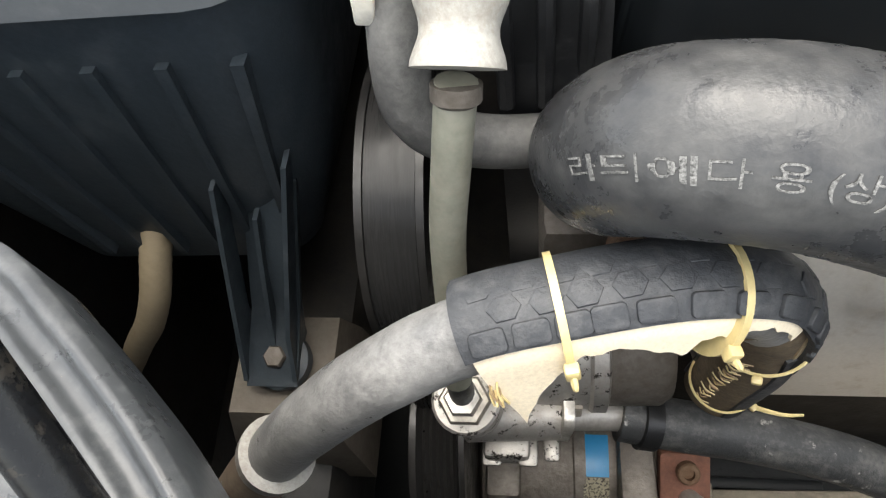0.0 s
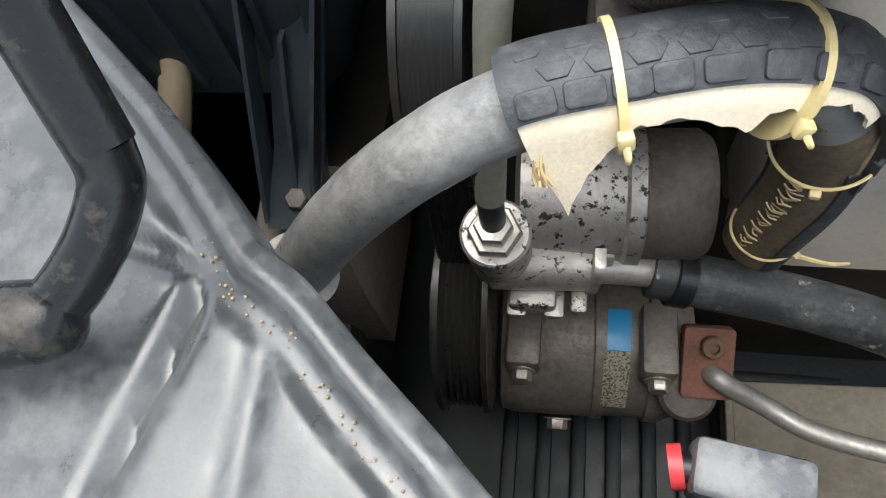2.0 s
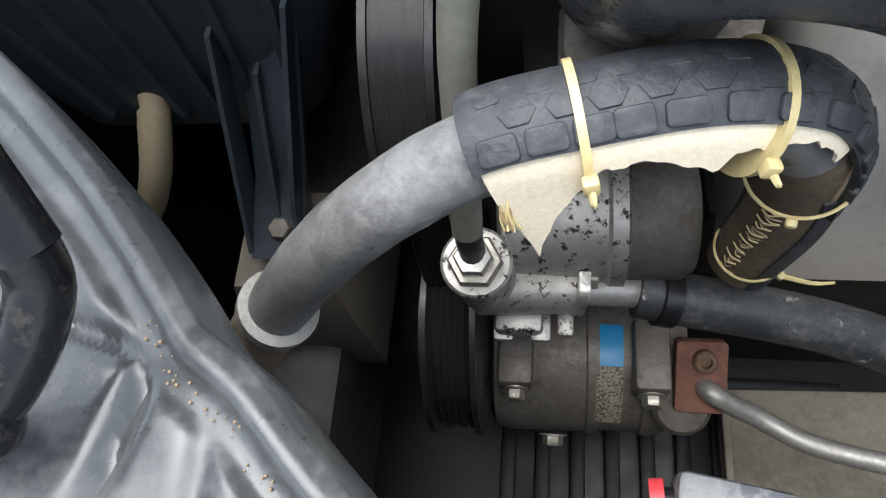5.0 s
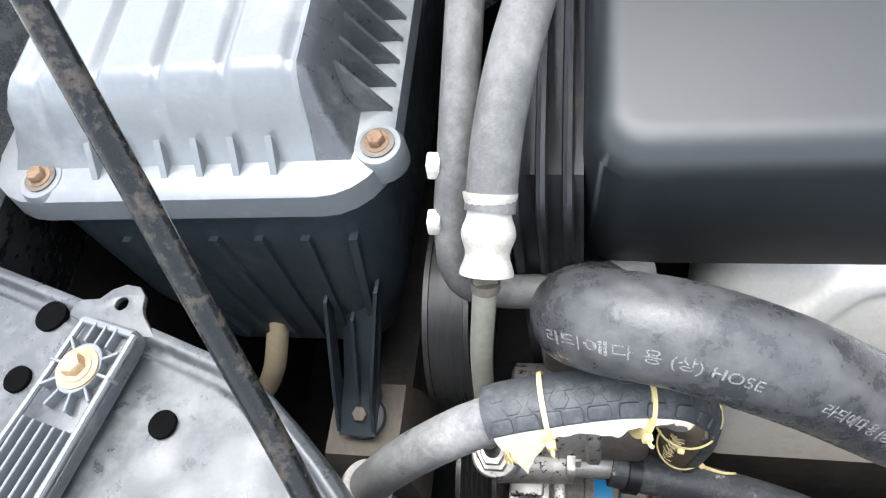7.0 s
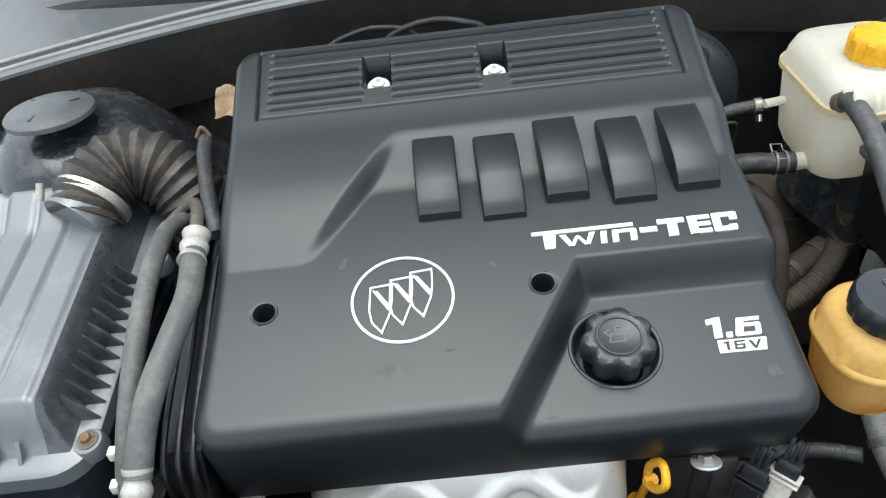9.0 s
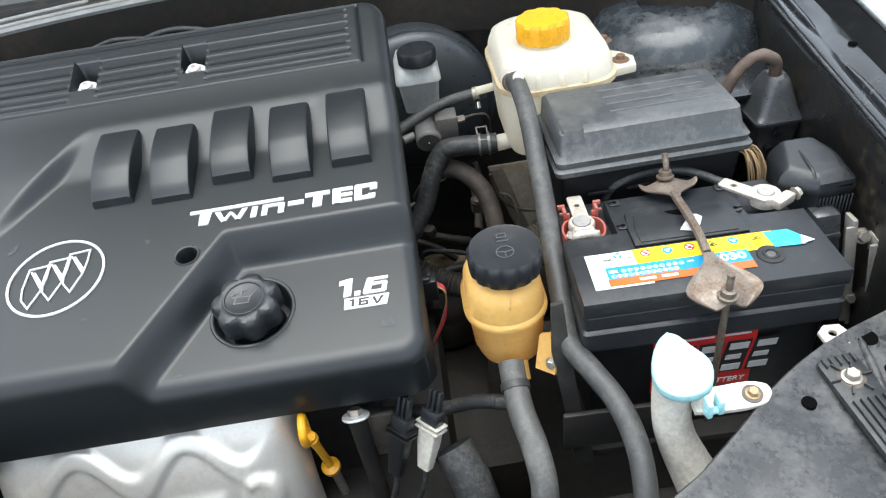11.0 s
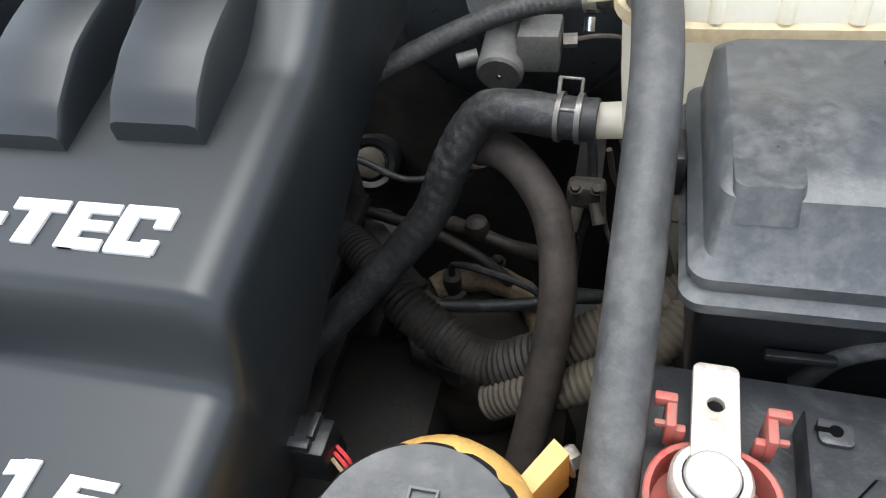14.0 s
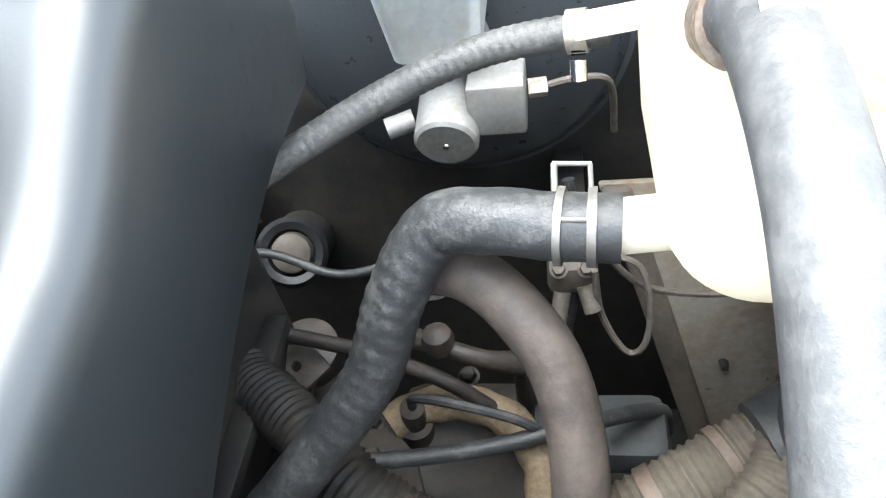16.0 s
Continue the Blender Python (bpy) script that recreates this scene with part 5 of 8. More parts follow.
LAY = lay((-0.036, -0.021, 0.099), (-0.005, 0.063, 0.612), 0.68)
sens = thing("sensor_connector", (0.02, 0.07, 0.56), "grey taped wiring connector with a red ring", "connector")
part("housing", rbox((0.025, 0.060, 0.612), (0.050, 0.026, 0.022), 0.004, 2, Matrix.Rotation(-0.15, 4, "Z")), mat("glossy taped loom", (0.10, 0.105, 0.115), 0.25, dirt=(0.3, 0.3, 0.3), amount=0.3, dscale=40), sens)
part("ring", lathe([(0.007, -0.003), (0.010, -0.003), (0.010, 0.003), (0.007, 0.003)], (-0.005, 0.063, 0.612), (1, 0.1, 0.2), 24), M_REDWIRE, sens, "red sealing ring")
part("plug", rod((-0.004, 0.063, 0.612), (0.006, 0.062, 0.612), 0.0068, 16), M_PLAST_CLEAN, sens)
LAY = lay((0, 0, -0.06))
M_SPLASH = mat("dark blue-black ribbed plastic", (0.006, 0.008, 0.010), 0.5, dirt=(0.018, 0.019, 0.020), amount=0.3, dscale=18, gscale=300, bump=0.25)
splash = thing("splash_shield", (0.0, 0.13, 0.39), "dark ribbed plastic splash shield below the compressor", "shield")
part("panel", rbox((0.0, 0.13, 0.40), (0.50, 0.40, 0.012), 0.004), M_SPLASH, splash)
for k in range(9):
    part("rib", rbox((-0.105 + 0.027 * k, 0.05, 0.411), (0.012, 0.22, 0.008), 0.003), M_SPLASH, splash)
part("step", rbox((0.0, 0.165, 0.412), (0.30, 0.010, 0.018), 0.003), M_SPLASH, splash)
tray = thing("undertray_panel", (0.150, 0.075, 0.44), "dusty beige undertray panel below the pipe", "shield")
M_TRAY = mat("dusty beige undertray", (0.24, 0.21, 0.165), 0.75, dirt=(0.12, 0.10, 0.08), amount=0.40, dscale=14)
turned = Matrix.Rotation(radians(-8), 4, "Y")
part("panel", rbox((0.150, 0.075, 0.455), (0.20, 0.16, 0.010), 0.004, 2, turned), M_TRAY, tray)
part("lip", rbox((0.052, 0.075, 0.461), (0.006, 0.16, 0.020), 0.002, 2, turned), M_TRAY, tray)
part("stain", lathe([(0.012, 0), (0.009, 0.0006), (0.001, 0.0008)], (0.115, 0.045, 0.4545), (-0.14, 0, 1), 20), M_BAY, tray, "dark oil drip")
LAY = Matrix()
# block colour lowered from beige to near black to carry the bay's shade
solo("engine_block", rbox((0.22, 0.36, 0.45), (0.44, 0.34, 0.30), 0.02), mat("dusty beige engine block darkened for shade", (0.016, 0.014, 0.012), 0.6, dirt=(0.06, 0.046, 0.032), amount=0.25, dscale=24, gscale=200, bump=0.4), "dusty beige engine block darkened for shade", "engine")
LAY = lay((-0.024, 0.0065, -0.034))
rail = thing("chassis_rail", (-0.19, 0.20, 0.50), "dark grimy chassis rail with a tan bracket foot", "rail")
part("rail", rbox((-0.195, 0.22, 0.53), (0.06, 0.60, 0.12), 0.015), M_BAY, rail)
part("bracket", loft([[(-0.206, 0.130, 0.660), (-0.154, 0.130, 0.660), (-0.154, 0.182, 0.662), (-0.206, 0.182, 0.662)], [(-0.212, 0.122, 0.63), (-0.150, 0.122, 0.63), (-0.150, 0.190, 0.63), (-0.212, 0.190, 0.63)], [(-0.215, 0.120, 0.56), (-0.148, 0.120, 0.56), (-0.148, 0.20, 0.56), (-0.215, 0.20, 0.56)]]), mat("tan dusty bracket", (0.12, 0.102, 0.082), 0.7, dirt=(0.09, 0.075, 0.06), amount=0.4, dscale=30), rail, "tan dusty bracket under the filter foot")
LAY = Matrix()
drain = thing("drain_hose", (-0.256, 0.16, 0.58), "tan dusty drain hose under the filter box", "hose")
part("hose", tube([(-0.254, 0.224, 0.700), (-0.258, 0.212, 0.690), (-0.2615, 0.199, 0.677), (-0.268, 0.187, 0.658), (-0.281, 0.181, 0.635), (-0.300, 0.180, 0.609), (-0.330, 0.18, 0.565)], 0.0078, 16, 10, lambda run, w: 1 + 0.02 * math.sin(run * 900)), mat("tan dusty drain hose", (0.30, 0.24, 0.155), 0.7, dirt=(0.25, 0.2, 0.14), amount=0.4, dscale=40), drain)
part("spigot", rod((-0.254, 0.240, 0.712), (-0.2545, 0.222, 0.698), 0.0090, 16), M_AIRBODY, drain)

# ---- front panel over the radiator and the bonnet stay ----
LAY = lay((0, 0, -0.008))
panel = thing("radiator_support", (-0.22, 0.05, 0.80), "satin grey-black radiator support panel with round holes", "front panel")
EDGE = [(-0.36, 0.168), (-0.288, 0.1455), (-0.260, 0.1365), (-0.221, 0.1235), (-0.191, 0.1125), (-0.174, 0.100), (-0.159, 0.0870), (-0.147, 0.0760), (-0.135, 0.0632), (-0.1255, 0.0520), (-0.1215, 0.0492), (-0.115, 0.0445), (-0.106, 0.0358), (-0.095, 0.0260), (-0.080, 0.013), (-0.052, -0.003), (0.0, -0.016), (0.06, -0.022)]
EDGE = [(p.x, p.y) for p in spline([(x, y, 0.0) for x, y in EDGE], 8)]


def edge_y(x):
    for (x0, y0), (x1, y1) in zip(EDGE, EDGE[1:]):
        if x0 <= x <= x1:
            return y0 + (y1 - y0) * (x - x0) / (x1 - x0)
    return EDGE[-1][1]




def near(x, y, x0, y0, x1, y1):
    """Distance of a point of the panel from a straight pressed line."""
    dx, dy = x1 - x0, y1 - y0
    k = min(1.0, max(0.0, ((x - x0) * dx + (y - y0) * dy) / (dx * dx + dy * dy)))
    return math.hypot(x - x0 - k * dx, y - y0 - k * dy)


def panel_drop(d):
    """Fall of the panel inward from its flat outer flange."""
    return 0.0006 - 0.0012 * (1 - sstep(0.0, 0.0035, d)) - 0.0040 * sstep(0.0046, 0.0075, d) + 0.0016 * sstep(0.0098, 0.0135, d)


loops = []
inward = [(0.0, -0.022), (0.0, -0.001)] + [(0.0006 + 0.0009 * k, 0.0) for k in range(70)] + [(0.066 + 0.004 * k, 0.0006 + 0.0001 * k) for k in range(14)] + [(0.14, 0.0), (0.17, -0.004), (0.20, -0.03)]
for i in range(381):
    x = -0.36 + 0.42 * i / 380
    y = edge_y(x)
    row = []
    for d, h in inward:
        hump = 0.002 * math.exp(-((x + 0.155) / 0.030) ** 2) * sstep(0.012, 0.05, d)
        X, Y = x - d * 0.35, y - d * 0.94
        field = sstep(0.010, 0.014, d)
        pressed = 0.0030 * math.exp(-(min(near(X, Y, -0.132, 0.047, -0.148, 0.051), near(X, Y, -0.132, 0.047, -0.140, 0.012)) / 0.0021) ** 2) * field
        trough = 0.0016 * math.exp(-(near(X, Y, -0.121, 0.036, -0.121, 0.005) / 0.0022) ** 2) * field
        wavy = 0.0009 * noise.noise(Vector((X * 55, Y * 55, 3.1))) * sstep(0.010, 0.020, d)
        row.append((X, Y, 0.850 + h + (panel_drop(d) if d > 0 else 0.0) - hump - pressed - trough + wavy))
    loops.append(row)
bm = loft(loops, False)
part("sheet", bm, M_SUPPORT, panel, smooth=50)
random.seed(21)
grit = bmesh.new()
for k in range(60):
    x = random.uniform(-0.132, -0.090)
    d = 0.0087 + random.gauss(0, 0.0008)
    r = random.uniform(0.00010, 0.00032)
    bmesh.ops.create_icosphere(grit, subdivisions=1, radius=r, matrix=Matrix.Translation((x - d * 0.35, edge_y(x) - d * 0.94, 0.8470)))
part("grit", grit, M_FELT, panel, "brown grit lying in the groove")
for x, y, r in ((-0.293, 0.134, 0.0076), (-0.296, 0.103, 0.0062), (-0.219, 0.087, 0.0060)):
    part("hole_plug", lathe([(r * 1.0, -0.004), (r * 1.0, 0.0), (r * 0.96, 0.0003), (r * 0.5, 0.0003)], (x, y, 0.8497), (0, 0, 1), 28), M_DARK, panel, "dark round hole")
part("tab", sheet([(-0.024, 0.003), (-0.012, 0.004), (-0.007, 0.009), (-0.001, 0.0115), (0.006, 0.0105), (0.010, 0.006), (0.011, 0.0), (0.013, -0.004), (0.022, -0.014), (-0.005, -0.012), (-0.024, -0.004)], [ring2(0.0, 0.002, 0.0038)], 0.0022, 0.0005, Matrix.Translation((-0.258, 0.1385, 0.8492))), M_SUPPORT, panel)
LAY = lay((-0.020, 0.008, -0.008))
ins = thing("rubber_mount_bracket", (-0.23, 0.09, 0.852), "ribbed black plastic mount bracket with a yellow bolt", "bracket")
bmx = Matrix.Translation((-0.236, 0.092, 0.8555)) @ Matrix.Rotation(radians(-14), 4, "Z") @ Matrix.Diagonal((0.84, 1, 1, 1))
part("plate", sheet([(-0.0165, 0.020), (-0.015, 0.0245), (-0.011, 0.0265), (0.011, 0.0265), (0.015, 0.0245), (0.0165, 0.020), (0.020, -0.06), (0.017, -0.072), (0.010, -0.078), (-0.010, -0.078), (-0.017, -0.072), (-0.020, -0.06)], (), 0.005, 0.001, bmx), M_BOX, ins)
for k in range(-2, 3):
    part("rib", rbox((0.0065 * k, -0.046, 0.0052), (0.0016, 0.052, 0.007), 0.0004, 1), M_GREY, ins).data.transform(LAY @ bmx @ LAY.inverted())
for k in (-1, 0, 1):
    part("rib", rbox((0.0068 * k, 0.0195, 0.0052), (0.0014, 0.009, 0.007), 0.0003, 1), M_GREY, ins).data.transform(LAY @ bmx @ LAY.inverted())
part("boss", lathe([(0.0112, 0.002), (0.0112, 0.0085), (0.0104, 0.0090), (0.002, 0.0090)], (0, 0.004, 0), (0, 0, 1), 32), M_GREY, ins).data.transform(LAY @ bmx @ LAY.inverted())
for a in (-35, 0, 35, 145, 180, 215, 250, 290):
    part("rib", rbox((0.0145 * math.cos(radians(a)), 0.004 + 0.0145 * math.sin(radians(a)), 0.0052), (0.009, 0.0014, 0.007), 0.0003, 1, Matrix.Rotation(radians(a), 4, "Z")), M_GREY, ins).data.transform(LAY @ bmx @ LAY.inverted())
for x0, y0, x1, y1 in ((-0.016, 0.024, 0.016, 0.024), (-0.0165, 0.024, -0.0195, -0.069), (0.0165, 0.024, 0.0195, -0.069)):
    part("rim", rod((x0, y0, 0.0066), (x1, y1, 0.0066), 0.0017, 8), M_GREY, ins).data.transform(LAY @ bmx @ LAY.inverted())
hexbolt((-0.235, 0.0955, 0.8645), (0, 0, 1), 0.0098, ins, M_BRASS, M_BRASS)
LAY = Matrix()
stay = thing("bonnet_stay", (-0.145, 0.073, 0.845), "dirty black steel bonnet stay rod standing upright", "stay")
M_STAYBLACK = mat("chipped black paint", (0.007, 0.0075, 0.0085), 0.24, dirt=(0.15, 0.125, 0.095), amount=0.26, dscale=34, gscale=500, bump=0.1, spec=0.28, spots=(0.20, 0.15, 0.10), sscale=240, saw=0.70)
part("rod", tube(STAY, 0.0044, 14, 6), M_STAYBLACK, stay)
part("pivot", tube([(-0.1372, 0.0532, 0.8648), (-0.1372, 0.0500, 0.8600), (-0.1395, 0.0445, 0.8560), (-0.1430, 0.0390, 0.8530), (-0.1470, 0.0335, 0.8512)], 0.0042, 14), M_STAYBLACK, stay)
part("bush", tube([(-0.1720, 0.0290, 0.8490), (-0.1560, 0.0320, 0.8505), (-0.1470, 0.0333, 0.8512), (-0.1432, 0.0338, 0.8513), (-0.1415, 0.0340, 0.8513)], [0.0058, 0.0062, 0.0058, 0.0044, 0.0016], 24), M_STAYBLACK, stay, "shiny black pivot bush")


# ---- battery ----
LAY = lay((0.0034, -0.0090, 0.0005), (0.671, 0.247, 0.837), 0.975, (0, 0, -2.0))
bat = thing("battery", (0.676, 0.29, 0.665), "black car battery with red front and coloured top labels", "battery")
BX0, BX1, BY0, BY1 = 0.563, 0.789, 0.205, 0.372
part("case", rloft([(BX0 + 0.010, BY0 + 0.010, BX1 - 0.010, BY1 - 0.006, 0.005, 0.668), (BX0 + 0.007, BY0 + 0.008, BX1 - 0.007, BY1 - 0.004, 0.005, 0.800)]), M_PLAST_CLEAN, bat, "glossy black battery case")
part("lid_rim", rloft([(BX0 + 0.004, BY0 + 0.004, BX1 - 0.004, BY1 - 0.002, 0.005, 0.798), (BX0 - 0.001, BY0 - 0.002, BX1 + 0.001, BY1, 0.005, 0.802), (BX0 - 0.001, BY0 - 0.002, BX1 + 0.001, BY1, 0.005, 0.822), (BX0 + 0.003, BY0 + 0.003, BX1 - 0.003, BY1 - 0.003, 0.005, 0.826)]), M_PLAST, bat)
part("lid", rloft([(BX0 + 0.001, BY0 + 0.001, BX1 - 0.001, BY1 - 0.002, 0.004, 0.826), (BX0 + 0.001, BY0 + 0.001, BX1 - 0.001, BY1 - 0.002, 0.004, 0.839), (BX0 + 0.002, BY0 + 0.003, BX1 - 0.002, BY1 - 0.003, 0.004, 0.841)]), M_PLAST, bat)
tshape = [(BX0 + 0.002, BY0 + 0.002), (BX1 - 0.002, BY0 + 0.002), (BX1 - 0.002, 0.293), (0.7360, 0.295), (0.7360, 0.3475), (0.6165, 0.3475), (0.6165, 0.294), (BX0 + 0.002, 0.294)]
part("lid_top", sheet(tshape, (), 0.014, 0.0016, Matrix.Translation((0, 0, 0.8485))), M_PLAST, bat)
part("cover_gap", sheet([(0.6245, 0.2705), (0.7290, 0.2705), (0.7290, 0.2962), (0.7248, 0.3188), (0.7178, 0.3276), (0.6332, 0.3276), (0.6278, 0.3208), (0.6245, 0.2962)], (), 0.0004, 0, Matrix.Translation((0, 0, 0.8574))), M_DARK, bat, "dark gap round the handle cover")
cover_in = part("handle_cover", sheet([(0.6258, 0.2720), (0.7275, 0.2720), (0.7275, 0.2960), (0.7235, 0.3180), (0.7170, 0.3262), (0.6340, 0.3262), (0.6290, 0.3200), (0.6258, 0.2960)], (), 0.0010, 0.0008, Matrix.Translation((0, 0, 0.8582))), M_PLAST, bat, "dusty black flush handle cover")
part("raised_field", sheet([(0.6315, 0.2745), (0.7190, 0.2745), (0.7195, 0.2950), (0.7150, 0.3125), (0.6355, 0.3125), (0.6315, 0.2960)], (), 0.0008, 0.0006, Matrix.Translation((0, 0, 0.8597))), M_PLAST, cover_in)
part("handle_notch", sheet([(0.6640, 0.3132), (0.6800, 0.3132), (0.6800, 0.3050), (0.6770, 0.3046), (0.6700, 0.3075)], (), 0.0004, 0, Matrix.Translation((0, 0, 0.8612))), M_DARK, cover_in, "dark finger notch")
for x, y, s in ((0.6235, 0.3415, -1), (0.6225, 0.3035, -1), (0.7285, 0.3425, 1), (0.7295, 0.3065, 1)):
    latch = part("latch", sheet(rrect(x - 0.0050, y - 0.0045, x + 0.0050, y + 0.0045, 0.002), (), 0.0010, 0.0004, Matrix.Translation((0, 0, 0.8579))), M_PLAST, bat)
    part("keyhole", join(lathe([(0.0021, 0), (0.0021, 0.0003)], (x, y, 0.8588), (0, 0, 1), 16), rbox((x + s * 0.0035, y, 0.8589), (0.006, 0.0018, 0.0003), 0.0001, 1)), M_DARK, latch)
ztop = 0.8573


def flat(name, x0, y0, x1, y1, mt, z, label="", k=0.0):
    return part(name, sheet([(x0, y0), (x1, y0 + k), (x1, y1 + k), (x0, y1)], (), 0.0003, 0, Matrix.Translation((0, 0, z))), mt, bat, label)


flat("label_white", 0.5775, 0.2215, 0.628, 0.2680, M_WHITE, ztop, "white label field")
flat("label_yellow", 0.6205, 0.245, 0.7465, 0.2680, M_YEL, ztop + 0.0003, "yellow warning label")
flat("label_blue", 0.5915, 0.2325, 0.7165, 0.2475, M_BLUE, ztop + 0.0006, "blue date label")
flat("label_orange", 0.5905, 0.2235, 0.7165, 0.2325, M_ORANGE, ztop + 0.0004, "orange red label band")
part("label_cyan", sheet([(0.7405, 0.2450), (0.7665, 0.2435), (0.7715, 0.2485), (0.7680, 0.2555), (0.7600, 0.2665), (0.7385, 0.2665)], (), 0.0003, 0, Matrix.Translation((0, 0, ztop + 0.0008))), M_CYAN, bat, "blue sticker with a curled white corner")
part("label_corner", sheet([(0.7630, 0.2440), (0.7760, 0.2470), (0.7675, 0.2560)], (), 0.0003, 0, Matrix.Translation((0, 0, ztop + 0.0013))), M_WHITE, bat)
tag = part("label_tag", sheet([(0.669, 0.2820), (0.684, 0.2770), (0.6945, 0.2970), (0.6905, 0.3015), (0.6840, 0.3020)], (), 0.0004, 0, Matrix.Translation((0, 0, 0.8616))), M_WHITE, bat, "white paper tag with a punched hole")
part("tag_hole", lathe([(0.0012, 0), (0.0012, 0.0002)], (0.6872, 0.2985, 0.8619), (0, 0, 1), 14), M_DARK, tag)
part("tag_line", strokes([[(0.6785, 0.2835), (0.6845, 0.2935)], [(0.6815, 0.2815), (0.6860, 0.2890)]], 0.0006, lambda u, v, l: Vector((u, v, 0.8619 + l)), 0.0002), M_FAINT, tag, "unreadable pencil line")
on_top = lambda u, v, l: Vector((u, v, ztop + 0.0009 + l))
# warning signs, each with its unreadable print below
for i, kind in enumerate(("ban", "blue", "ban", "hazard", "blue", "hazard")):
    x, y = 0.6310 + 0.0197 * i, 0.2605 + 0.0002 * i
    if kind == "hazard":
        s = part("warning_sign", sheet([(x - 0.0040, y - 0.0032), (x + 0.0040, y - 0.0032), (x, y + 0.0038)], (), 0.0002, 0, Matrix.Translation((0, 0, ztop + 0.0006))), M_YEL, bat)
        part("sign_border", strokes([[(x - 0.0040, y - 0.0032), (x + 0.0040, y - 0.0032), (x, y + 0.0038), (x - 0.0040, y - 0.0032)]], 0.0005, on_top, 0.0002), M_PLAST_CLEAN, s)
        part("sign_mark", strokes([[(x - 0.0018, y - 0.0018), (x + 0.0018, y - 0.0018)], [(x - 0.0010, y - 0.0010), (x + 0.0012, y - 0.0004)]], 0.0008, on_top, 0.0001), M_PLAST_CLEAN, s)
    else:
        s = part("warning_sign", lathe([(0.0044, 0), (0.0044, 0.0003)], (x, y, ztop + 0.0005), (0, 0, 1), 28), M_WHITE if kind == "ban" else M_BLUE, bat)
        if kind == "ban":
            part("sign_mark", strokes([[(x - 0.0020, y - 0.0012), (x + 0.0006, y - 0.0012), (x + 0.0018, y + 0.0006)], [(x - 0.0006, y + 0.0016), (x + 0.0010, y - 0.0020)]], 0.0010, on_top, 0.0001), M_PLAST_CLEAN, s)
            part("sign_border", strokes([[(x + 0.0041 * math.cos(k * 0.2618), y + 0.0041 * math.sin(k * 0.2618)) for k in range(24)] + [(x + 0.0041, y)], [(x - 0.0028, y + 0.0028), (x + 0.0028, y - 0.0028)]], 0.0009, on_top, 0.0003), M_RED, s)
        else:
            part("sign_mark", strokes([[(x - 0.0026, y + 0.0006), (x + 0.0026, y + 0.0006)], [(x - 0.0012, y - 0.0018), (x + 0.0012, y - 0.0018)]], 0.0017, on_top, 0.0001), M_WHITE, s)
    for k in range(3):
        w = (0.0085, 0.0070, 0.0090)[(k + i) % 3]
        part("print_line", strokes([[(x - w / 2, y - 0.0066 - 0.0020 * k), (x + w / 2, y - 0.0066 - 0.0020 * k)]], 0.0007, on_top, 0.0001), M_OCHRE, bat)
# recycling mark and small print on the white field
for k in range(3):
    a0 = radians(90 + 120 * k)
    part("recycling_arrow", strokes([[(0.6062 + 0.0030 * math.cos(a0 + s), 0.2620 + 0.0030 * math.sin(a0 + s)) for s in (-0.75, -0.4, 0.0, 0.4, 0.6)]], 0.0017, on_top, 0.0002), M_TEAL, bat, "teal arrow of the recycling mark")
for x0, x1, y in ((0.5925, 0.6000, 0.2585), (0.5925, 0.6018, 0.2572), (0.6140, 0.6190, 0.2575), (0.6095, 0.6125, 0.2535), (0.6145, 0.6190, 0.2535)):
    part("print_line", strokes([[(x0, y), (x1, y)]], 0.0008, on_top, 0.0001), M_FAINT, bat)
part("field_rule", strokes([[(0.5915, 0.2655), (0.5915, 0.2475)]], 0.0003, on_top, 0.0001), M_FAINT, bat)
# date rings with their numbers
for r in range(2):
    for i in range(12 if r else 10):
        x, y = (0.5965 + 0.00495 * i, 0.2352) if r else (0.6062 + 0.00565 * i, 0.2412)
        ring = part("date_ring", strokes([[(x + 0.0019 * math.cos(k * 0.3927), y + 0.0019 * math.sin(k * 0.3927)) for k in range(16)] + [(x + 0.0019, y)]], 0.0005, on_top, 0.0002), M_WHITE, bat)
        txt = str(i + 1 if r else i)
        part("ring_number", words(txt, 0.0020, Matrix.Translation((x - 0.0006 * len(txt), y - 0.0010, ztop + 0.0010)), 0.0001, width=(0.0005 if txt == "1" else 0.0012 * len(txt)), bold=0.0001), M_WHITE, ring)
for y in (0.2426, 0.2404):
    part("print_line", strokes([[(0.5935, y), (0.6012, y)]], 0.0014, on_top, 0.0001), M_WHITE, bat)
part("print_line", strokes([[(0.6625, 0.2420), (0.6680, 0.2420)]], 0.0014, on_top, 0.0001), M_WHITE, bat)
part("label_number", words("56030", 0.0085, Matrix.Translation((0.6760, 0.2365, ztop + 0.0009)), 0.0001, width=0.037, bold=0.0004), M_WHITE, bat, "white figures 56030")
part("label_mark", strokes([[(0.617, 0.2280), (0.631, 0.2280)], [(0.636, 0.2280), (0.650, 0.2280)]], 0.0030, lambda u, v, l: Vector((u, v, ztop + 0.0006 + l)), 0.0002), M_WHITE, bat)
part("charge_eye", lathe([(0.0118, 0), (0.0118, 0.0006), (0.0110, 0.0008), (0.0072, 0.0008), (0.0066, 0.0014), (0.0052, 0.0014), (0.0048, 0.0006), (0.0042, 0.0006)], (0.7335, 0.237, ztop), (0, 0, 1), 32), M_PLAST_CLEAN, bat)
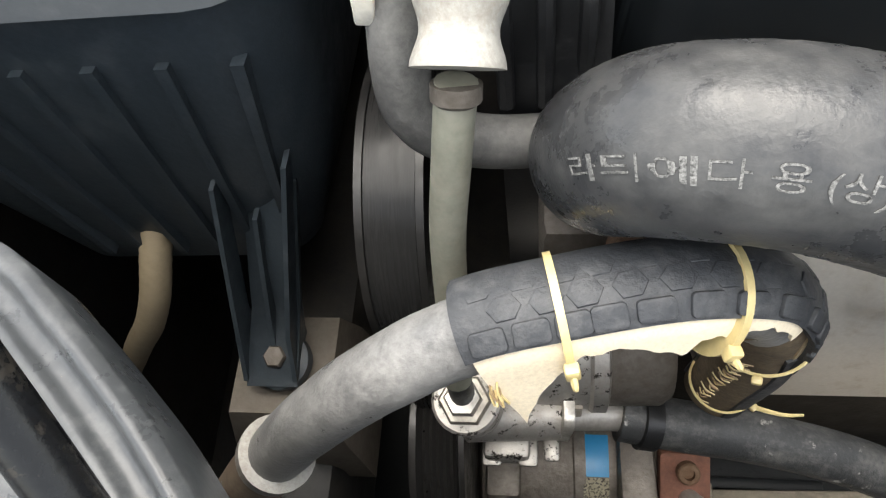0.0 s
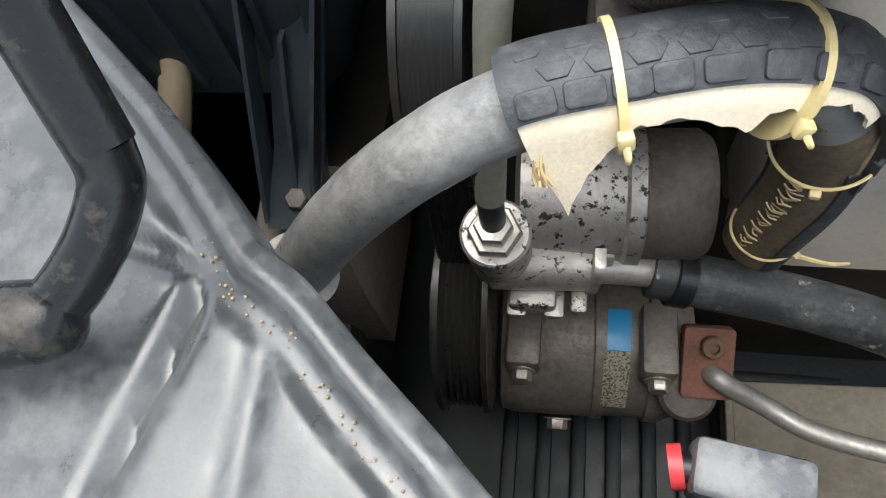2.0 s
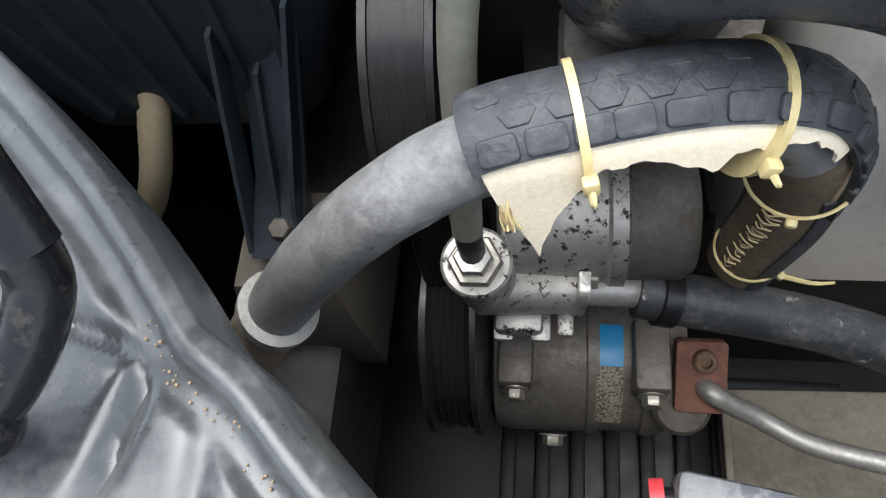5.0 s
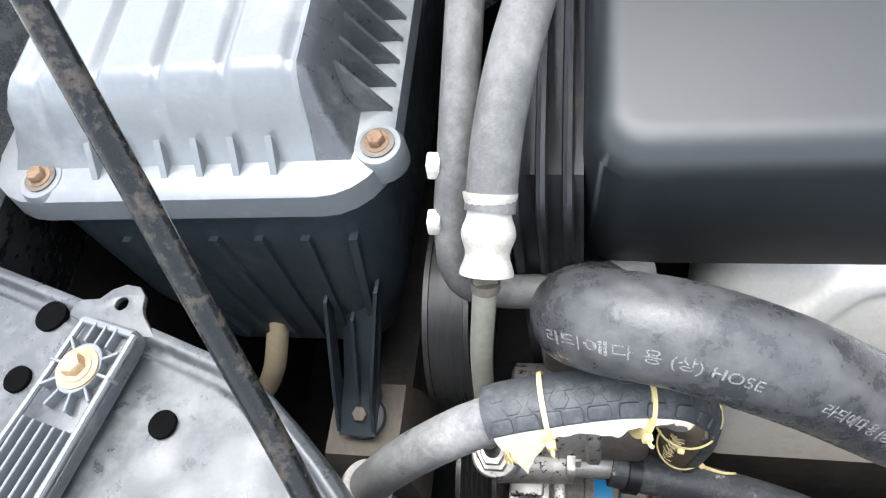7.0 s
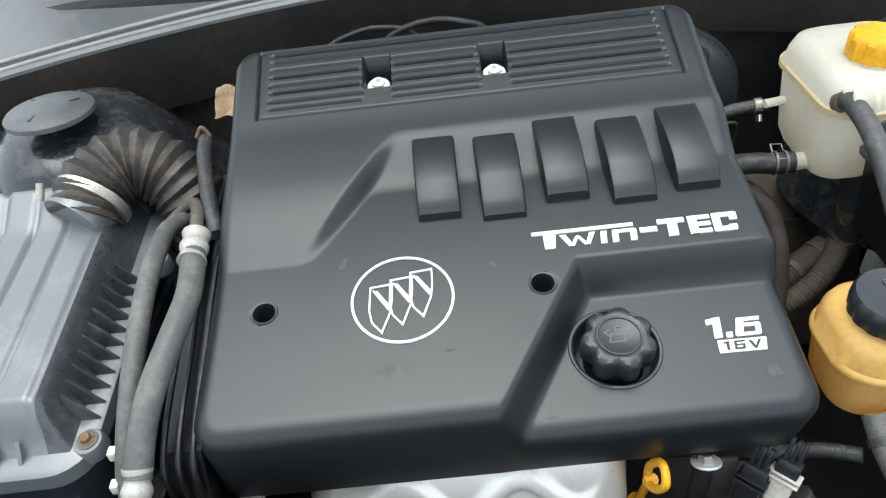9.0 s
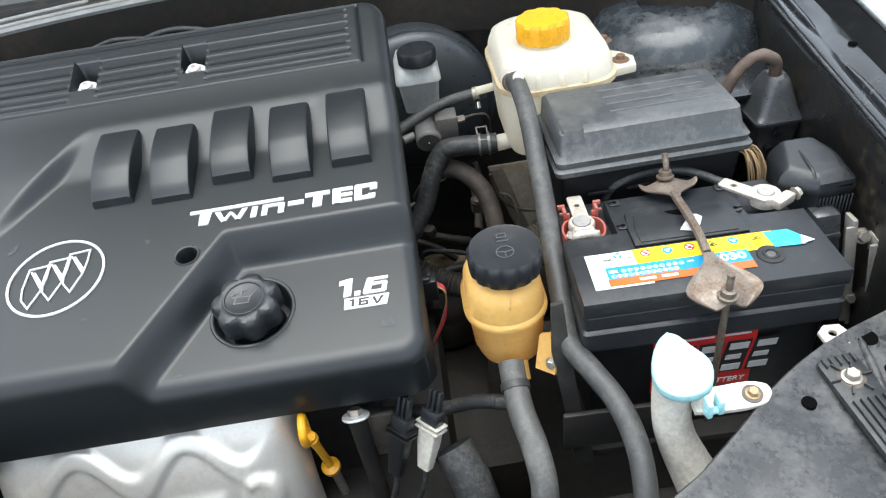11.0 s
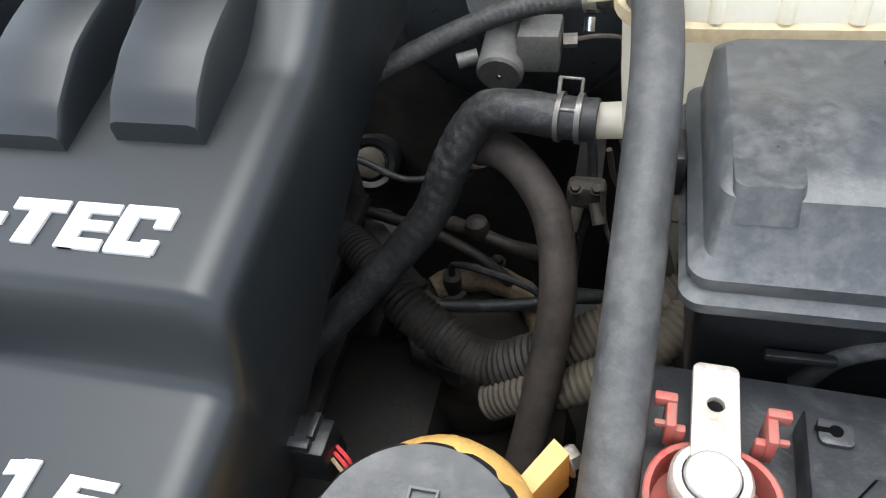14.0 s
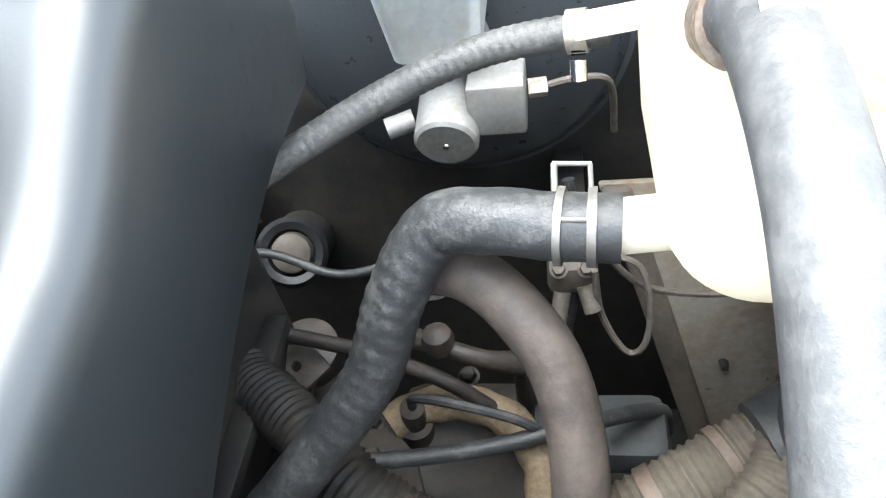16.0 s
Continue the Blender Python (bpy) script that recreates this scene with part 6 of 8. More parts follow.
part("charge_window", lathe([(0.0040, 0), (0.0026, 0.0006), (0.0005, 0.0008)], (0.7335, 0.237, ztop + 0.0006), (0, 0, 1), 24), M_RUBBER_GREY, bat)
# front label
fy = BY0 + 0.0075
front = lambda u, v, l=0.0: Vector((u, fy - 0.0004 - l, v))
red = part("front_label", loft([[front(u, v, l) for u, v in ((0.628, 0.722), (0.722, 0.722), (0.722, 0.7975), (0.628, 0.7975))] for l in (0.0, 0.0006)]), M_RED, bat, "red front label")
for w, h, u, v in ((0.030, 0.0024, 0.653, 0.7895), (0.028, 0.0024, 0.688, 0.7895)):
    part("label_line", loft([[front(a, b, l) for a, b in ((u, v), (u + w, v), (u + w, v + h), (u, v + h))] for l in (0.0008, 0.0012)]), M_WHITE, red, "unreadable small print line")
# the maker's name as plain slanted bars
for k in range(4):
    u = 0.640 + 0.0255 * k
    mark = part("brand_bar", loft([[front(a, b, l) for a, b in ((u - 0.001, 0.741), (u + 0.0215, 0.741), (u + 0.0275, 0.782), (u + 0.005, 0.782))] for l in (0.0008, 0.0012)]), M_PLAST_CLEAN, red, "black slanted bar of the maker's mark")
    for v0, v1, w in ((0.7435, 0.7515, 0.0185), (0.7580, 0.7640, 0.0150), (0.7710, 0.7790, 0.0185)):
        lean = (v0 - 0.741) * 0.19
        part("brand_stripe", loft([[front(a, b, l) for a, b in ((u + lean + 0.001, v0), (u + lean + w, v0), (u + lean + w + 0.001, v1), (u + lean + 0.002, v1))] for l in (0.0013, 0.0018)]), M_SILVERPRINT, mark, "silver stripe of the maker's mark")
part("label_word", words("CALCIUM BATTERY", 0.0062, Matrix.Translation((0.636, fy - 0.0013, 0.7265)) @ Matrix.Rotation(radians(90), 4, "X"), 0.0002, 0.15, width=0.082), M_WHITE, red, "white words CALCIUM BATTERY")

# terminals
pos_t = thing("battery_terminal", (0.583, 0.315, 0.842), "positive battery clamp of tinned brass with red plastic cover", "battery clamp", "battery clamps")
shell = []
for h, k in ((0.8415, 0.96), (0.8480, 1.0), (0.8545, 1.0), (0.8550, 0.97), (0.8545, 0.90), (0.8480, 0.90), (0.8420, 0.86)):
    shell.append([(0.5872 + 0.0212 * k * math.cos(radians(a)), 0.3125 + 0.0205 * k * math.sin(radians(a)), h + 0.0015 * math.sin(radians(3 * a))) for a in range(0, 360, 10)])
part("cover_base", loft(shell), M_REDPL, pos_t, "broken translucent red terminal cover")
for x in (0.5730, 0.6040):
    s = 1 if x > 0.59 else -1
    part("cover_tab", join(rbox((x, 0.3370, 0.8560), (0.0035, 0.012, 0.014), 0.0010), rbox((x + s * 0.0020, 0.3415, 0.8618), (0.0075, 0.0035, 0.0050), 0.0008), rbox((x - s * 0.0030, 0.3330, 0.8545), (0.0040, 0.0030, 0.0100), 0.0008), rbox((x + s * 0.0022, 0.3335, 0.8595), (0.0060, 0.0020, 0.0025), 0.0005)), M_REDPL, pos_t, "red plastic hinge tab")
tongue = sheet(rrect(0.5800, 0.3220, 0.5940, 0.3590, 0.0022), [ring2(0.5870, 0.3435, 0.0034)], 0.0022, 0.0006, Matrix.Translation((0, 0, 0.8588)))
saddle = tube([(0.5760, 0.3000, 0.8500), (0.5775, 0.2995, 0.8570), (0.5860, 0.2985, 0.8592), (0.5945, 0.2995, 0.8570), (0.5960, 0.3000, 0.8500)], 0.0042, 12)
part("clamp", join(lathe([(0.0120, 0), (0.0128, 0.004), (0.0128, 0.0100), (0.0116, 0.0118), (0.0092, 0.0118), (0.0090, 0.004)], (0.5862, 0.3175, 0.8480), (0, 0, 1), 36), tongue, saddle, rbox((0.5800, 0.3035, 0.8555), (0.0075, 0.0130, 0.0080), 0.0015), rbox((0.5920, 0.3035, 0.8555), (0.0075, 0.0130, 0.0080), 0.0015)), M_LEAD, pos_t)
part("post", lathe([(0.0088, 0), (0.0086, 0.0146), (0.0080, 0.0152)], (0.5862, 0.3175, 0.846), (0, 0, 1), 28), mat("grey lead post", (0.36, 0.35, 0.34), 0.5, metal=0.5, dirt=(0.5, 0.48, 0.45), amount=0.4, dscale=90), pos_t)
part("tie_bolt", rod((0.5690, 0.3030, 0.8555), (0.6000, 0.3030, 0.8555), 0.0022, 12), M_STEEL, pos_t)
hexbolt((0.5745, 0.303, 0.8555), (-1, 0, 0.1), 0.009, pos_t, M_STEEL)
neg_t = thing("battery_terminal", (0.765, 0.322, 0.842), "negative battery clamp of tinned brass with a slanted tongue", "battery clamp", "battery clamps")
part("clamp", join(lathe([(0.0145, 0), (0.0148, 0.006), (0.0135, 0.011), (0.0088, 0.0112)], (0.764, 0.321, 0.850), (0, 0, 1), 30), sheet(rrect(-0.0068, -0.024, 0.0068, 0.024, 0.002), [ring2(0.0, 0.0115, 0.0034)], 0.0026, 0.0006, Matrix.Translation((0.7475, 0.3300, 0.8595)) @ Matrix.Rotation(radians(40), 4, "Z")), rbox((0.776, 0.310, 0.857), (0.024, 0.011, 0.010), 0.002, 2, Matrix.Rotation(radians(30), 4, "Z"))), M_LEAD, neg_t)
part("post", lathe([(0.0085, 0), (0.0080, 0.016), (0.0074, 0.0168)], (0.764, 0.321, 0.846), (0, 0, 1), 26), M_PIPE, neg_t)
hexbolt((0.790, 0.316, 0.858), (1, 0.3, 0.2), 0.010, neg_t, M_LEAD)
solo("battery_cable", tube([(0.622, 0.380, 0.826), (0.631, 0.380, 0.848), (0.655, 0.381, 0.860), (0.690, 0.381, 0.861), (0.718, 0.376, 0.855), (0.738, 0.362, 0.850), (0.748, 0.350, 0.852)], 0.0045, 12), M_RUBBER, "black battery cable arching behind the battery", "cable")

# hold-down strap with hook bolts
strap = thing("battery_strap", (0.678, 0.285, 0.86), "brown rusty battery hold-down strap with threaded hook bolts", "strap")
part("bar", join(tube([(0.6775, 0.330, 0.8685), (0.678, 0.32, 0.8690), (0.679, 0.27, 0.8700), (0.678, 0.24, 0.8665)], 0.0042, 8), tube([(0.6775, 0.335, 0.8690), (0.679, 0.27, 0.8722), (0.678, 0.24, 0.868)], 0.0024, 8)), M_STRAP, strap)
def front_wing(u, v):
    half = 0.0050 + 0.0265 * sstep(0.0, 0.72, v) ** 1.2 if v < 0.72 else 0.0315 - 0.0165 * ((v - 0.72) / 0.28) ** 1.6
    y = 0.2380 - 0.056 * v
    return Vector((0.678 + u * half, y, 0.8690 - 0.0090 * v * v - 0.0060 * abs(u) ** 1.5 * v + 0.0030 * sstep(0.8, 1.0, abs(u)) * v + 0.0012 * math.cos(u * 5.0) * v))


bm, rows = hfield([-1 + i / 14 for i in range(29)], [i / 20 for i in range(21)], front_wing)
skirt(bm, border(rows), lambda co: Vector((co.x, co.y, co.z - 0.0018)))
part("front_plate", bm, M_STRAP, strap, "brown cupped front plate of the strap")


def wing(u, v):
    half = 0.0045 + 0.0240 * sstep(0.0, 0.9, v) ** 1.2
    back = 0.322 + (0.0275 + 0.005 * (1 - abs(u)) ** 2) * v
    curl = 0.0040 * sstep(0.72, 1.0, abs(u)) * sstep(0.6, 1.0, v)
    return Vector((0.678 + u * half, back, 0.8712 - 0.0050 * abs(u) ** 1.5 * v + curl + 0.0012 * math.cos(u * 5.0) * v))


bm, rows = hfield([-1 + i / 14 for i in range(29)], [i / 16 for i in range(17)], wing)
skirt(bm, border(rows), lambda co: Vector((co.x, co.y, co.z - 0.0018)))
part("rear_plate", bm, M_STRAP, strap, "brown cupped rear plate of the strap")
for x, y, z in ((0.677, 0.1890, 0.8618), (0.6765, 0.3520, 0.8725)):
    part("stud", tube([(x, y if y < 0.3 else 0.3775, 0.70), (x, y if y < 0.3 else 0.3765, 0.80), (x, y, z), (x, y if y < 0.3 else y + 0.006, z + 0.024)], 0.0030, 12, 30, lambda run, w: 1 + 0.05 * math.sin(run * 5200)), M_STRAP, strap)
    part("nut", lathe([(0.0085, 0), (0.0085, 0.002), (0.0062, 0.0024), (0.0062, 0.0075), (0.0055, 0.008)], (x, y, z), (0, 0.25 if y > 0.3 else 0, 1), 24), M_STRAP, strap)
solo("battery_tray", join(rbox((0.676, 0.29, 0.660), (0.25, 0.19, 0.012), 0.004), rbox((0.60, 0.190, 0.71), (0.12, 0.006, 0.05), 0.002)), M_BAY, "grimy steel battery tray", "tray")

LAY = lay((-0.0026, -0.0282, 0.0224), (0.681, 0.424, 0.882), 0.925)
# ---- fuse box ----
M_LID = mat("dusty grey-black lid plastic", (0.052, 0.056, 0.060), 0.36, dirt=(0.15, 0.15, 0.147), amount=0.34, dscale=24, gscale=500, spec=0.6, spots=(0.38, 0.38, 0.36), sscale=150, saw=0.715)
fuse = thing("fuse_box", (0.682, 0.43, 0.76), "dusty black plastic fuse box with a ribbed lid", "fuse box")
part("body", rloft([(0.590, 0.400, 0.775, 0.492, 0.006, 0.760), (0.583, 0.392, 0.781, 0.498, 0.006, 0.853)]), M_PLAST_CLEAN, fuse)
part("lid", rloft([(0.577, 0.384, 0.787, 0.504, 0.008, 0.852), (0.576, 0.383, 0.788, 0.505, 0.008, 0.858), (0.580, 0.387, 0.784, 0.501, 0.008, 0.861), (0.578, 0.386, 0.785, 0.502, 0.008, 0.864), (0.578, 0.386, 0.785, 0.502, 0.008, 0.868), (0.583, 0.391, 0.780, 0.498, 0.008, 0.872), (0.585, 0.400, 0.777, 0.496, 0.007, 0.894), (0.589, 0.408, 0.773, 0.492, 0.007, 0.898)]), M_LID, fuse, "dusty black ribbed lid")
for k in range(4):
    part("lid_rib", rod((0.645, 0.428 + 0.016 * k, 0.8978), (0.758, 0.428 + 0.016 * k, 0.8974), 0.0014, 8), M_LID, fuse)
part("lid_boss", rloft([(0.588, 0.396, 0.612, 0.428, 0.004, 0.886), (0.589, 0.401, 0.611, 0.428, 0.004, 0.8985)]), M_LID, fuse)
part("latch", join(rbox((0.571, 0.448, 0.868), (0.012, 0.020, 0.020), 0.002), rbox((0.566, 0.448, 0.868), (0.004, 0.014, 0.012), 0.001)), M_PLAST_CLEAN, fuse)
for x in (0.625, 0.668, 0.712):
    part("foot_ridge", rbox((x, 0.391, 0.822), (0.026, 0.004, 0.004), 0.001), M_PLAST_CLEAN, fuse)

LAY = lay((0.0033, -0.057, 0.034), (0.601, 0.585, 0.877), 0.849)
# ---- coolant expansion tank ----
tank = thing("expansion_tank", (0.61, 0.58, 0.79), "yellowed white plastic coolant tank with an orange cap", "coolant tank")
part("upper_shell", rloft([(0.540, 0.522, 0.690, 0.700, 0.040, 0.884), (0.542, 0.524, 0.688, 0.698, 0.040, 0.900), (0.547, 0.530, 0.682, 0.692, 0.038, 0.914), (0.556, 0.540, 0.671, 0.680, 0.034, 0.921), (0.575, 0.56, 0.65, 0.66, 0.03, 0.923), (0.602, 0.578, 0.606, 0.582, 0.001, 0.9235)], 8, False), M_TANK, tank)
part("seam", rloft([(0.540, 0.522, 0.690, 0.700, 0.040, 0.874), (0.5365, 0.5185, 0.6935, 0.7035, 0.040, 0.8755), (0.5365, 0.5185, 0.6935, 0.7035, 0.040, 0.8825), (0.540, 0.522, 0.690, 0.700, 0.040, 0.884)], 8, False), M_TANKSEAM, tank, "brown-stained moulded seam")
part("lower_shell", rloft([(0.604, 0.602, 0.606, 0.606, 0.0008, 0.7715), (0.566, 0.552, 0.64, 0.655, 0.022, 0.772), (0.552, 0.540, 0.655, 0.668, 0.030, 0.777), (0.546, 0.531, 0.675, 0.68, 0.034, 0.792), (0.543, 0.526, 0.685, 0.69, 0.038, 0.83), (0.541, 0.523, 0.689, 0.699, 0.040, 0.876)], 8, False), M_TANK, tank)
for x in (0.585, 0.615, 0.645):
    part("flute", tube([(x, 0.523, 0.884), (x, 0.526, 0.900), (x, 0.538, 0.916)], 0.004, 10), M_TANK, tank)
part("neck", lathe([(0.032, 0), (0.030, 0.006), (0.030, 0.012)], (0.604, 0.580, 0.918), (0, 0, 1), 36), M_TANK, tank)
cap = part("cap", lathe([(0.0325, 0), (0.0335, 0.003), (0.0335, 0.024), (0.0315, 0.0275), (0.012, 0.0285), (0.001, 0.0285)], (0.604, 0.580, 0.926), (0, 0, 1), 96, lambda w, r, h: 1 + (0.035 * math.copysign(1, math.sin(10 * w)) if r > 0.03 else 0)), M_YELLOWCAP, tank, "orange-yellow ribbed screw cap", 30)
part("ear", sheet([(0.0, -0.020), (0.030, -0.014), (0.034, 0.010), (0.022, 0.028), (0.0, 0.045)], [ring2(0.018, 0.0, 0.004)], 0.008, 0.002, Matrix.Translation((0.688, 0.570, 0.876))), M_TANK, tank)
hexbolt((0.704, 0.572, 0.8815), (0, 0, 1), 0.0125, tank, M_RUST, M_RUST)
hexbolt((0.700, 0.640, 0.8815), (0, 0, 1), 0.0125, tank, M_RUST, M_RUST)
part("outlet", rod((0.560, 0.572, 0.790), (0.526, 0.572, 0.787), 0.0115, 20), M_TANK, tank)
part("nipple", rod((0.548, 0.648, 0.837), (0.516, 0.645, 0.835), 0.006, 14), M_TANK, tank)
part("nipple", rod((0.562, 0.535, 0.900), (0.5585, 0.514, 0.909), 0.007, 14), M_TANK, tank)

LAY = Matrix()
# long overflow hose running forward past the battery
over = thing("overflow_hose", (0.56, 0.30, 0.75), "long dusty grey rubber hose running beside the battery", "hose")
part("hose", tube([(0.565, 0.496, 0.920), (0.567, 0.476, 0.929), (0.569, 0.435, 0.918), (0.568, 0.390, 0.895), (0.566, 0.340, 0.865), (0.563, 0.290, 0.835), (0.560, 0.245, 0.814), (0.558, 0.212, 0.804), (0.570, 0.182, 0.799), (0.583, 0.150, 0.792), (0.589, 0.115, 0.778), (0.586, 0.08, 0.755), (0.58, 0.05, 0.72)], 0.0098, 18), mat("dusty dark grey rubber hose", (0.050, 0.050, 0.050), 0.5, dirt=(0.14, 0.137, 0.13), amount=0.36, dscale=24, gscale=700, bump=0.3, spots=(0.24, 0.23, 0.21), sscale=130, saw=0.70), over)
clip_band([(0.565, 0.500, 0.917), (0.566, 0.490, 0.923), (0.567, 0.478, 0.928)], 0.0104, over, M_STRAP, 0.009)
part("clamp_screw", rod((0.560, 0.487, 0.9355), (0.571, 0.486, 0.936), 0.0024, 10), M_STEEL, over)

# hose from the tank outlet down behind the engine
cool = thing("tank_outlet_hose", (0.47, 0.55, 0.70), "scuffed black rubber coolant hose with a spring clamp", "hose")
part("hose", tube([(0.545, 0.513, 0.838), (0.523, 0.515, 0.838), (0.500, 0.519, 0.838), (0.480, 0.522, 0.832), (0.463, 0.513, 0.808), (0.447, 0.500, 0.772), (0.421, 0.484, 0.742), (0.392, 0.465, 0.715), (0.36, 0.44, 0.69)], 0.0118, 32, 18, lambda run, w: 1 + 0.026 * math.sin(run * 820 + 1.5 * math.sin(w)) * max(0.2, math.sin(run * 17 - 0.6)) + 0.010 * math.sin(5 * w + run * 310)), M_RUBBER, cool)
clip_band([(0.540, 0.513, 0.838), (0.525, 0.515, 0.838), (0.51, 0.517, 0.838)], 0.0124, cool, M_CLIP, 0.0026)
clip_band([(0.545, 0.513, 0.838), (0.5355, 0.514, 0.838), (0.52, 0.515, 0.838)], 0.0124, cool, M_CLIP, 0.003)
part("clamp_tab", join(rod((0.5235, 0.521, 0.848), (0.5235, 0.530, 0.853), 0.0012, 8), rod((0.5355, 0.520, 0.848), (0.5355, 0.530, 0.852), 0.0009, 8), rod((0.523, 0.530, 0.853), (0.536, 0.530, 0.852), 0.0009, 8), rod((0.5235, 0.508, 0.848), (0.5355, 0.507, 0.848), 0.0009, 8)), M_CLIP, cool, "bare steel clamp tab")
small = thing("return_hose", (0.45, 0.64, 0.80), "thin dusty braided return hose with a worm clamp", "hose")
part("hose", tube([(0.546, 0.596, 0.864), (0.520, 0.600, 0.861), (0.490, 0.600, 0.855), (0.455, 0.590, 0.846), (0.42, 0.572, 0.836), (0.385, 0.55, 0.826)], 0.0068, 24, 36, lambda run, w: 1 + 0.022 * math.sin(run * 1500 + w * 3) + 0.022 * math.sin(run * 1500 - w * 3)), mat("dusty braided hose", (0.050, 0.050, 0.049), 0.5, dirt=(0.16, 0.155, 0.145), amount=0.38, dscale=60, gscale=800, bump=0.4, spots=(0.34, 0.32, 0.29), sscale=210, saw=0.66), small)
clip_band([(0.545, 0.596, 0.864), (0.534, 0.598, 0.863), (0.520, 0.600, 0.861)], 0.0074, small, M_STEEL, 0.008)
for k in range(6):
    a = radians(-150 + 22 * k)
    part("band_slot", rbox((0.534, 0.598 + 0.0086 * math.cos(a), 0.863 + 0.0086 * math.sin(a)), (0.0055, 0.0006, 0.0009), 0, 1, None), M_DARK, small)
part("clamp_screw", rod((0.534, 0.590, 0.855), (0.534, 0.586, 0.848), 0.0034, 12), M_CHROME, small)
heater = thing("heater_hose", (0.50, 0.45, 0.60), "brown dusty heater hose arching below the tank", "hose")
part("hose", tube([(0.462, 0.540, 0.785), (0.470, 0.535, 0.797), (0.488, 0.525, 0.805), (0.506, 0.512, 0.800), (0.522, 0.495, 0.783), (0.529, 0.472, 0.755), (0.527, 0.449, 0.72), (0.519, 0.421, 0.672), (0.508, 0.396, 0.615), (0.50, 0.38, 0.55)], 0.0112, 20, 12, None, True, 0.015), M_RUBBER_BROWN, heater)
clip_band([(0.462, 0.540, 0.785), (0.471, 0.534, 0.798), (0.488, 0.525, 0.805)], 0.0118, heater, M_STEEL, 0.006)
part("stub", rod((0.462, 0.540, 0.787), (0.44, 0.60, 0.72), 0.0090, 16), M_ALLOY_DULL, heater)

LAY = lay((0.002, -0.006, 0.012))
# ---- brake servo and master cylinder ----
M_SERVO = mat("satin black drum paint", (0.042, 0.047, 0.052), 0.34, dirt=(0.055, 0.052, 0.048), amount=0.16, dscale=9, gscale=400, bump=0.05, spec=0.6)
servo = thing("brake_servo", (0.46, 0.77, 0.72), "black round brake servo drum", "brake servo")
part("drum", lathe([(0.02, -0.030), (0.060, -0.026), (0.098, -0.014), (0.108, -0.004), (0.110, 0.006), (0.108, 0.05)], (0.461, 0.752, 0.778), (0, 1, 0), 72), M_SERVO, servo)
part("rim", lathe([(0.108, -0.003), (0.1125, -0.002), (0.1135, 0.002), (0.1125, 0.006), (0.109, 0.007)], (0.461, 0.752, 0.778), (0, 1, 0), 72), M_SERVO, servo, "rolled drum rim")
part("flange", lathe([(0.020, 0), (0.042, 0.001), (0.042, 0.008), (0.036, 0.012)], (0.468, 0.735, 0.790), (0, 1, -0.1), 36), M_PAINT, servo)
for a in (30, 210):
    hexbolt((0.468 + 0.031 * math.cos(radians(a)), 0.732, 0.790 + 0.031 * math.sin(radians(a))), (0, -1, 0), 0.011, servo, M_RUST)
master = thing("brake_master_cylinder", (0.47, 0.68, 0.76), "grey cast brake master cylinder with a capped reservoir", "brake cylinder")
part("body", join(rod((0.468, 0.735, 0.790), (0.464, 0.645, 0.768), 0.0185, 28, 0.0175, 0.002), rbox((0.492, 0.668, 0.782), (0.030, 0.032, 0.030), 0.002), rod((0.445, 0.665, 0.772), (0.430, 0.66, 0.770), 0.006, 12)), mat("grey cast iron", (0.27, 0.265, 0.255), 0.5, metal=0.4, dirt=(0.20, 0.17, 0.14), amount=0.35, dscale=60), master)
part("end_stamp", lathe([(0.0022, 0), (0.0016, 0.0008)], (0.464, 0.6445, 0.7675), (0, -1, -0.25), 12), M_CHROME, master)
part("line_nut", rod((0.508, 0.672, 0.782), (0.518, 0.673, 0.782), 0.0052, 6), M_STEEL, master)
part("brake_line", tube([(0.516, 0.673, 0.782), (0.535, 0.680, 0.781), (0.552, 0.690, 0.770), (0.556, 0.70, 0.73)], 0.0022, 8), M_ALLOY_DULL, master)
res = part("reservoir", rloft([(0.440, 0.662, 0.486, 0.730, 0.008, 0.808), (0.436, 0.655, 0.490, 0.735, 0.008, 0.850), (0.433, 0.652, 0.493, 0.738, 0.008, 0.853), (0.433, 0.652, 0.493, 0.738, 0.008, 0.858), (0.438, 0.657, 0.488, 0.733, 0.008, 0.872), (0.442, 0.662, 0.484, 0.728, 0.008, 0.876)]), mat("grey translucent reservoir", (0.55, 0.57, 0.56), 0.45, dirt=(0.45, 0.40, 0.33), amount=0.3, dscale=20, sss=0.2), master, "grey-white brake fluid reservoir")
part("reservoir_cap", lathe([(0.023, 0), (0.0255, 0.002), (0.0255, 0.016), (0.0235, 0.019), (0.001, 0.020)], (0.466, 0.672, 0.875), (0, 0, 1), 60, lambda w, r, h: 1 + 0.012 * math.sin(30 * w)), M_PLAST, res, "black ribbed reservoir cap")

LAY = lay((0.007, 0.003, -0.014))
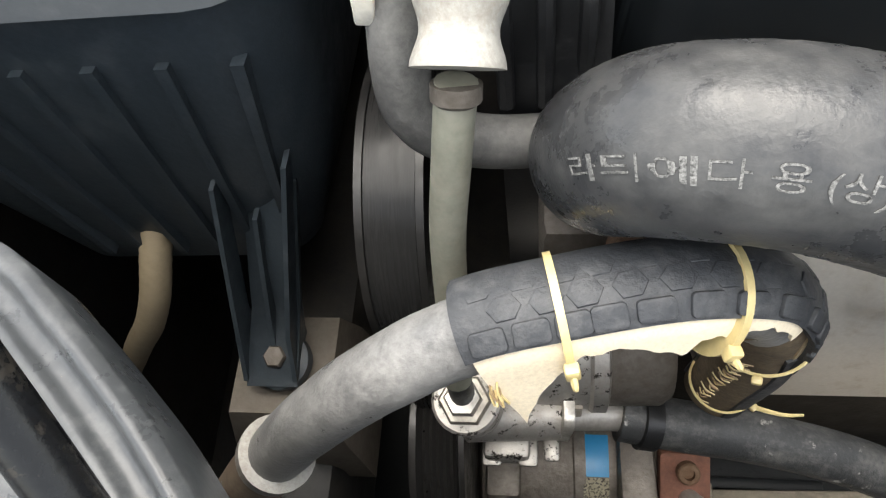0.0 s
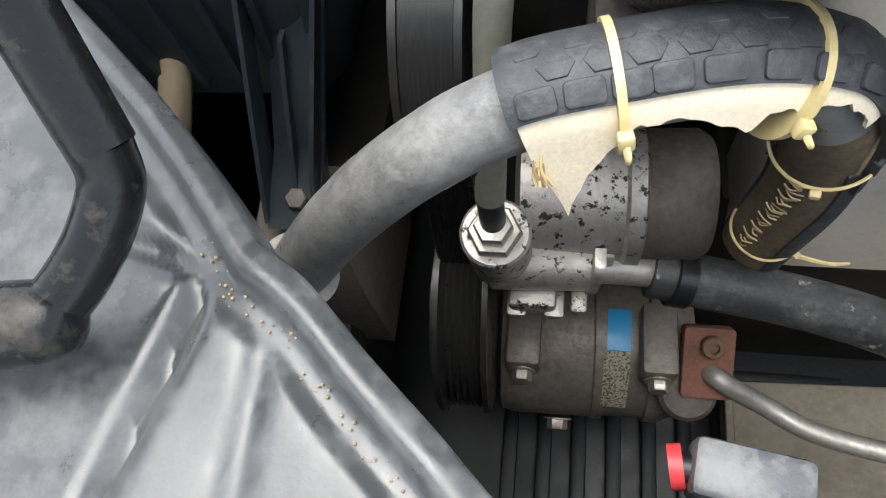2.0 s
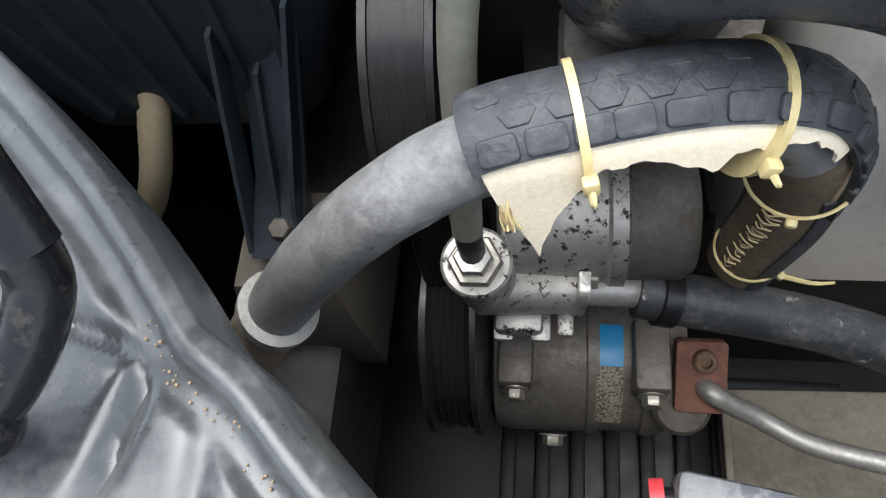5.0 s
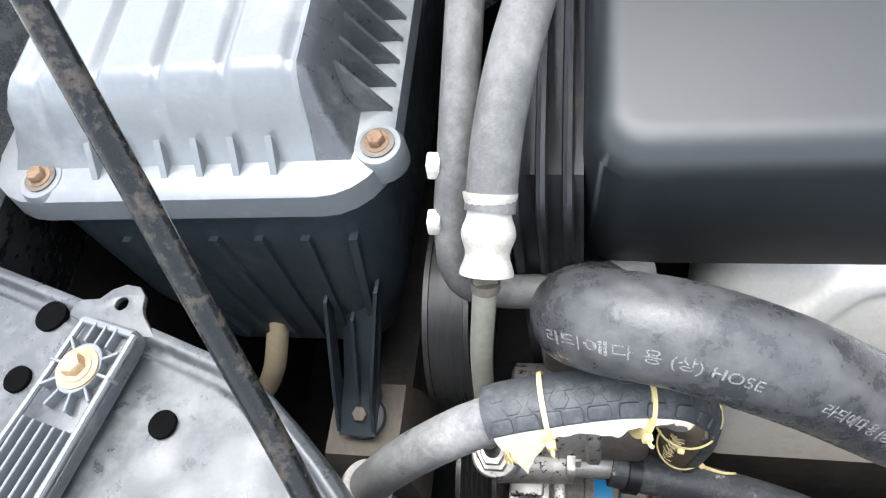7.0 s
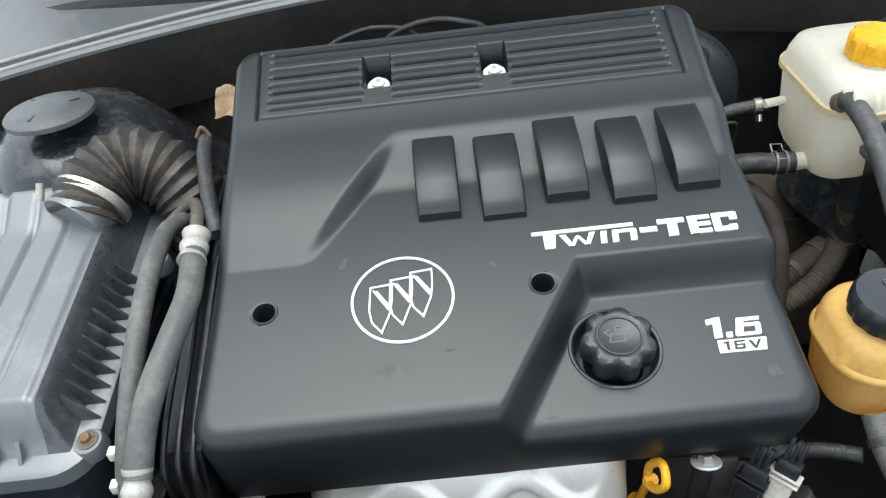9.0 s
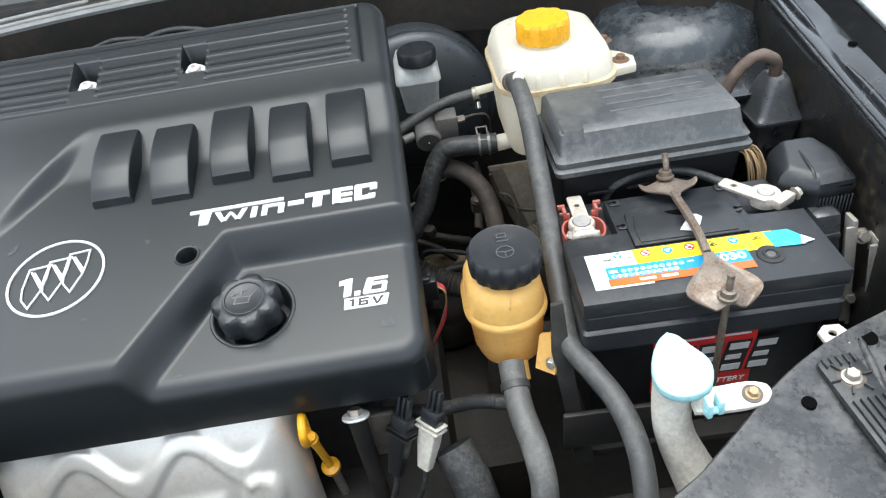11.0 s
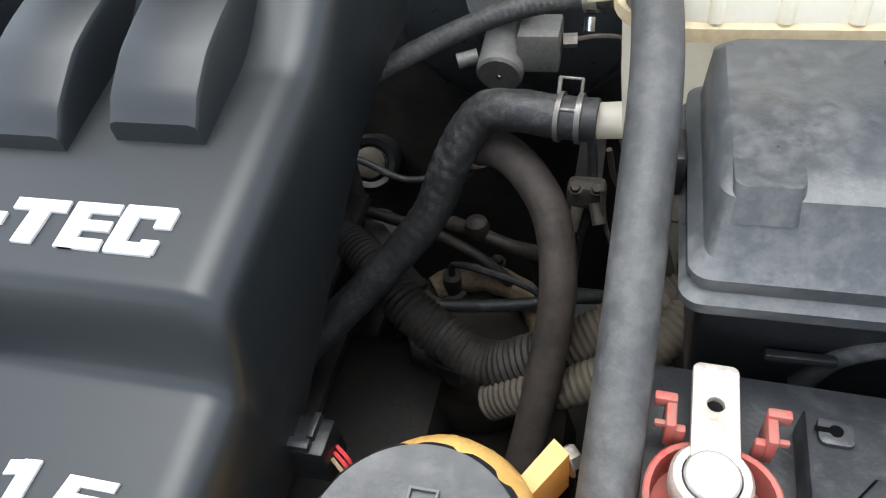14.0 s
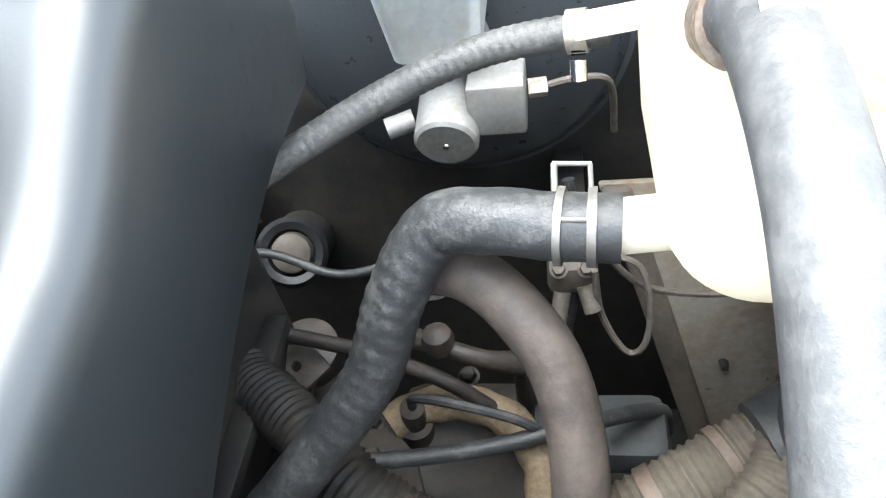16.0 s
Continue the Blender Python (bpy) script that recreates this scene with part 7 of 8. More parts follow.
# ---- power steering reservoir ----
ps = thing("power_steering_reservoir", (0.507, 0.262, 0.77), "amber plastic power steering reservoir with a black cap", "reservoir")
part("body", rloft([(0.482, 0.236, 0.530, 0.300, 0.022, 0.776), (0.475, 0.230, 0.534, 0.306, 0.028, 0.779), (0.471, 0.227, 0.5365, 0.311, 0.032, 0.790), (0.4685, 0.225, 0.5385, 0.317, 0.034, 0.826), (0.4650, 0.2215, 0.5415, 0.3205, 0.037, 0.828), (0.4645, 0.2210, 0.5420, 0.3210, 0.037, 0.831), (0.4650, 0.2215, 0.5415, 0.3205, 0.037, 0.834), (0.467, 0.224, 0.5395, 0.318, 0.035, 0.836), (0.469, 0.226, 0.5380, 0.317, 0.034, 0.853), (0.472, 0.229, 0.5355, 0.314, 0.033, 0.861), (0.478, 0.234, 0.5315, 0.308, 0.030, 0.8665), (0.484, 0.240, 0.5280, 0.296, 0.022, 0.8690), (0.487, 0.244, 0.526, 0.284, 0.018, 0.8740)], 8), M_AMBER, ps)
pcap = part("cap", lathe([(0.0300, 0), (0.0325, 0.002), (0.0335, 0.012), (0.0330, 0.020), (0.0305, 0.0235), (0.0285, 0.0230), (0.001, 0.0235)], (0.507, 0.262, 0.872), (0, -0.03, 1), 96, lambda w, r, h: 1 - (0.05 * max(0.0, math.cos(14 * w)) ** 2 if r > 0.031 and h < 0.021 else 0)), M_PLAST, ps, "black scalloped screw cap")
wz = lambda u, v, l: Vector((0.507 + u, 0.262 + v, 0.8958 + 0.03 * v * -1 * -1 + l))
part("wheel_symbol", strokes([ring2(0, -0.008, 0.0075, 28) + ring2(0, -0.008, 0.0075, 28)[:1], [(-0.007, -0.007), (0, -0.0085), (0.007, -0.007)], [(0, -0.009), (0, -0.0145)], [(-0.005, 0.006), (-0.003, 0.007), (-0.001, 0.006), (0.001, 0.007), (0.003, 0.006), (0.005, 0.007)], [(-0.004, 0.011), (0.004, 0.011), (0.004, 0.016), (-0.004, 0.016), (-0.004, 0.011)]], 0.0007, wz, 0.0004), M_FAINT, pcap, "faint moulded steering wheel symbol")
part("bracket", loft([[(0.528, 0.228, 0.815), (0.548, 0.214, 0.828), (0.534, 0.196, 0.795), (0.520, 0.212, 0.790)], [(0.531, 0.231, 0.814), (0.551, 0.217, 0.827), (0.537, 0.199, 0.794), (0.523, 0.215, 0.789)]]), M_AMBER, ps)
hexbolt((0.534, 0.204, 0.802), (-0.6, -0.75, 0.2), 0.009, ps, M_STEEL)
part("side_lug", loft([[(0.531, 0.302, 0.846), (0.5435, 0.318, 0.852), (0.5435, 0.318, 0.826), (0.531, 0.302, 0.822)], [(0.525, 0.306, 0.846), (0.5375, 0.323, 0.852), (0.5375, 0.323, 0.826), (0.525, 0.306, 0.822)]]), M_AMBER, ps)
hexbolt((0.5415, 0.3210, 0.840), (0.75, 0.6, 0), 0.010, ps, M_STEEL)
part("outlet", rod((0.506, 0.228, 0.785), (0.506, 0.216, 0.772), 0.010, 16), M_AMBER, ps)
LAY = Matrix()
psh = thing("power_steering_hose", (0.51, 0.17, 0.70), "dusty grey power steering hose under the reservoir", "hose")
part("hose", tube([(0.506, 0.223, 0.780), (0.506, 0.205, 0.770), (0.507, 0.178, 0.762), (0.512, 0.148, 0.752), (0.514, 0.122, 0.730), (0.506, 0.105, 0.700), (0.485, 0.095, 0.67)], 0.0118, 18), M_RUBBER_GREY, psh)
clip_band([(0.506, 0.214, 0.775), (0.506, 0.203, 0.769), (0.506, 0.19, 0.765)], 0.0122, psh, M_RUBBER, 0.007)
psb = thing("reservoir_bracket", (0.55, 0.20, 0.70), "rusty black steel bracket beside the reservoir", "bracket")
part("plate", loft([[(0.545, 0.222, 0.842), (0.556, 0.224, 0.842), (0.556, 0.228, 0.842), (0.545, 0.226, 0.842)], [(0.541, 0.205, 0.80), (0.557, 0.205, 0.80), (0.557, 0.209, 0.80), (0.541, 0.209, 0.80)], [(0.548, 0.195, 0.74), (0.562, 0.190, 0.74), (0.562, 0.194, 0.74), (0.548, 0.199, 0.74)], [(0.556, 0.19, 0.66), (0.575, 0.185, 0.66), (0.575, 0.189, 0.66), (0.556, 0.194, 0.66)]]), M_BAY, psb)

LAY = lay((0.007, -0.007, -0.010), (0.633, 0.135, 0.846), 0.90)
# ---- washer filler ----
wash = thing("washer_filler", (0.615, 0.135, 0.74), "white washer filler neck with a pale blue flap cap", "washer filler")
corners = [(0.0, 0.040), (-0.010, 0.033), (-0.022, 0.014), (-0.027, -0.006), (-0.024, -0.020), (-0.012, -0.030), (0.004, -0.032), (0.019, -0.026), (0.027, -0.010), (0.026, 0.004), (0.016, 0.020), (0.008, 0.034)]
drop = [(p.x, p.y) for p in spline([(u, v, 0) for u, v in corners + corners[:1]], 5)][:-1]
capm = Matrix.Translation((0.615, 0.140, 0.854)) @ Matrix.Rotation(radians(10), 4, "X") @ Matrix.Rotation(radians(-6), 4, "Y")
part("cap", sheet([(a, b) for a, b in [(0.80 * u, 0.80 * v) for u, v in drop]], (), 0.006, 0.003, capm), M_MINT, wash, "pale blue teardrop flap cap")
part("hinge", join(rbox((0.625, 0.104, 0.846), (0.005, 0.012, 0.016), 0.0015), rbox((0.635, 0.106, 0.846), (0.005, 0.012, 0.016), 0.0015), rod((0.622, 0.102, 0.842), (0.638, 0.104, 0.842), 0.003, 10)), M_MINT, wash)
part("neck", tube([(0.612, 0.143, 0.855), (0.610, 0.140, 0.830), (0.610, 0.136, 0.800), (0.614, 0.130, 0.775), (0.625, 0.12, 0.745), (0.64, 0.10, 0.71)], [0.0175, 0.017, 0.017, 0.0175, 0.020, 0.024], 26), M_WHITEPL, wash)
part("arm", sheet([(p.x, p.y) for p in spline([(0.0, -0.010, 0), (0.030, -0.013, 0), (0.055, -0.012, 0), (0.064, -0.006, 0), (0.066, 0.000, 0), (0.063, 0.005, 0), (0.050, 0.009, 0), (0.025, 0.009, 0), (0.0, 0.009, 0)], 4)], (), 0.004, 0.001, Matrix.Translation((0.622, 0.126, 0.826)) @ Matrix.Rotation(radians(10), 4, "X")), M_WHITEPL, wash)
hexbolt((0.672, 0.1225, 0.829), (0, -0.15, 1), 0.0090, wash, M_BRASS, M_ALLOY_DULL)


LAY = lay((0.0149, 0.0099, -0.0321), (0.758, 0.123, 0.854), 1.049, (4.5, -0.6, -0.5))
# ---- right-hand body parts ----
panel2 = thing("radiator_support", (0.80, 0.10, 0.80), "black painted radiator support corner with holes and bolts", "front panel")
EDGE2 = [(0.56, 0.030), (0.61, 0.058), (0.650, 0.088), (0.680, 0.112), (0.708, 0.130), (0.735, 0.144), (0.760, 0.154), (0.802, 0.168), (0.87, 0.178)]


def edge2_y(x):
    for (x0, y0), (x1, y1) in zip(EDGE2, EDGE2[1:]):
        if x0 <= x <= x1:
            return y0 + (y1 - y0) * (x - x0) / (x1 - x0)
    return EDGE2[-1][1]


loops = []
for i in range(61):
    x = 0.56 + 0.31 * i / 60
    y = edge2_y(x)
    row = []
    for d, h in ((0.0, -0.035), (0.0, -0.004), (0.002, 0.0), (0.006, 0.0), (0.012, -0.003), (0.05, -0.003), (0.09, -0.001), (0.14, -0.008), (0.20, -0.03)):
        dent = 0.006 * math.exp(-((x - 0.70) / 0.02) ** 2) * sstep(0.012, 0.03, d)
        row.append((x + d * 0.35, y - d * 0.94, 0.851 + h - dent))
    loops.append(row)
M_SUPPORT2 = mat("scuffed black support paint", (0.036, 0.037, 0.039), 0.28, dirt=(0.15, 0.15, 0.147), amount=0.33, dscale=26, gscale=400, bump=0.08, spots=(0.24, 0.23, 0.21), sscale=170, saw=0.72)
part("sheet", loft(loops, False), M_SUPPORT2, panel2, smooth=50)
for x, y, r in ((0.770, 0.1435, 0.0078), (0.7715, 0.1125, 0.0052), (0.703, 0.097, 0.0052)):
    part("hole_plug", lathe([(r * 1.0, -0.006), (r * 1.0, 0.0008), (r * 0.95, 0.0012), (r * 0.5, 0.0012)], (x, y, 0.8474), (0, 0, 1), 28), M_DARK, panel2, "dark round hole")
mount = part("rubber_mount", lathe([(0.0130, 0), (0.0130, 0.011), (0.0118, 0.0140), (0.0075, 0.0148), (0.0060, 0.0140), (0.0052, 0.0122), (0.002, 0.0122)], (0.8015, 0.141, 0.848), (0, 0, 1), 36), M_RUBBER, panel2, "domed rubber buffer")
part("mount_ring", lathe([(0.0155, 0), (0.0158, 0.002), (0.0148, 0.0035), (0.0130, 0.0038)], (0.8015, 0.141, 0.848), (0, 0, 1), 36), M_STRAP, mount, "tan dusty ring of the buffer")
for a, b in (((0.766, 0.150), (0.752, 0.072)), ((0.762, 0.076), (0.826, 0.112)), ((0.772, 0.062), (0.840, 0.100))):
    part("pressed_ridge", tube([(a[0] + (b[0] - a[0]) * k / 6, a[1] + (b[1] - a[1]) * k / 6, 0.8465) for k in range(7)], [0.0012, 0.0034, 0.0040, 0.0040, 0.0040, 0.0034, 0.0012], 16, 4), M_SUPPORT2, panel2)
M_LID2 = mat("dusty grey-black pad plastic", (0.024, 0.026, 0.028), 0.42, dirt=(0.11, 0.11, 0.107), amount=0.28, dscale=40, gscale=500)
pad2m = Matrix.Translation((0.823, 0.136, 0.852)) @ Matrix.Rotation(radians(-22), 4, "Z")
part("pad", sheet(rrect(-0.0110, -0.030, 0.0110, 0.020, 0.004), (), 0.004, 0.001, pad2m), M_LID2, panel2, "ribbed black plastic pad")
for k in range(-1, 2):
    part("pad_rib", rbox((0.0062 * k, 0.0135, 0.0035), (0.0015, 0.010, 0.004), 0.0004, 1), M_LID2, panel2).data.transform(LAY @ pad2m @ LAY.inverted())
    part("pad_rib", rbox((0.0062 * k, -0.020, 0.0035), (0.0015, 0.016, 0.004), 0.0004, 1), M_LID2, panel2).data.transform(LAY @ pad2m @ LAY.inverted())
hexbolt((0.824, 0.136, 0.854), (0, 0, 1), 0.0105, panel2, M_STEEL, M_ALLOY_DULL)
padm = Matrix.Translation((0.7400, 0.0915, 0.8495)) @ Matrix.Rotation(radians(6), 4, "Z")
part("pad", sheet(rrect(-0.0145, -0.055, 0.0145, 0.037, 0.005), (), 0.004, 0.001, padm), M_LID2, panel2, "ribbed black plastic pad")
for k in range(-2, 3):
    part("pad_rib", rbox((0.0056 * k, -0.026, 0.0035), (0.0015, 0.050, 0.004), 0.0004, 1), M_LID2, panel2).data.transform(LAY @ padm @ LAY.inverted())
    part("pad_rib", rbox((0.0056 * k, 0.0325, 0.0035), (0.0015, 0.008, 0.004), 0.0004, 1), M_LID2, panel2).data.transform(LAY @ padm @ LAY.inverted())
for a in range(0, 360, 60):
    part("pad_rib", rbox((0.012 * math.cos(radians(a)), 0.017 + 0.012 * math.sin(radians(a)), 0.0035), (0.007, 0.0014, 0.004), 0.0003, 1, Matrix.Rotation(radians(a), 4, "Z")), M_LID2, panel2).data.transform(LAY @ padm @ LAY.inverted())
hexbolt((0.7385, 0.1090, 0.8515), (0, 0, 1), 0.0105, panel2, M_STEEL, M_ALLOY_DULL)
part("ear", sheet([(-0.010, -0.012), (0.008, -0.014), (0.014, -0.004), (0.009, 0.007), (-0.004, 0.008), (-0.011, 0.002)], [ring2(0.0, -0.001, 0.0048)], 0.003, 0.001, Matrix.Translation((0.748, 0.153, 0.847)) @ Matrix.Scale(0.85, 4)), M_WHITEPL, panel2, "bare light metal ear")

LAY = Matrix()
# inner wing and outer wing
LAY = lay((0.024, 0, 0))
M_WINGPAINT = mat("scuffed black wing paint", (0.014, 0.016, 0.019), 0.20, dirt=(0.12, 0.12, 0.118), amount=0.14, dscale=26, gscale=500, coat=0.3, bump=0.06, spots=(0.26, 0.25, 0.23), sscale=150, saw=0.72)
wing = thing("wing_rail", (0.87, 0.45, 0.80), "dark painted inner wing rail with pressed grooves", "body panel")
loops = []
for i in range(41):
    y = 0.12 + 0.90 * i / 40
    x = 0.812 + 0.125 * (y - 0.12)
    w = 0.015 * sstep(0.10, 0.35, y)
    groove = 0.004 * sstep(0.20, 0.24, y) * (1 - sstep(0.42, 0.45, y)) + 0.004 * sstep(0.50, 0.53, y) * (1 - sstep(0.70, 0.73, y))
    zt = 0.905 + 0.04 * (y - 0.12)
    loops.append([(x - 0.001, y, zt - 0.010), (x, y, zt - 0.004), (x + 0.004, y, zt), (x + 0.013, y, zt + 0.001), (x + 0.019, y, zt - groove), (x + 0.025, y, zt - groove), (x + 0.031, y, zt + 0.001), (x + 0.048 + w, y, zt + 0.002), (x + 0.052 + w, y, zt - 0.006), (x + 0.056 + w, y, zt - 0.05)])
part("rail", loft(loops, False), M_WINGPAINT, wing, smooth=50)
side_rows = []
for i in range(41):
    y = 0.12 + 0.90 * i / 40
    x = 0.812 + 0.125 * (y - 0.12)
    zt = 0.905 + 0.04 * (y - 0.12)
    side_rows.append([(x + 0.020, y, 0.55), (x + 0.020, y, 0.70), (x + 0.018, y, zt - 0.050), (x + 0.010, y, zt - 0.026), (x - 0.0010, y, zt - 0.010)])
part("side_face", loft(side_rows, False), mat("rust-streaked dusty black paint", (0.020, 0.020, 0.020), 0.34, dirt=(0.20, 0.145, 0.085), amount=0.22, dscale=12, gscale=300, bump=0.3), wing, "dusty rust-streaked inner face", smooth=50)
for y0, y1, o in ((0.24, 0.42, 0.022), (0.50, 0.72, 0.022)):
    part("emboss", tube([(0.812 + 0.125 * (y0 + (y1 - y0) * k / 6 - 0.12) + o, y0 + (y1 - y0) * k / 6, 0.9008 + 0.04 * (y0 + (y1 - y0) * k / 6 - 0.12)) for k in range(7)], [0.003, 0.0055, 0.006, 0.006, 0.006, 0.0055, 0.003], 12), M_WINGPAINT, wing)
# flange edge in a lighter grey than the rail
part("flange_edge", tube([(0.8125 + 0.125 * (y - 0.12), y, 0.9058 + 0.04 * (y - 0.12)) for y in (0.13, 0.3, 0.5, 0.7, 0.9, 1.0)], 0.0016, 8), M_SUPPORT, wing, "lighter grey flange edge")
for y in (0.30, 0.47, 0.60):
    x = 0.812 + 0.125 * (y - 0.12)
    part("weld_patch", lathe([(0.012, 0), (0.010, 0.0012), (0.004, 0.0008)], (x + 0.016, y, 0.850), (-1, 0.1, 0.05), 20), M_BAYTAN, wing)
for y in (0.22, 0.455, 0.74):
    x = 0.812 + 0.125 * (y - 0.12)
    part("bolt_hole", lathe([(0.0045, -0.004), (0.0045, 0.0006)], (x + 0.041, y, 0.9075 + 0.04 * (y - 0.12)), (0, 0, 1), 18), M_DARK, wing)
part("front_gusset", loft([[(0.824, 0.225, 0.902), (0.850, 0.222, 0.906), (0.880, 0.220, 0.908)], [(0.822, 0.208, 0.880), (0.848, 0.203, 0.885), (0.875, 0.198, 0.888)], [(0.812, 0.188, 0.858), (0.838, 0.182, 0.864), (0.866, 0.174, 0.866)], [(0.798, 0.168, 0.838), (0.824, 0.160, 0.842), (0.856, 0.150, 0.846)]], False), M_SUPPORT, wing, "grey scuffed gusset down to the front panel", smooth=60)
LAY = lay((0.012, 0, 0))
outer_wing = thing("outer_wing", (0.95, 0.45, 0.75), "glossy dark painted outer front wing", "body panel")
loops = []
for i in range(41):
    y = 0.02 + 1.10 * i / 40
    x = 0.880 + 0.135 * (y - 0.12)
    zt = 0.925 + 0.05 * (y - 0.12)
    loops.append([(x - 0.002, y, zt + 0.002), (x + 0.008, y, zt + 0.002), (x + 0.013, y, zt - 0.003), (x + 0.020, y, zt - 0.012), (x + 0.040, y, zt - 0.09), (x + 0.055, y, zt - 0.25), (x + 0.05, y, 0.30)])
part("skin", loft(loops, False), mat("dark gloss car paint", (0.020, 0.023, 0.028), 0.18, coat=0.8, bump=0, grain=0.03), outer_wing, smooth=60)
channel = [[(r[0][0] - 0.030, r[0][1], r[0][2] - 0.085), (r[0][0] - 0.024, r[0][1], r[0][2] - 0.040), (r[0][0] - 0.004, r[0][1], r[0][2] - 0.012), (r[0][0], r[0][1], r[0][2] - 0.001)] for r in loops]
part("channel", loft(channel, False), M_PLAST_CLEAN, outer_wing, "black gutter beside the wing rail", smooth=50)
# grey tube paints in the sky's reflection along the black wing edge
part("edge", tube([(r[0][0] + 0.002, r[0][1], r[0][2] + 0.001) for r in loops[::5]], 0.0022, 10, 4), M_SUPPORT, outer_wing, "folded edge in grey for the reflected sky")
LAY = lay((0.012, 0, 0))
wall = solo("inner_wing_wall", loft([[(0.836, 0.10, 0.20), (0.836, 0.10, 0.87), (0.845, 0.10, 0.87), (0.845, 0.10, 0.20)], [(0.945, 1.0, 0.20), (0.945, 1.0, 0.90), (0.955, 1.0, 0.90), (0.955, 1.0, 0.20)]]), M_BAY, "grimy inner wing wall of the engine bay", "wall", kind="structure")
LAY = Matrix()
solo("inner_wing_wall", loft([[(-0.40, -0.1, 0.20), (-0.40, -0.1, 0.84), (-0.41, -0.1, 0.84), (-0.41, -0.1, 0.20)], [(-0.44, 1.0, 0.20), (-0.44, 1.0, 0.90), (-0.45, 1.0, 0.90), (-0.45, 1.0, 0.20)]]), M_BAY, "grimy inner wing wall of the engine bay", "wall", kind="structure")
solo("outer_wing", loft([[(-0.36, y, z - 0.05), (-0.385, y, z), (-0.43, y, z + 0.004), (-0.50, y, z - 0.02), (-0.56, y, z - 0.12), (-0.58, y, 0.3)] for y, z in ((0.0, 0.87), (0.2, 0.885), (0.4, 0.91), (0.6, 0.935), (0.9, 0.96))], False), M_PAINT, "dark painted outer front wing", "body panel")
towerR = thing("strut_tower", (0.80, 0.66, 0.65), "dusty black painted strut tower in the wing corner", "strut tower")
part("dome", lathe([(0.165, -0.26), (0.130, -0.08), (0.112, -0.035), (0.095, -0.010), (0.070, 0.002), (0.05, 0.004), (0.045, -0.004), (0.01, -0.004)], (0.815, 0.680, 0.905), (0, -0.08, 1), 56), mat("water-stained blue-black paint", (0.030, 0.037, 0.043), 0.25, dirt=(0.22, 0.225, 0.225), amount=0.26, dscale=9, gscale=400, bump=0.08, coat=0.3, spots=(0.45, 0.45, 0.44), sscale=60, saw=0.70), towerR)
part("lip", sheet(rrect(-0.10, -0.05, 0.10, 0.03, 0.012), (), 0.004, 0.001, Matrix.Translation((0.80, 0.545, 0.862)) @ Matrix.Rotation(radians(8), 4, "X")), M_PAINT, towerR)

# relay box, connector box and loom beside the battery
relay = thing("relay_box", (0.82, 0.33, 0.76), "black plastic relay box with a ribbed connector", "relay box")
FOOT = [(0.784, 0.318), (0.788, 0.3135), (0.811, 0.2965), (0.816, 0.2955), (0.846, 0.2970), (0.850, 0.3000), (0.853, 0.333), (0.851, 0.339), (0.839, 0.363), (0.834, 0.366), (0.800, 0.367), (0.795, 0.364)]
foot = lambda k, z, up=0.0: [(0.819 + (x - 0.819) * k, 0.333 + (y - 0.333) * k, z + up * (y - 0.300)) for x, y in FOOT]
part("body", loft([foot(0.90, 0.795), foot(0.93, 0.852), foot(0.95, 0.855)]), M_PLAST, relay)
part("lid", loft([foot(0.985, 0.854), foot(1.0, 0.855), foot(1.0, 0.858), foot(0.95, 0.866), foot(0.78, 0.8705, 0.10), foot(0.70, 0.8725, 0.12), foot(0.60, 0.8730, 0.12)]), M_PLAST, relay)
part("lid_slot", rbox((0.836, 0.2985, 0.8612), (0.018, 0.0030, 0.0016), 0.0004, 1), M_DARK, relay)
part("lid_ridge", tube([(0.811, 0.299, 0.862), (0.812, 0.312, 0.873), (0.812, 0.340, 0.877)], 0.0018, 8), M_PLAST, relay)
for k in range(10):
    part("rib", rbox((0.8165 + 0.0034 * k, 0.2985, 0.828), (0.0016, 0.004, 0.044), 0.0005, 1), M_PLAST, relay)
LAY = Matrix(((1, 0, -0.17, 0.009 + 0.17 * 0.833), (0, 1, 0, 0), (0, 0, 1, 0), (0, 0, 0, 1)))
ecu = thing("control_unit", (0.84, 0.26, 0.66), "black control unit in a worn steel bracket", "control unit")
part("housing", rbox((0.812, 0.305, 0.770), (0.026, 0.044, 0.140), 0.005), M_BOX, ecu)
for z in (0.725, 0.755, 0.785, 0.815):
    part("housing_rib", rbox((0.812, 0.283, z), (0.022, 0.004, 0.006), 0.0012), M_BOX, ecu)
for x, y, z, h in ((0.8330, 0.283, 0.765, 0.140), (0.8480, 0.268, 0.768, 0.105)):
    part("bracket", join(rbox((x, y, z), (0.005, 0.016, h), 0.0015), rbox((x - 0.004, y - 0.007, z), (0.010, 0.003, h * 0.9), 0.001)), M_FERRULE, ecu, "worn grey steel bracket")
hexbolt((0.840, 0.276, 0.815), (0, -1, 0.5), 0.012, ecu, M_STEEL)
hexbolt((0.832, 0.276, 0.735), (0, -1, 0.3), 0.011, ecu, M_STEEL)
LAY = Matrix()
box2 = thing("harness_connector", (0.855, 0.475, 0.77), "black harness connector box with taped cable entry", "connector")
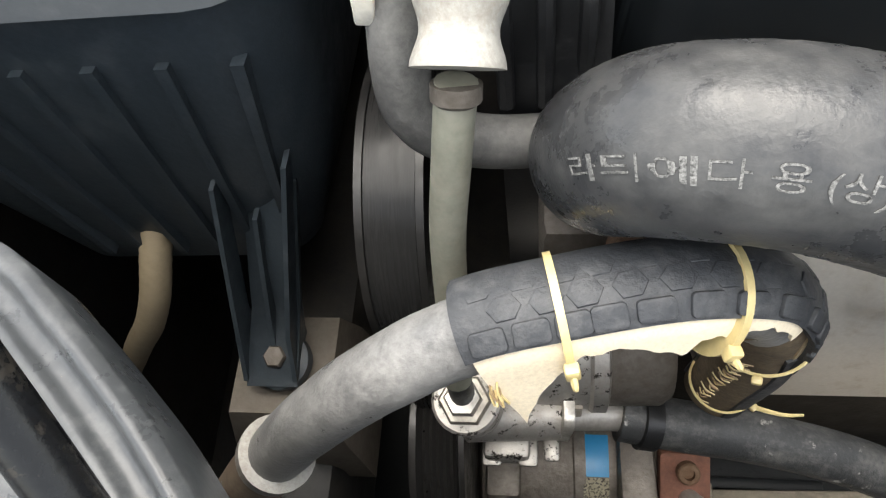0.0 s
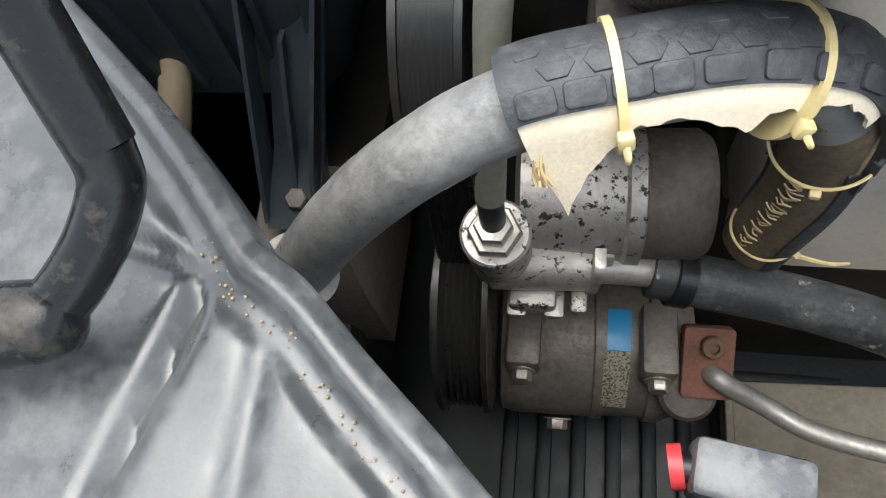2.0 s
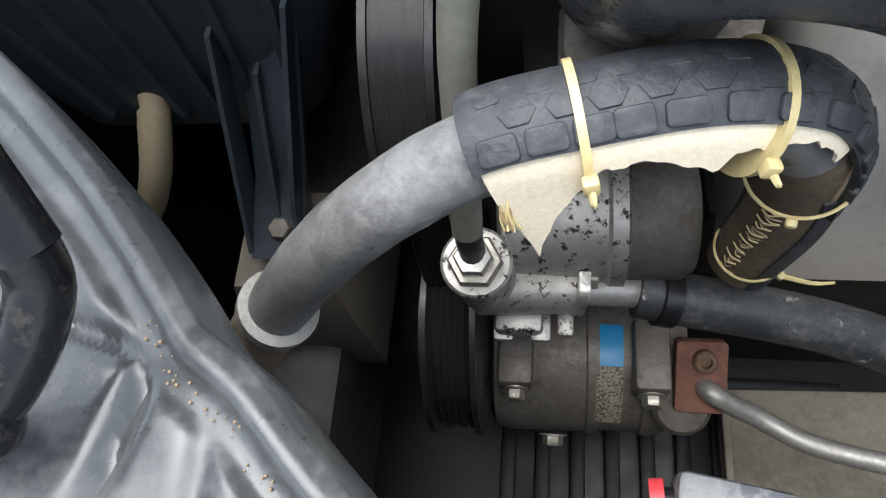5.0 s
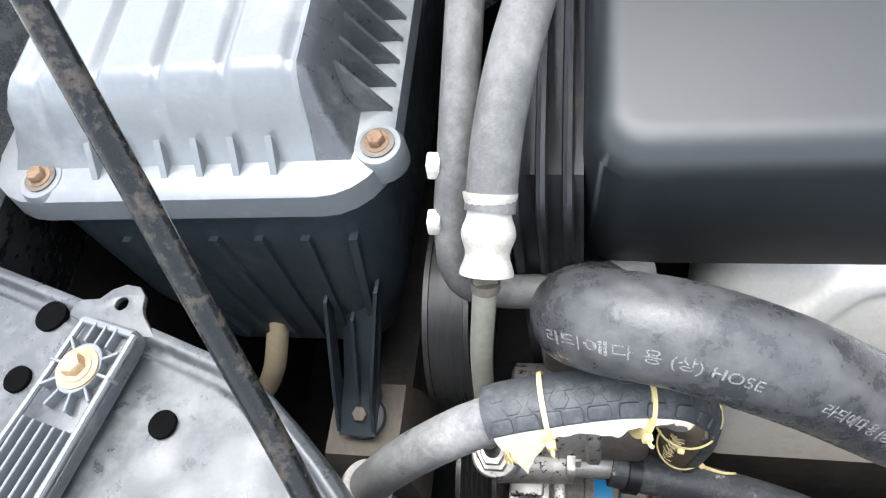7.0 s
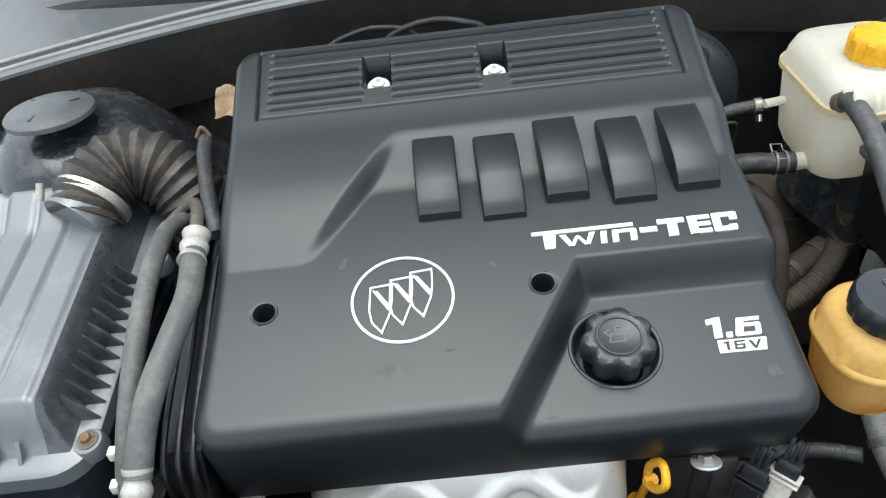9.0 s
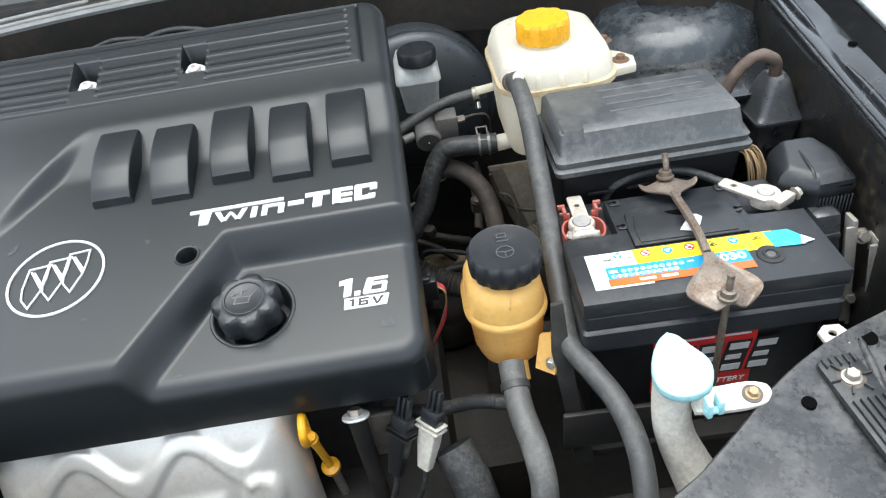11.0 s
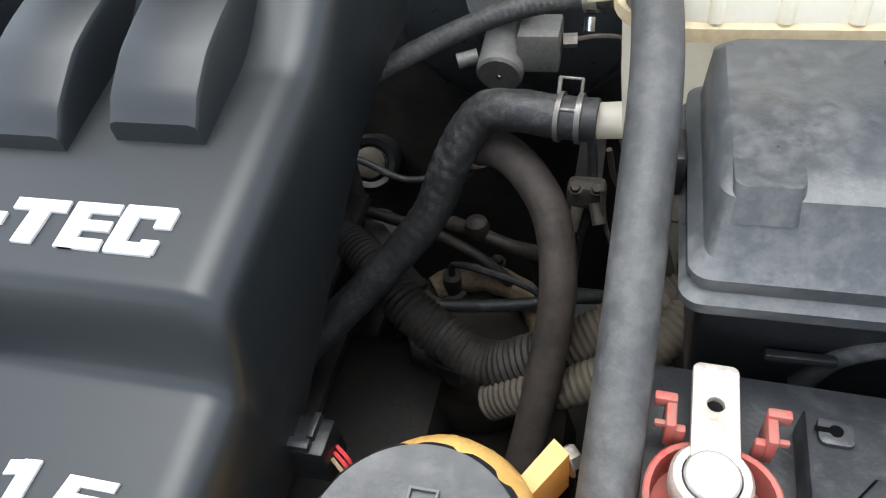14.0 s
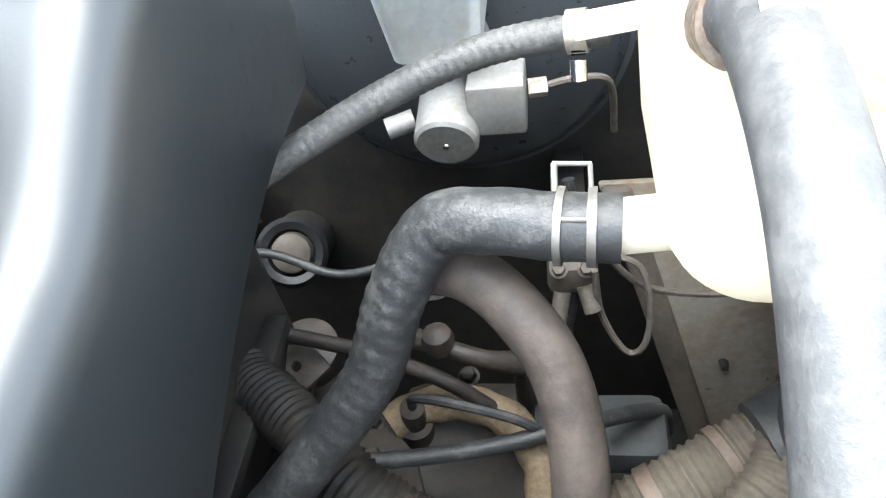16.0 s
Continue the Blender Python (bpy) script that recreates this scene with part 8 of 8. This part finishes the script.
part("shell", rloft([(0.838, 0.462, 0.880, 0.510, 0.006, 0.785), (0.834, 0.458, 0.884, 0.515, 0.006, 0.835), (0.832, 0.456, 0.886, 0.517, 0.006, 0.840), (0.836, 0.460, 0.882, 0.513, 0.008, 0.845), (0.842, 0.468, 0.876, 0.508, 0.010, 0.868), (0.846, 0.472, 0.872, 0.504, 0.010, 0.880), (0.850, 0.478, 0.868, 0.498, 0.006, 0.885)]), M_BOX, box2)
part("seam", rloft([(0.830, 0.454, 0.885, 0.517, 0.006, 0.836), (0.830, 0.454, 0.885, 0.517, 0.006, 0.8395)]), M_BOX, box2)
for x, z in ((0.855, 0.825), (0.848, 0.806)):
    part("button", rod((x, 0.460, z), (x, 0.452, z), 0.004, 14), M_PLAST_CLEAN, box2)
part("cable", tube([(0.857, 0.484, 0.880), (0.856, 0.482, 0.893), (0.849, 0.480, 0.905), (0.837, 0.480, 0.911), (0.824, 0.480, 0.909), (0.811, 0.480, 0.896), (0.801, 0.480, 0.878), (0.792, 0.480, 0.85), (0.79, 0.47, 0.80)], 0.0068, 16, 10, None, True, 0.22), M_TAPE, box2, "brown taped cable loom")
wires = thing("wire_bundle", (0.80, 0.43, 0.80), "bundle of thin brown wires out of grey tape", "wires")
part("tape", tube([(0.792, 0.470, 0.850), (0.800, 0.455, 0.845), (0.806, 0.440, 0.835)], 0.012, 14), M_TAPE, wires)
random.seed(9)
for k in range(14):
    o = Vector((random.uniform(-0.008, 0.008), random.uniform(-0.006, 0.006), random.uniform(-0.006, 0.006)))
    part("wire", tube([Vector((0.806, 0.440, 0.826)) + o * 0.6, Vector((0.811, 0.428, 0.828)) + o, Vector((0.814, 0.416, 0.812)) + o * 1.4, Vector((0.814, 0.410, 0.78)) + o], 0.0011, 6), M_WIRE, wires)

# ---- bulkhead, windscreen cowl, bonnet ----
solo("bulkhead", rbox((0.24, 0.815, 0.60), (1.32, 0.03, 0.80), 0.01), M_BAY, "grimy dark engine bay bulkhead", "bulkhead", kind="structure")
pad = thing("bulkhead_insulation", (0.1, 0.78, 0.80), "dark rust-stained insulation mat on the bulkhead", "insulation")
bm, rows = hfield([-0.36 + 0.62 * i / 60 for i in range(61)], [0.0 + 0.40 * i / 30 for i in range(31)], lambda u, v: Vector((u, 0.790 - 0.012 * math.sin(v * 9 + u * 3) - 0.010 * noise.noise(Vector((u * 14, v * 14, 2))), 0.60 + v * 0.92)))
part("mat", bm, mat("rust-stained bulkhead felt", (0.042, 0.038, 0.034), 0.85, dirt=(0.13, 0.088, 0.056), amount=0.38, dscale=12, gscale=200, bump=0.8), pad, smooth=60)
for x, z in ((-0.20, 0.74), (0.02, 0.76), (0.20, 0.74), (-0.10, 0.88), (0.14, 0.88)):
    part("fastener", lathe([(0.011, 0), (0.009, 0.003), (0.003, 0.005)], (x, 0.775, z), (0, -1, 0.1), 18), M_PLAST_CLEAN, pad)
bm, rows = hfield([-0.085 + 0.07 * i / 16 for i in range(17)], [0.0 + 0.05 * i / 12 for i in range(13)], lambda u, v: Vector((u, 0.570 + v * 0.8 + 0.01 * noise.noise(Vector((u * 60, v * 60, 5))), 0.940 + 0.012 * noise.noise(Vector((u * 50, v * 50, 9))) + v * 0.3)))
solo("insulation_felt", bm, M_FELT, "torn tan felt insulation behind the cover", "insulation", smooth=0)
for line, r in ((((0.010, 0.70, 0.91), (0.032, 0.70, 0.947), (0.064, 0.70, 0.962), (0.098, 0.70, 0.967), (0.14, 0.70, 0.955), (0.16, 0.69, 0.91)), 0.0030), (((0.085, 0.70, 0.91), (0.107, 0.70, 0.950), (0.135, 0.70, 0.964), (0.170, 0.70, 0.968), (0.204, 0.70, 0.961), (0.228, 0.70, 0.948), (0.25, 0.69, 0.90)), 0.0040)):
    solo("vacuum_hose", tube(line, r, 12), M_RUBBER, "thin dusty vacuum hose arching behind the cover", "hose", "hoses behind the cover")
cowl = thing("windscreen_cowl", (0.2, 0.85, 0.96), "dusty grey cowl panel with a rubber seal strip", "cowl")
loops = []
for i in range(49):
    x = -0.42 + 1.34 * i / 48
    yb = 0.790 - 0.16 * ((x - 0.24) / 0.66) ** 2
    zb = 0.985 - 0.012 * ((x - 0.24) / 0.66) ** 2
    loops.append([(x, yb + d, zb + h) for d, h in ((0.0, -0.004), (0.0, 0.0), (0.004, 0.004), (0.010, 0.004), (0.014, -0.001), (0.020, -0.001), (0.025, 0.006), (0.034, 0.006), (0.040, 0.001), (0.09, 0.012), (0.30, 0.06), (0.31, 0.0))])
part("panel", loft(loops, False), mat("dusty silver-grey cowl paint", (0.115, 0.12, 0.122), 0.36, dirt=(0.17, 0.165, 0.158), amount=0.3, dscale=10, gscale=300, bump=0.05, spec=0.8), cowl, smooth=40)
# brown-black strip added in place of the dark, shaded gap below the lip
part("gap_wall", loft([[(r[0][0], r[0][1] + 0.012, r[0][2] - 0.10), (r[0][0], r[0][1] + 0.004, r[0][2] - 0.030), (r[0][0], r[0][1] + 0.001, r[0][2] + 0.001)] for r in loops], False), mat("brown-black wall for the shaded gap", (0.016, 0.014, 0.012), 0.6, dirt=(0.07, 0.045, 0.027), amount=0.30, dscale=14, gscale=300, bump=0.3), cowl, "dark wall standing for the shaded gap under the cowl lip", smooth=40)
M_SEAL = mat("pale worn rubber seal", (0.30, 0.30, 0.29), 0.55, dirt=(0.16, 0.15, 0.14), amount=0.3, dscale=40)
for off, up in ((0.029, 0.0075), (0.008, 0.0050)):
    part("seal", tube([(-0.42 + 1.34 * i / 16, 0.790 - 0.16 * ((-0.42 + 1.34 * i / 16 - 0.24) / 0.66) ** 2 + off, 0.985 + up - 0.012 * ((-0.42 + 1.34 * i / 16 - 0.24) / 0.66) ** 2) for i in range(17)], 0.0030, 10, 4), M_SEAL, cowl, "pale worn rubber seal strip")
part("trim_lip", tube([(-0.42 + 1.34 * i / 16, 0.790 - 0.16 * ((-0.42 + 1.34 * i / 16 - 0.24) / 0.66) ** 2 + 0.019, 0.988 - 0.012 * ((-0.42 + 1.34 * i / 16 - 0.24) / 0.66) ** 2) for i in range(17)], 0.0048, 10, 4), M_RUBBER_BROWN, cowl, "brown dusty channel")
bonnet = solo("bonnet_underside", loft([[(-0.50, 1.08, 1.08), (1.0, 1.08, 1.08), (1.0, 1.10, 1.085), (-0.50, 1.10, 1.085)], [(-0.46, 0.93, 1.55), (0.96, 0.93, 1.55), (0.96, 0.95, 1.555), (-0.46, 0.95, 1.555)], [(-0.40, 0.76, 2.02), (0.90, 0.76, 2.02), (0.90, 0.78, 2.025), (-0.40, 0.78, 2.025)]]), M_PAINT, "raised dark bonnet seen from below", "bonnet", kind="structure")

# ---- deep in the bay beside the engine ----
LAY = lay((0.0, 0.012, 0.012))
gear = thing("gearbox", (0.46, 0.50, 0.40), "grimy brown gearbox casting deep in the bay", "gearbox")
# oily browns set extra dark: the shade deep down is in the colour
M_DEEP = mat("oily brown metal darkened for shade", (0.026, 0.022, 0.019), 0.55, dirt=(0.11, 0.075, 0.048), amount=0.28, dscale=36, gscale=300, bump=0.4)
M_OILY = mat("brown oily casting darkened for shade", (0.015, 0.0125, 0.010), 0.6, metal=0.1, dirt=(0.060, 0.040, 0.024), amount=0.28, dscale=26, gscale=200, bump=0.5)
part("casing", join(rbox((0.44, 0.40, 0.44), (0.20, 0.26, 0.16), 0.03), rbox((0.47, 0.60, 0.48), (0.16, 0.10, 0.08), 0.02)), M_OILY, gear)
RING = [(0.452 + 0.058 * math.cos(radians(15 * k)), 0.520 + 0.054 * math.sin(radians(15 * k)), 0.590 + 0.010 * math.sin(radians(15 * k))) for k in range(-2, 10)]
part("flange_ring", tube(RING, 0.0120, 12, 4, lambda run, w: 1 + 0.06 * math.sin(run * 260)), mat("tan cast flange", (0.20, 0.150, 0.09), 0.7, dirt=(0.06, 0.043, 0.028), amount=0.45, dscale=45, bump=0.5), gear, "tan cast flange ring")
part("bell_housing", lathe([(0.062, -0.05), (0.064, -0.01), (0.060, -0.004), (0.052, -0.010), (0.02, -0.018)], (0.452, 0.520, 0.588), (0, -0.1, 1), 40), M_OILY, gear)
part("cover_plate", rbox((0.545, 0.575, 0.560), (0.09, 0.050, 0.030), 0.010), mat("blue-grey oily casting", (0.04, 0.046, 0.048), 0.5, metal=0.3, dirt=(0.05, 0.042, 0.034), amount=0.4, dscale=30, bump=0.4), gear, "blue-grey cast cover")
for x, y in ((0.400, 0.560), (0.46, 0.595)):
    hexbolt((x, y, 0.598), (0, -0.2, 1), 0.011, gear, M_OILY)
LAY = Matrix()
loom = thing("wiring_loom", (0.52, 0.48, 0.62), "dusty tan corrugated wiring loom under the hoses", "wiring loom")
rib = lambda run, w: 1 + 0.05 * math.sin(run * 2 * math.pi / 0.0045)
part("conduit", tube([(0.525, 0.467, 0.684), (0.560, 0.482, 0.699), (0.600, 0.500, 0.713), (0.630, 0.514, 0.722), (0.66, 0.53, 0.73)], 0.0150, 20, 56, rib), M_LOOM, loom)
part("branch", tube([(0.486, 0.446, 0.650), (0.512, 0.446, 0.668), (0.545, 0.446, 0.685), (0.580, 0.458, 0.704), (0.606, 0.480, 0.722), (0.615, 0.500, 0.728)], 0.0130, 18, 44, rib), M_LOOM, loom)
for a, b in (((0.560, 0.482, 0.699), (0.566, 0.4845, 0.7015)), ((0.590, 0.4955, 0.710), (0.594, 0.4975, 0.7112))):
    part("tape_wrap", rod(a, b, 0.0163, 20), M_TAPE, loom)
LAY = lay((0.003, 0, -0.008))
part("tape", tube([(0.300, 0.60, 0.68), (0.350, 0.550, 0.695), (0.385, 0.520, 0.698), (0.415, 0.495, 0.690), (0.445, 0.480, 0.678), (0.480, 0.465, 0.674), (0.512, 0.466, 0.688), (0.530, 0.470, 0.697)], 0.0160, 18, 40, rib, True, 0.05), mat("dark oily loom sheath", (0.017, 0.015, 0.013), 0.62, dirt=(0.055, 0.046, 0.037), amount=0.4, dscale=50, gscale=500, bump=0.4), loom, "dark oily loom section")
LAY = Matrix()
part("joint", tube([(0.605, 0.497, 0.722), (0.622, 0.503, 0.726), (0.640, 0.512, 0.732)], [0.020, 0.022, 0.018], 18, 8, None, True, 0.05), M_RUBBER, loom, "grey taped loom joint")
elbow = thing("pipe_elbow", (0.62, 0.49, 0.70), "rust-stained black elbow beside the long hose", "pipe")
M_ELBOW = mat("mottled rust-stained black plastic", (0.030, 0.036, 0.044), 0.42, dirt=(0.36, 0.19, 0.06), amount=0.24, dscale=30, spots=(0.30, 0.32, 0.34), sscale=60, saw=0.60)
part("elbow", tube([(0.628, 0.495, 0.69), (0.623, 0.495, 0.735), (0.618, 0.496, 0.780), (0.617, 0.500, 0.82), (0.623, 0.51, 0.85)], [0.017, 0.016, 0.015, 0.015, 0.013], 18, 8, None, True, 0.10), M_ELBOW, elbow)
part("collar", rod((0.6245, 0.495, 0.724), (0.6225, 0.495, 0.738), 0.0178, 24, None, 0.002), M_ELBOW, elbow, "thick mottled collar")
part("rust_clip", rod((0.6190, 0.496, 0.772), (0.6180, 0.496, 0.780), 0.0162, 24), M_RUST, elbow, "rusty clip band")
M_PLATE = mat("tan-grey dusty steel plate", (0.185, 0.172, 0.145), 0.65, dirt=(0.135, 0.085, 0.046), amount=0.42, dscale=13, gscale=200, bump=0.3, spots=(0.05, 0.038, 0.028), sscale=34, saw=0.62)
LAY = Matrix(((1, 0, -0.307, 0.307 * 0.611 - 0.052), (0, 1, 0, 0), (0, 0, 1, 0), (0, 0, 0, 1)))
side = thing("bay_side_plate", (0.68, 0.71, 0.45), "tan dusty steel side plate below the tank with a stiffener", "plate")
part("plate", rbox((0.720, 0.700, 0.50), (0.20, 0.008, 0.34), 0.003, 2, Matrix.Rotation(radians(-12), 4, "X")), M_PLATE, side)
part("stiffener", rbox((0.632, 0.694, 0.50), (0.022, 0.016, 0.34), 0.005, 2, Matrix.Rotation(radians(-12), 4, "X")), M_BAYTAN, side)
for x, z in ((0.67, 0.50), (0.70, 0.46), (0.685, 0.41)):
    part("stud", lathe([(0.004, 0), (0.003, 0.008), (0.001, 0.009)], (x, 0.694 + 0.2 * (0.5 - z) * -1, z), (0, -1, 0.2), 10), M_BAY, side)
LAY = Matrix()
solo("brake_pipe", tube([(0.548, 0.660, 0.70), (0.556, 0.665, 0.66), (0.580, 0.668, 0.628), (0.620, 0.675, 0.610), (0.68, 0.680, 0.606), (0.74, 0.68, 0.604)], 0.0026, 8), M_ALLOY_DULL, "thin grey brake pipe along the plate", "pipe")
solo("fuel_pipe", tube([(0.545, 0.655, 0.66), (0.550, 0.650, 0.62), (0.566, 0.640, 0.592), (0.578, 0.640, 0.598), (0.582, 0.650, 0.625), (0.576, 0.664, 0.650), (0.560, 0.672, 0.656)], 0.0024, 8), M_ALLOY_DULL, "thin grey looped fuel pipe", "pipe")
LAY = lay((-0.016, 0, 0.004))
valve2 = thing("brake_valve", (0.545, 0.665, 0.62), "small grimy cast brake distribution valve", "valve")
part("casting", join(rbox((0.547, 0.668, 0.640), (0.034, 0.020, 0.026), 0.006), rod((0.540, 0.660, 0.630), (0.536, 0.648, 0.612), 0.006, 12), rod((0.555, 0.660, 0.636), (0.560, 0.648, 0.622), 0.006, 12)), M_ALLOY_DULL, valve2)
part("bracket", rbox((0.547, 0.735, 0.640), (0.024, 0.130, 0.005), 0.001), M_BAY, valve2)
for x in (0.538, 0.556):
    hexbolt((x, 0.660, 0.652), (0, -0.5, 0.8), 0.009, valve2, M_ALLOY_DULL)
LAY = lay((-0.033, 0.018, 0.022))
grom = thing("bulkhead_grommet", (0.33, 0.74, 0.60), "brown plug in a round black rubber grommet", "grommet")
part("ring", lathe([(0.030, 0), (0.030, 0.008), (0.026, 0.012), (0.020, 0.010), (0.018, 0.004)], (0.335, 0.715, 0.585), (0.25, -0.7, 0.6), 30), M_PLAST_CLEAN, grom)
part("boss", rod((0.335, 0.718, 0.583), (0.31, 0.805, 0.52), 0.028, 24), M_BAY, grom)
part("plug", lathe([(0.018, 0), (0.016, 0.014), (0.010, 0.017), (0.002, 0.017)], (0.335, 0.715, 0.585), (0.25, -0.7, 0.6), 24), M_BAYTAN, grom)
LAY = lay((0, 0, 0.012))
solo("shift_rod", tube([(0.372, 0.66, 0.56), (0.392, 0.652, 0.600), (0.410, 0.646, 0.635)], 0.0065, 12), M_ALLOY_DULL, "grimy steel gear shift rod", "rod")
solo("shift_cable", tube([(0.29, 0.61, 0.665), (0.34, 0.60, 0.66), (0.375, 0.595, 0.655), (0.415, 0.588, 0.648), (0.46, 0.58, 0.625), (0.50, 0.575, 0.58)], 0.0050, 10), M_DEEP, "brown gear shift cable", "cable")
LAY = lay((-0.030, 0.010, 0.015))
brk = thing("cable_bracket", (0.36, 0.60, 0.62), "dull steel cable bracket with a slot", "bracket")
part("plate", sheet([(-0.034, -0.010), (0.020, -0.014), (0.034, 0.0), (0.020, 0.014), (-0.034, 0.012)], [ring2(0.012, 0.0, 0.004)], 0.003, 0.0006, Matrix.Translation((0.372, 0.580, 0.632)) @ Matrix.Rotation(radians(25), 4, "X")), M_ALLOY_DULL, brk)
hexbolt((0.352, 0.579, 0.634), (0, -0.4, 0.9), 0.010, brk, M_ALLOY_DULL)
LAY = Matrix()
mountb = thing("gearbox_mount", (0.37, 0.62, 0.50), "oily gearbox mount with bolts in the shade", "mount")
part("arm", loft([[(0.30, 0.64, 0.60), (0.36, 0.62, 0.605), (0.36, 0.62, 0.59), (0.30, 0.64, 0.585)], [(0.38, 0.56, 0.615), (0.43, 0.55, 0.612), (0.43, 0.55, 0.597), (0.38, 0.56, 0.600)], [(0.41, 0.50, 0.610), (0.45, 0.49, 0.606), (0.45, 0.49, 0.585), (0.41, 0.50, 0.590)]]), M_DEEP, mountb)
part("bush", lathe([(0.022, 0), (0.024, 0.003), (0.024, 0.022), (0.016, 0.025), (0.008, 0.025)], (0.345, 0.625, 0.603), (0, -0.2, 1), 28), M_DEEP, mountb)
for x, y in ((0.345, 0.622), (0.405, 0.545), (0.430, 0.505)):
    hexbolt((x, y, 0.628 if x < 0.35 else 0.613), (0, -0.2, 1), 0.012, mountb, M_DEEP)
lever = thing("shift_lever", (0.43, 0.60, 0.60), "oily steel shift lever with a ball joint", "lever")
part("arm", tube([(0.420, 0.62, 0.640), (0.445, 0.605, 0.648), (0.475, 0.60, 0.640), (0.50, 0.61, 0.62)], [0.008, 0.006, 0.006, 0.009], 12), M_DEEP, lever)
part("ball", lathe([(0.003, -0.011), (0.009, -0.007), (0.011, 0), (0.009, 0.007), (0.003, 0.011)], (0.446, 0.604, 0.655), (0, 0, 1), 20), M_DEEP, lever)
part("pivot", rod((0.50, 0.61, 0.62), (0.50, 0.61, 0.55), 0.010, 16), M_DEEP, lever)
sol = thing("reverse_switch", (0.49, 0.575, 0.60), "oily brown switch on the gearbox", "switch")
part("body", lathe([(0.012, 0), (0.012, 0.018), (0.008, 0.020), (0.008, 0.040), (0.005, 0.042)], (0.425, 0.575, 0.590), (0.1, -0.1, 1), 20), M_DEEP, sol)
part("wire", tube([(0.429, 0.571, 0.630), (0.435, 0.565, 0.650), (0.46, 0.56, 0.652), (0.50, 0.555, 0.640), (0.52, 0.56, 0.60)], 0.0030, 8), M_RUBBER, sol)
for k, pts3 in enumerate((((0.36, 0.52, 0.655), (0.42, 0.53, 0.640), (0.48, 0.545, 0.630), (0.54, 0.565, 0.625), (0.585, 0.60, 0.58), (0.60, 0.63, 0.50)), ((0.53, 0.70, 0.70), (0.535, 0.68, 0.64), (0.525, 0.66, 0.58), (0.52, 0.65, 0.52)), ((0.22, 0.72, 0.62), (0.30, 0.70, 0.64), (0.36, 0.685, 0.63), (0.42, 0.69, 0.645), (0.47, 0.71, 0.66)))):
    solo("bay_cable", tube(pts3, 0.0052 - 0.0008 * k, 10, 10, rib if k == 0 else None), M_RUBBER, "thin dark cable deep in the bay", "cable", "cables deep in the bay")
solo("lower_hose", tube([(0.44, 0.20, 0.70), (0.455, 0.17, 0.67), (0.46, 0.14, 0.62), (0.44, 0.10, 0.56)], 0.020, 20), M_RUBBER, "thick black lower hose in the shade", "hose")
solo("cross_member", rbox((0.52, 0.13, 0.62), (0.30, 0.06, 0.05), 0.01), M_BAY, "grimy dark steel cross member", "rail")
solo("black_loom", tube([(0.34, 0.26, 0.70), (0.42, 0.24, 0.71), (0.47, 0.225, 0.73), (0.50, 0.21, 0.74)], 0.007, 12, 20, rib), M_RUBBER, "thin black corrugated loom", "wiring loom")
solo("engine_bay_floor", rbox((0.24, 0.40, 0.24), (1.40, 1.00, 0.02), 0.002), M_BAY, "grimy undertray at the bottom of the bay", "undertray", kind="structure")
solo("front_bumper", loft([[(x, -0.155 - 0.10 * (1 - ((x - 0.24) / 0.80) ** 2) + d, z) for d, z in ((0.0, 0.22), (-0.03, 0.40), (-0.03, 0.60), (0.0, 0.78), (0.05, 0.845), (0.09, 0.843), (0.05, 0.77), (0.02, 0.60), (0.02, 0.22))] for x in [-0.58 + 1.66 * i / 24 for i in range(25)]]), M_PAINT, "dark painted front bumper and grille panel", "bumper", kind="structure")
solo("radiator", rbox((0.24, -0.04, 0.52), (0.90, 0.04, 0.50), 0.006), M_PLAST_CLEAN, "black radiator behind the front panel", "radiator")

# ---- the ground round the car ----
bm = bmesh.new()
bmesh.ops.create_grid(bm, x_segments=2, y_segments=2, size=400)
solo("ground", bm, M_GROUND, "pale concrete ground outdoors", "ground", kind="structure", smooth=0)
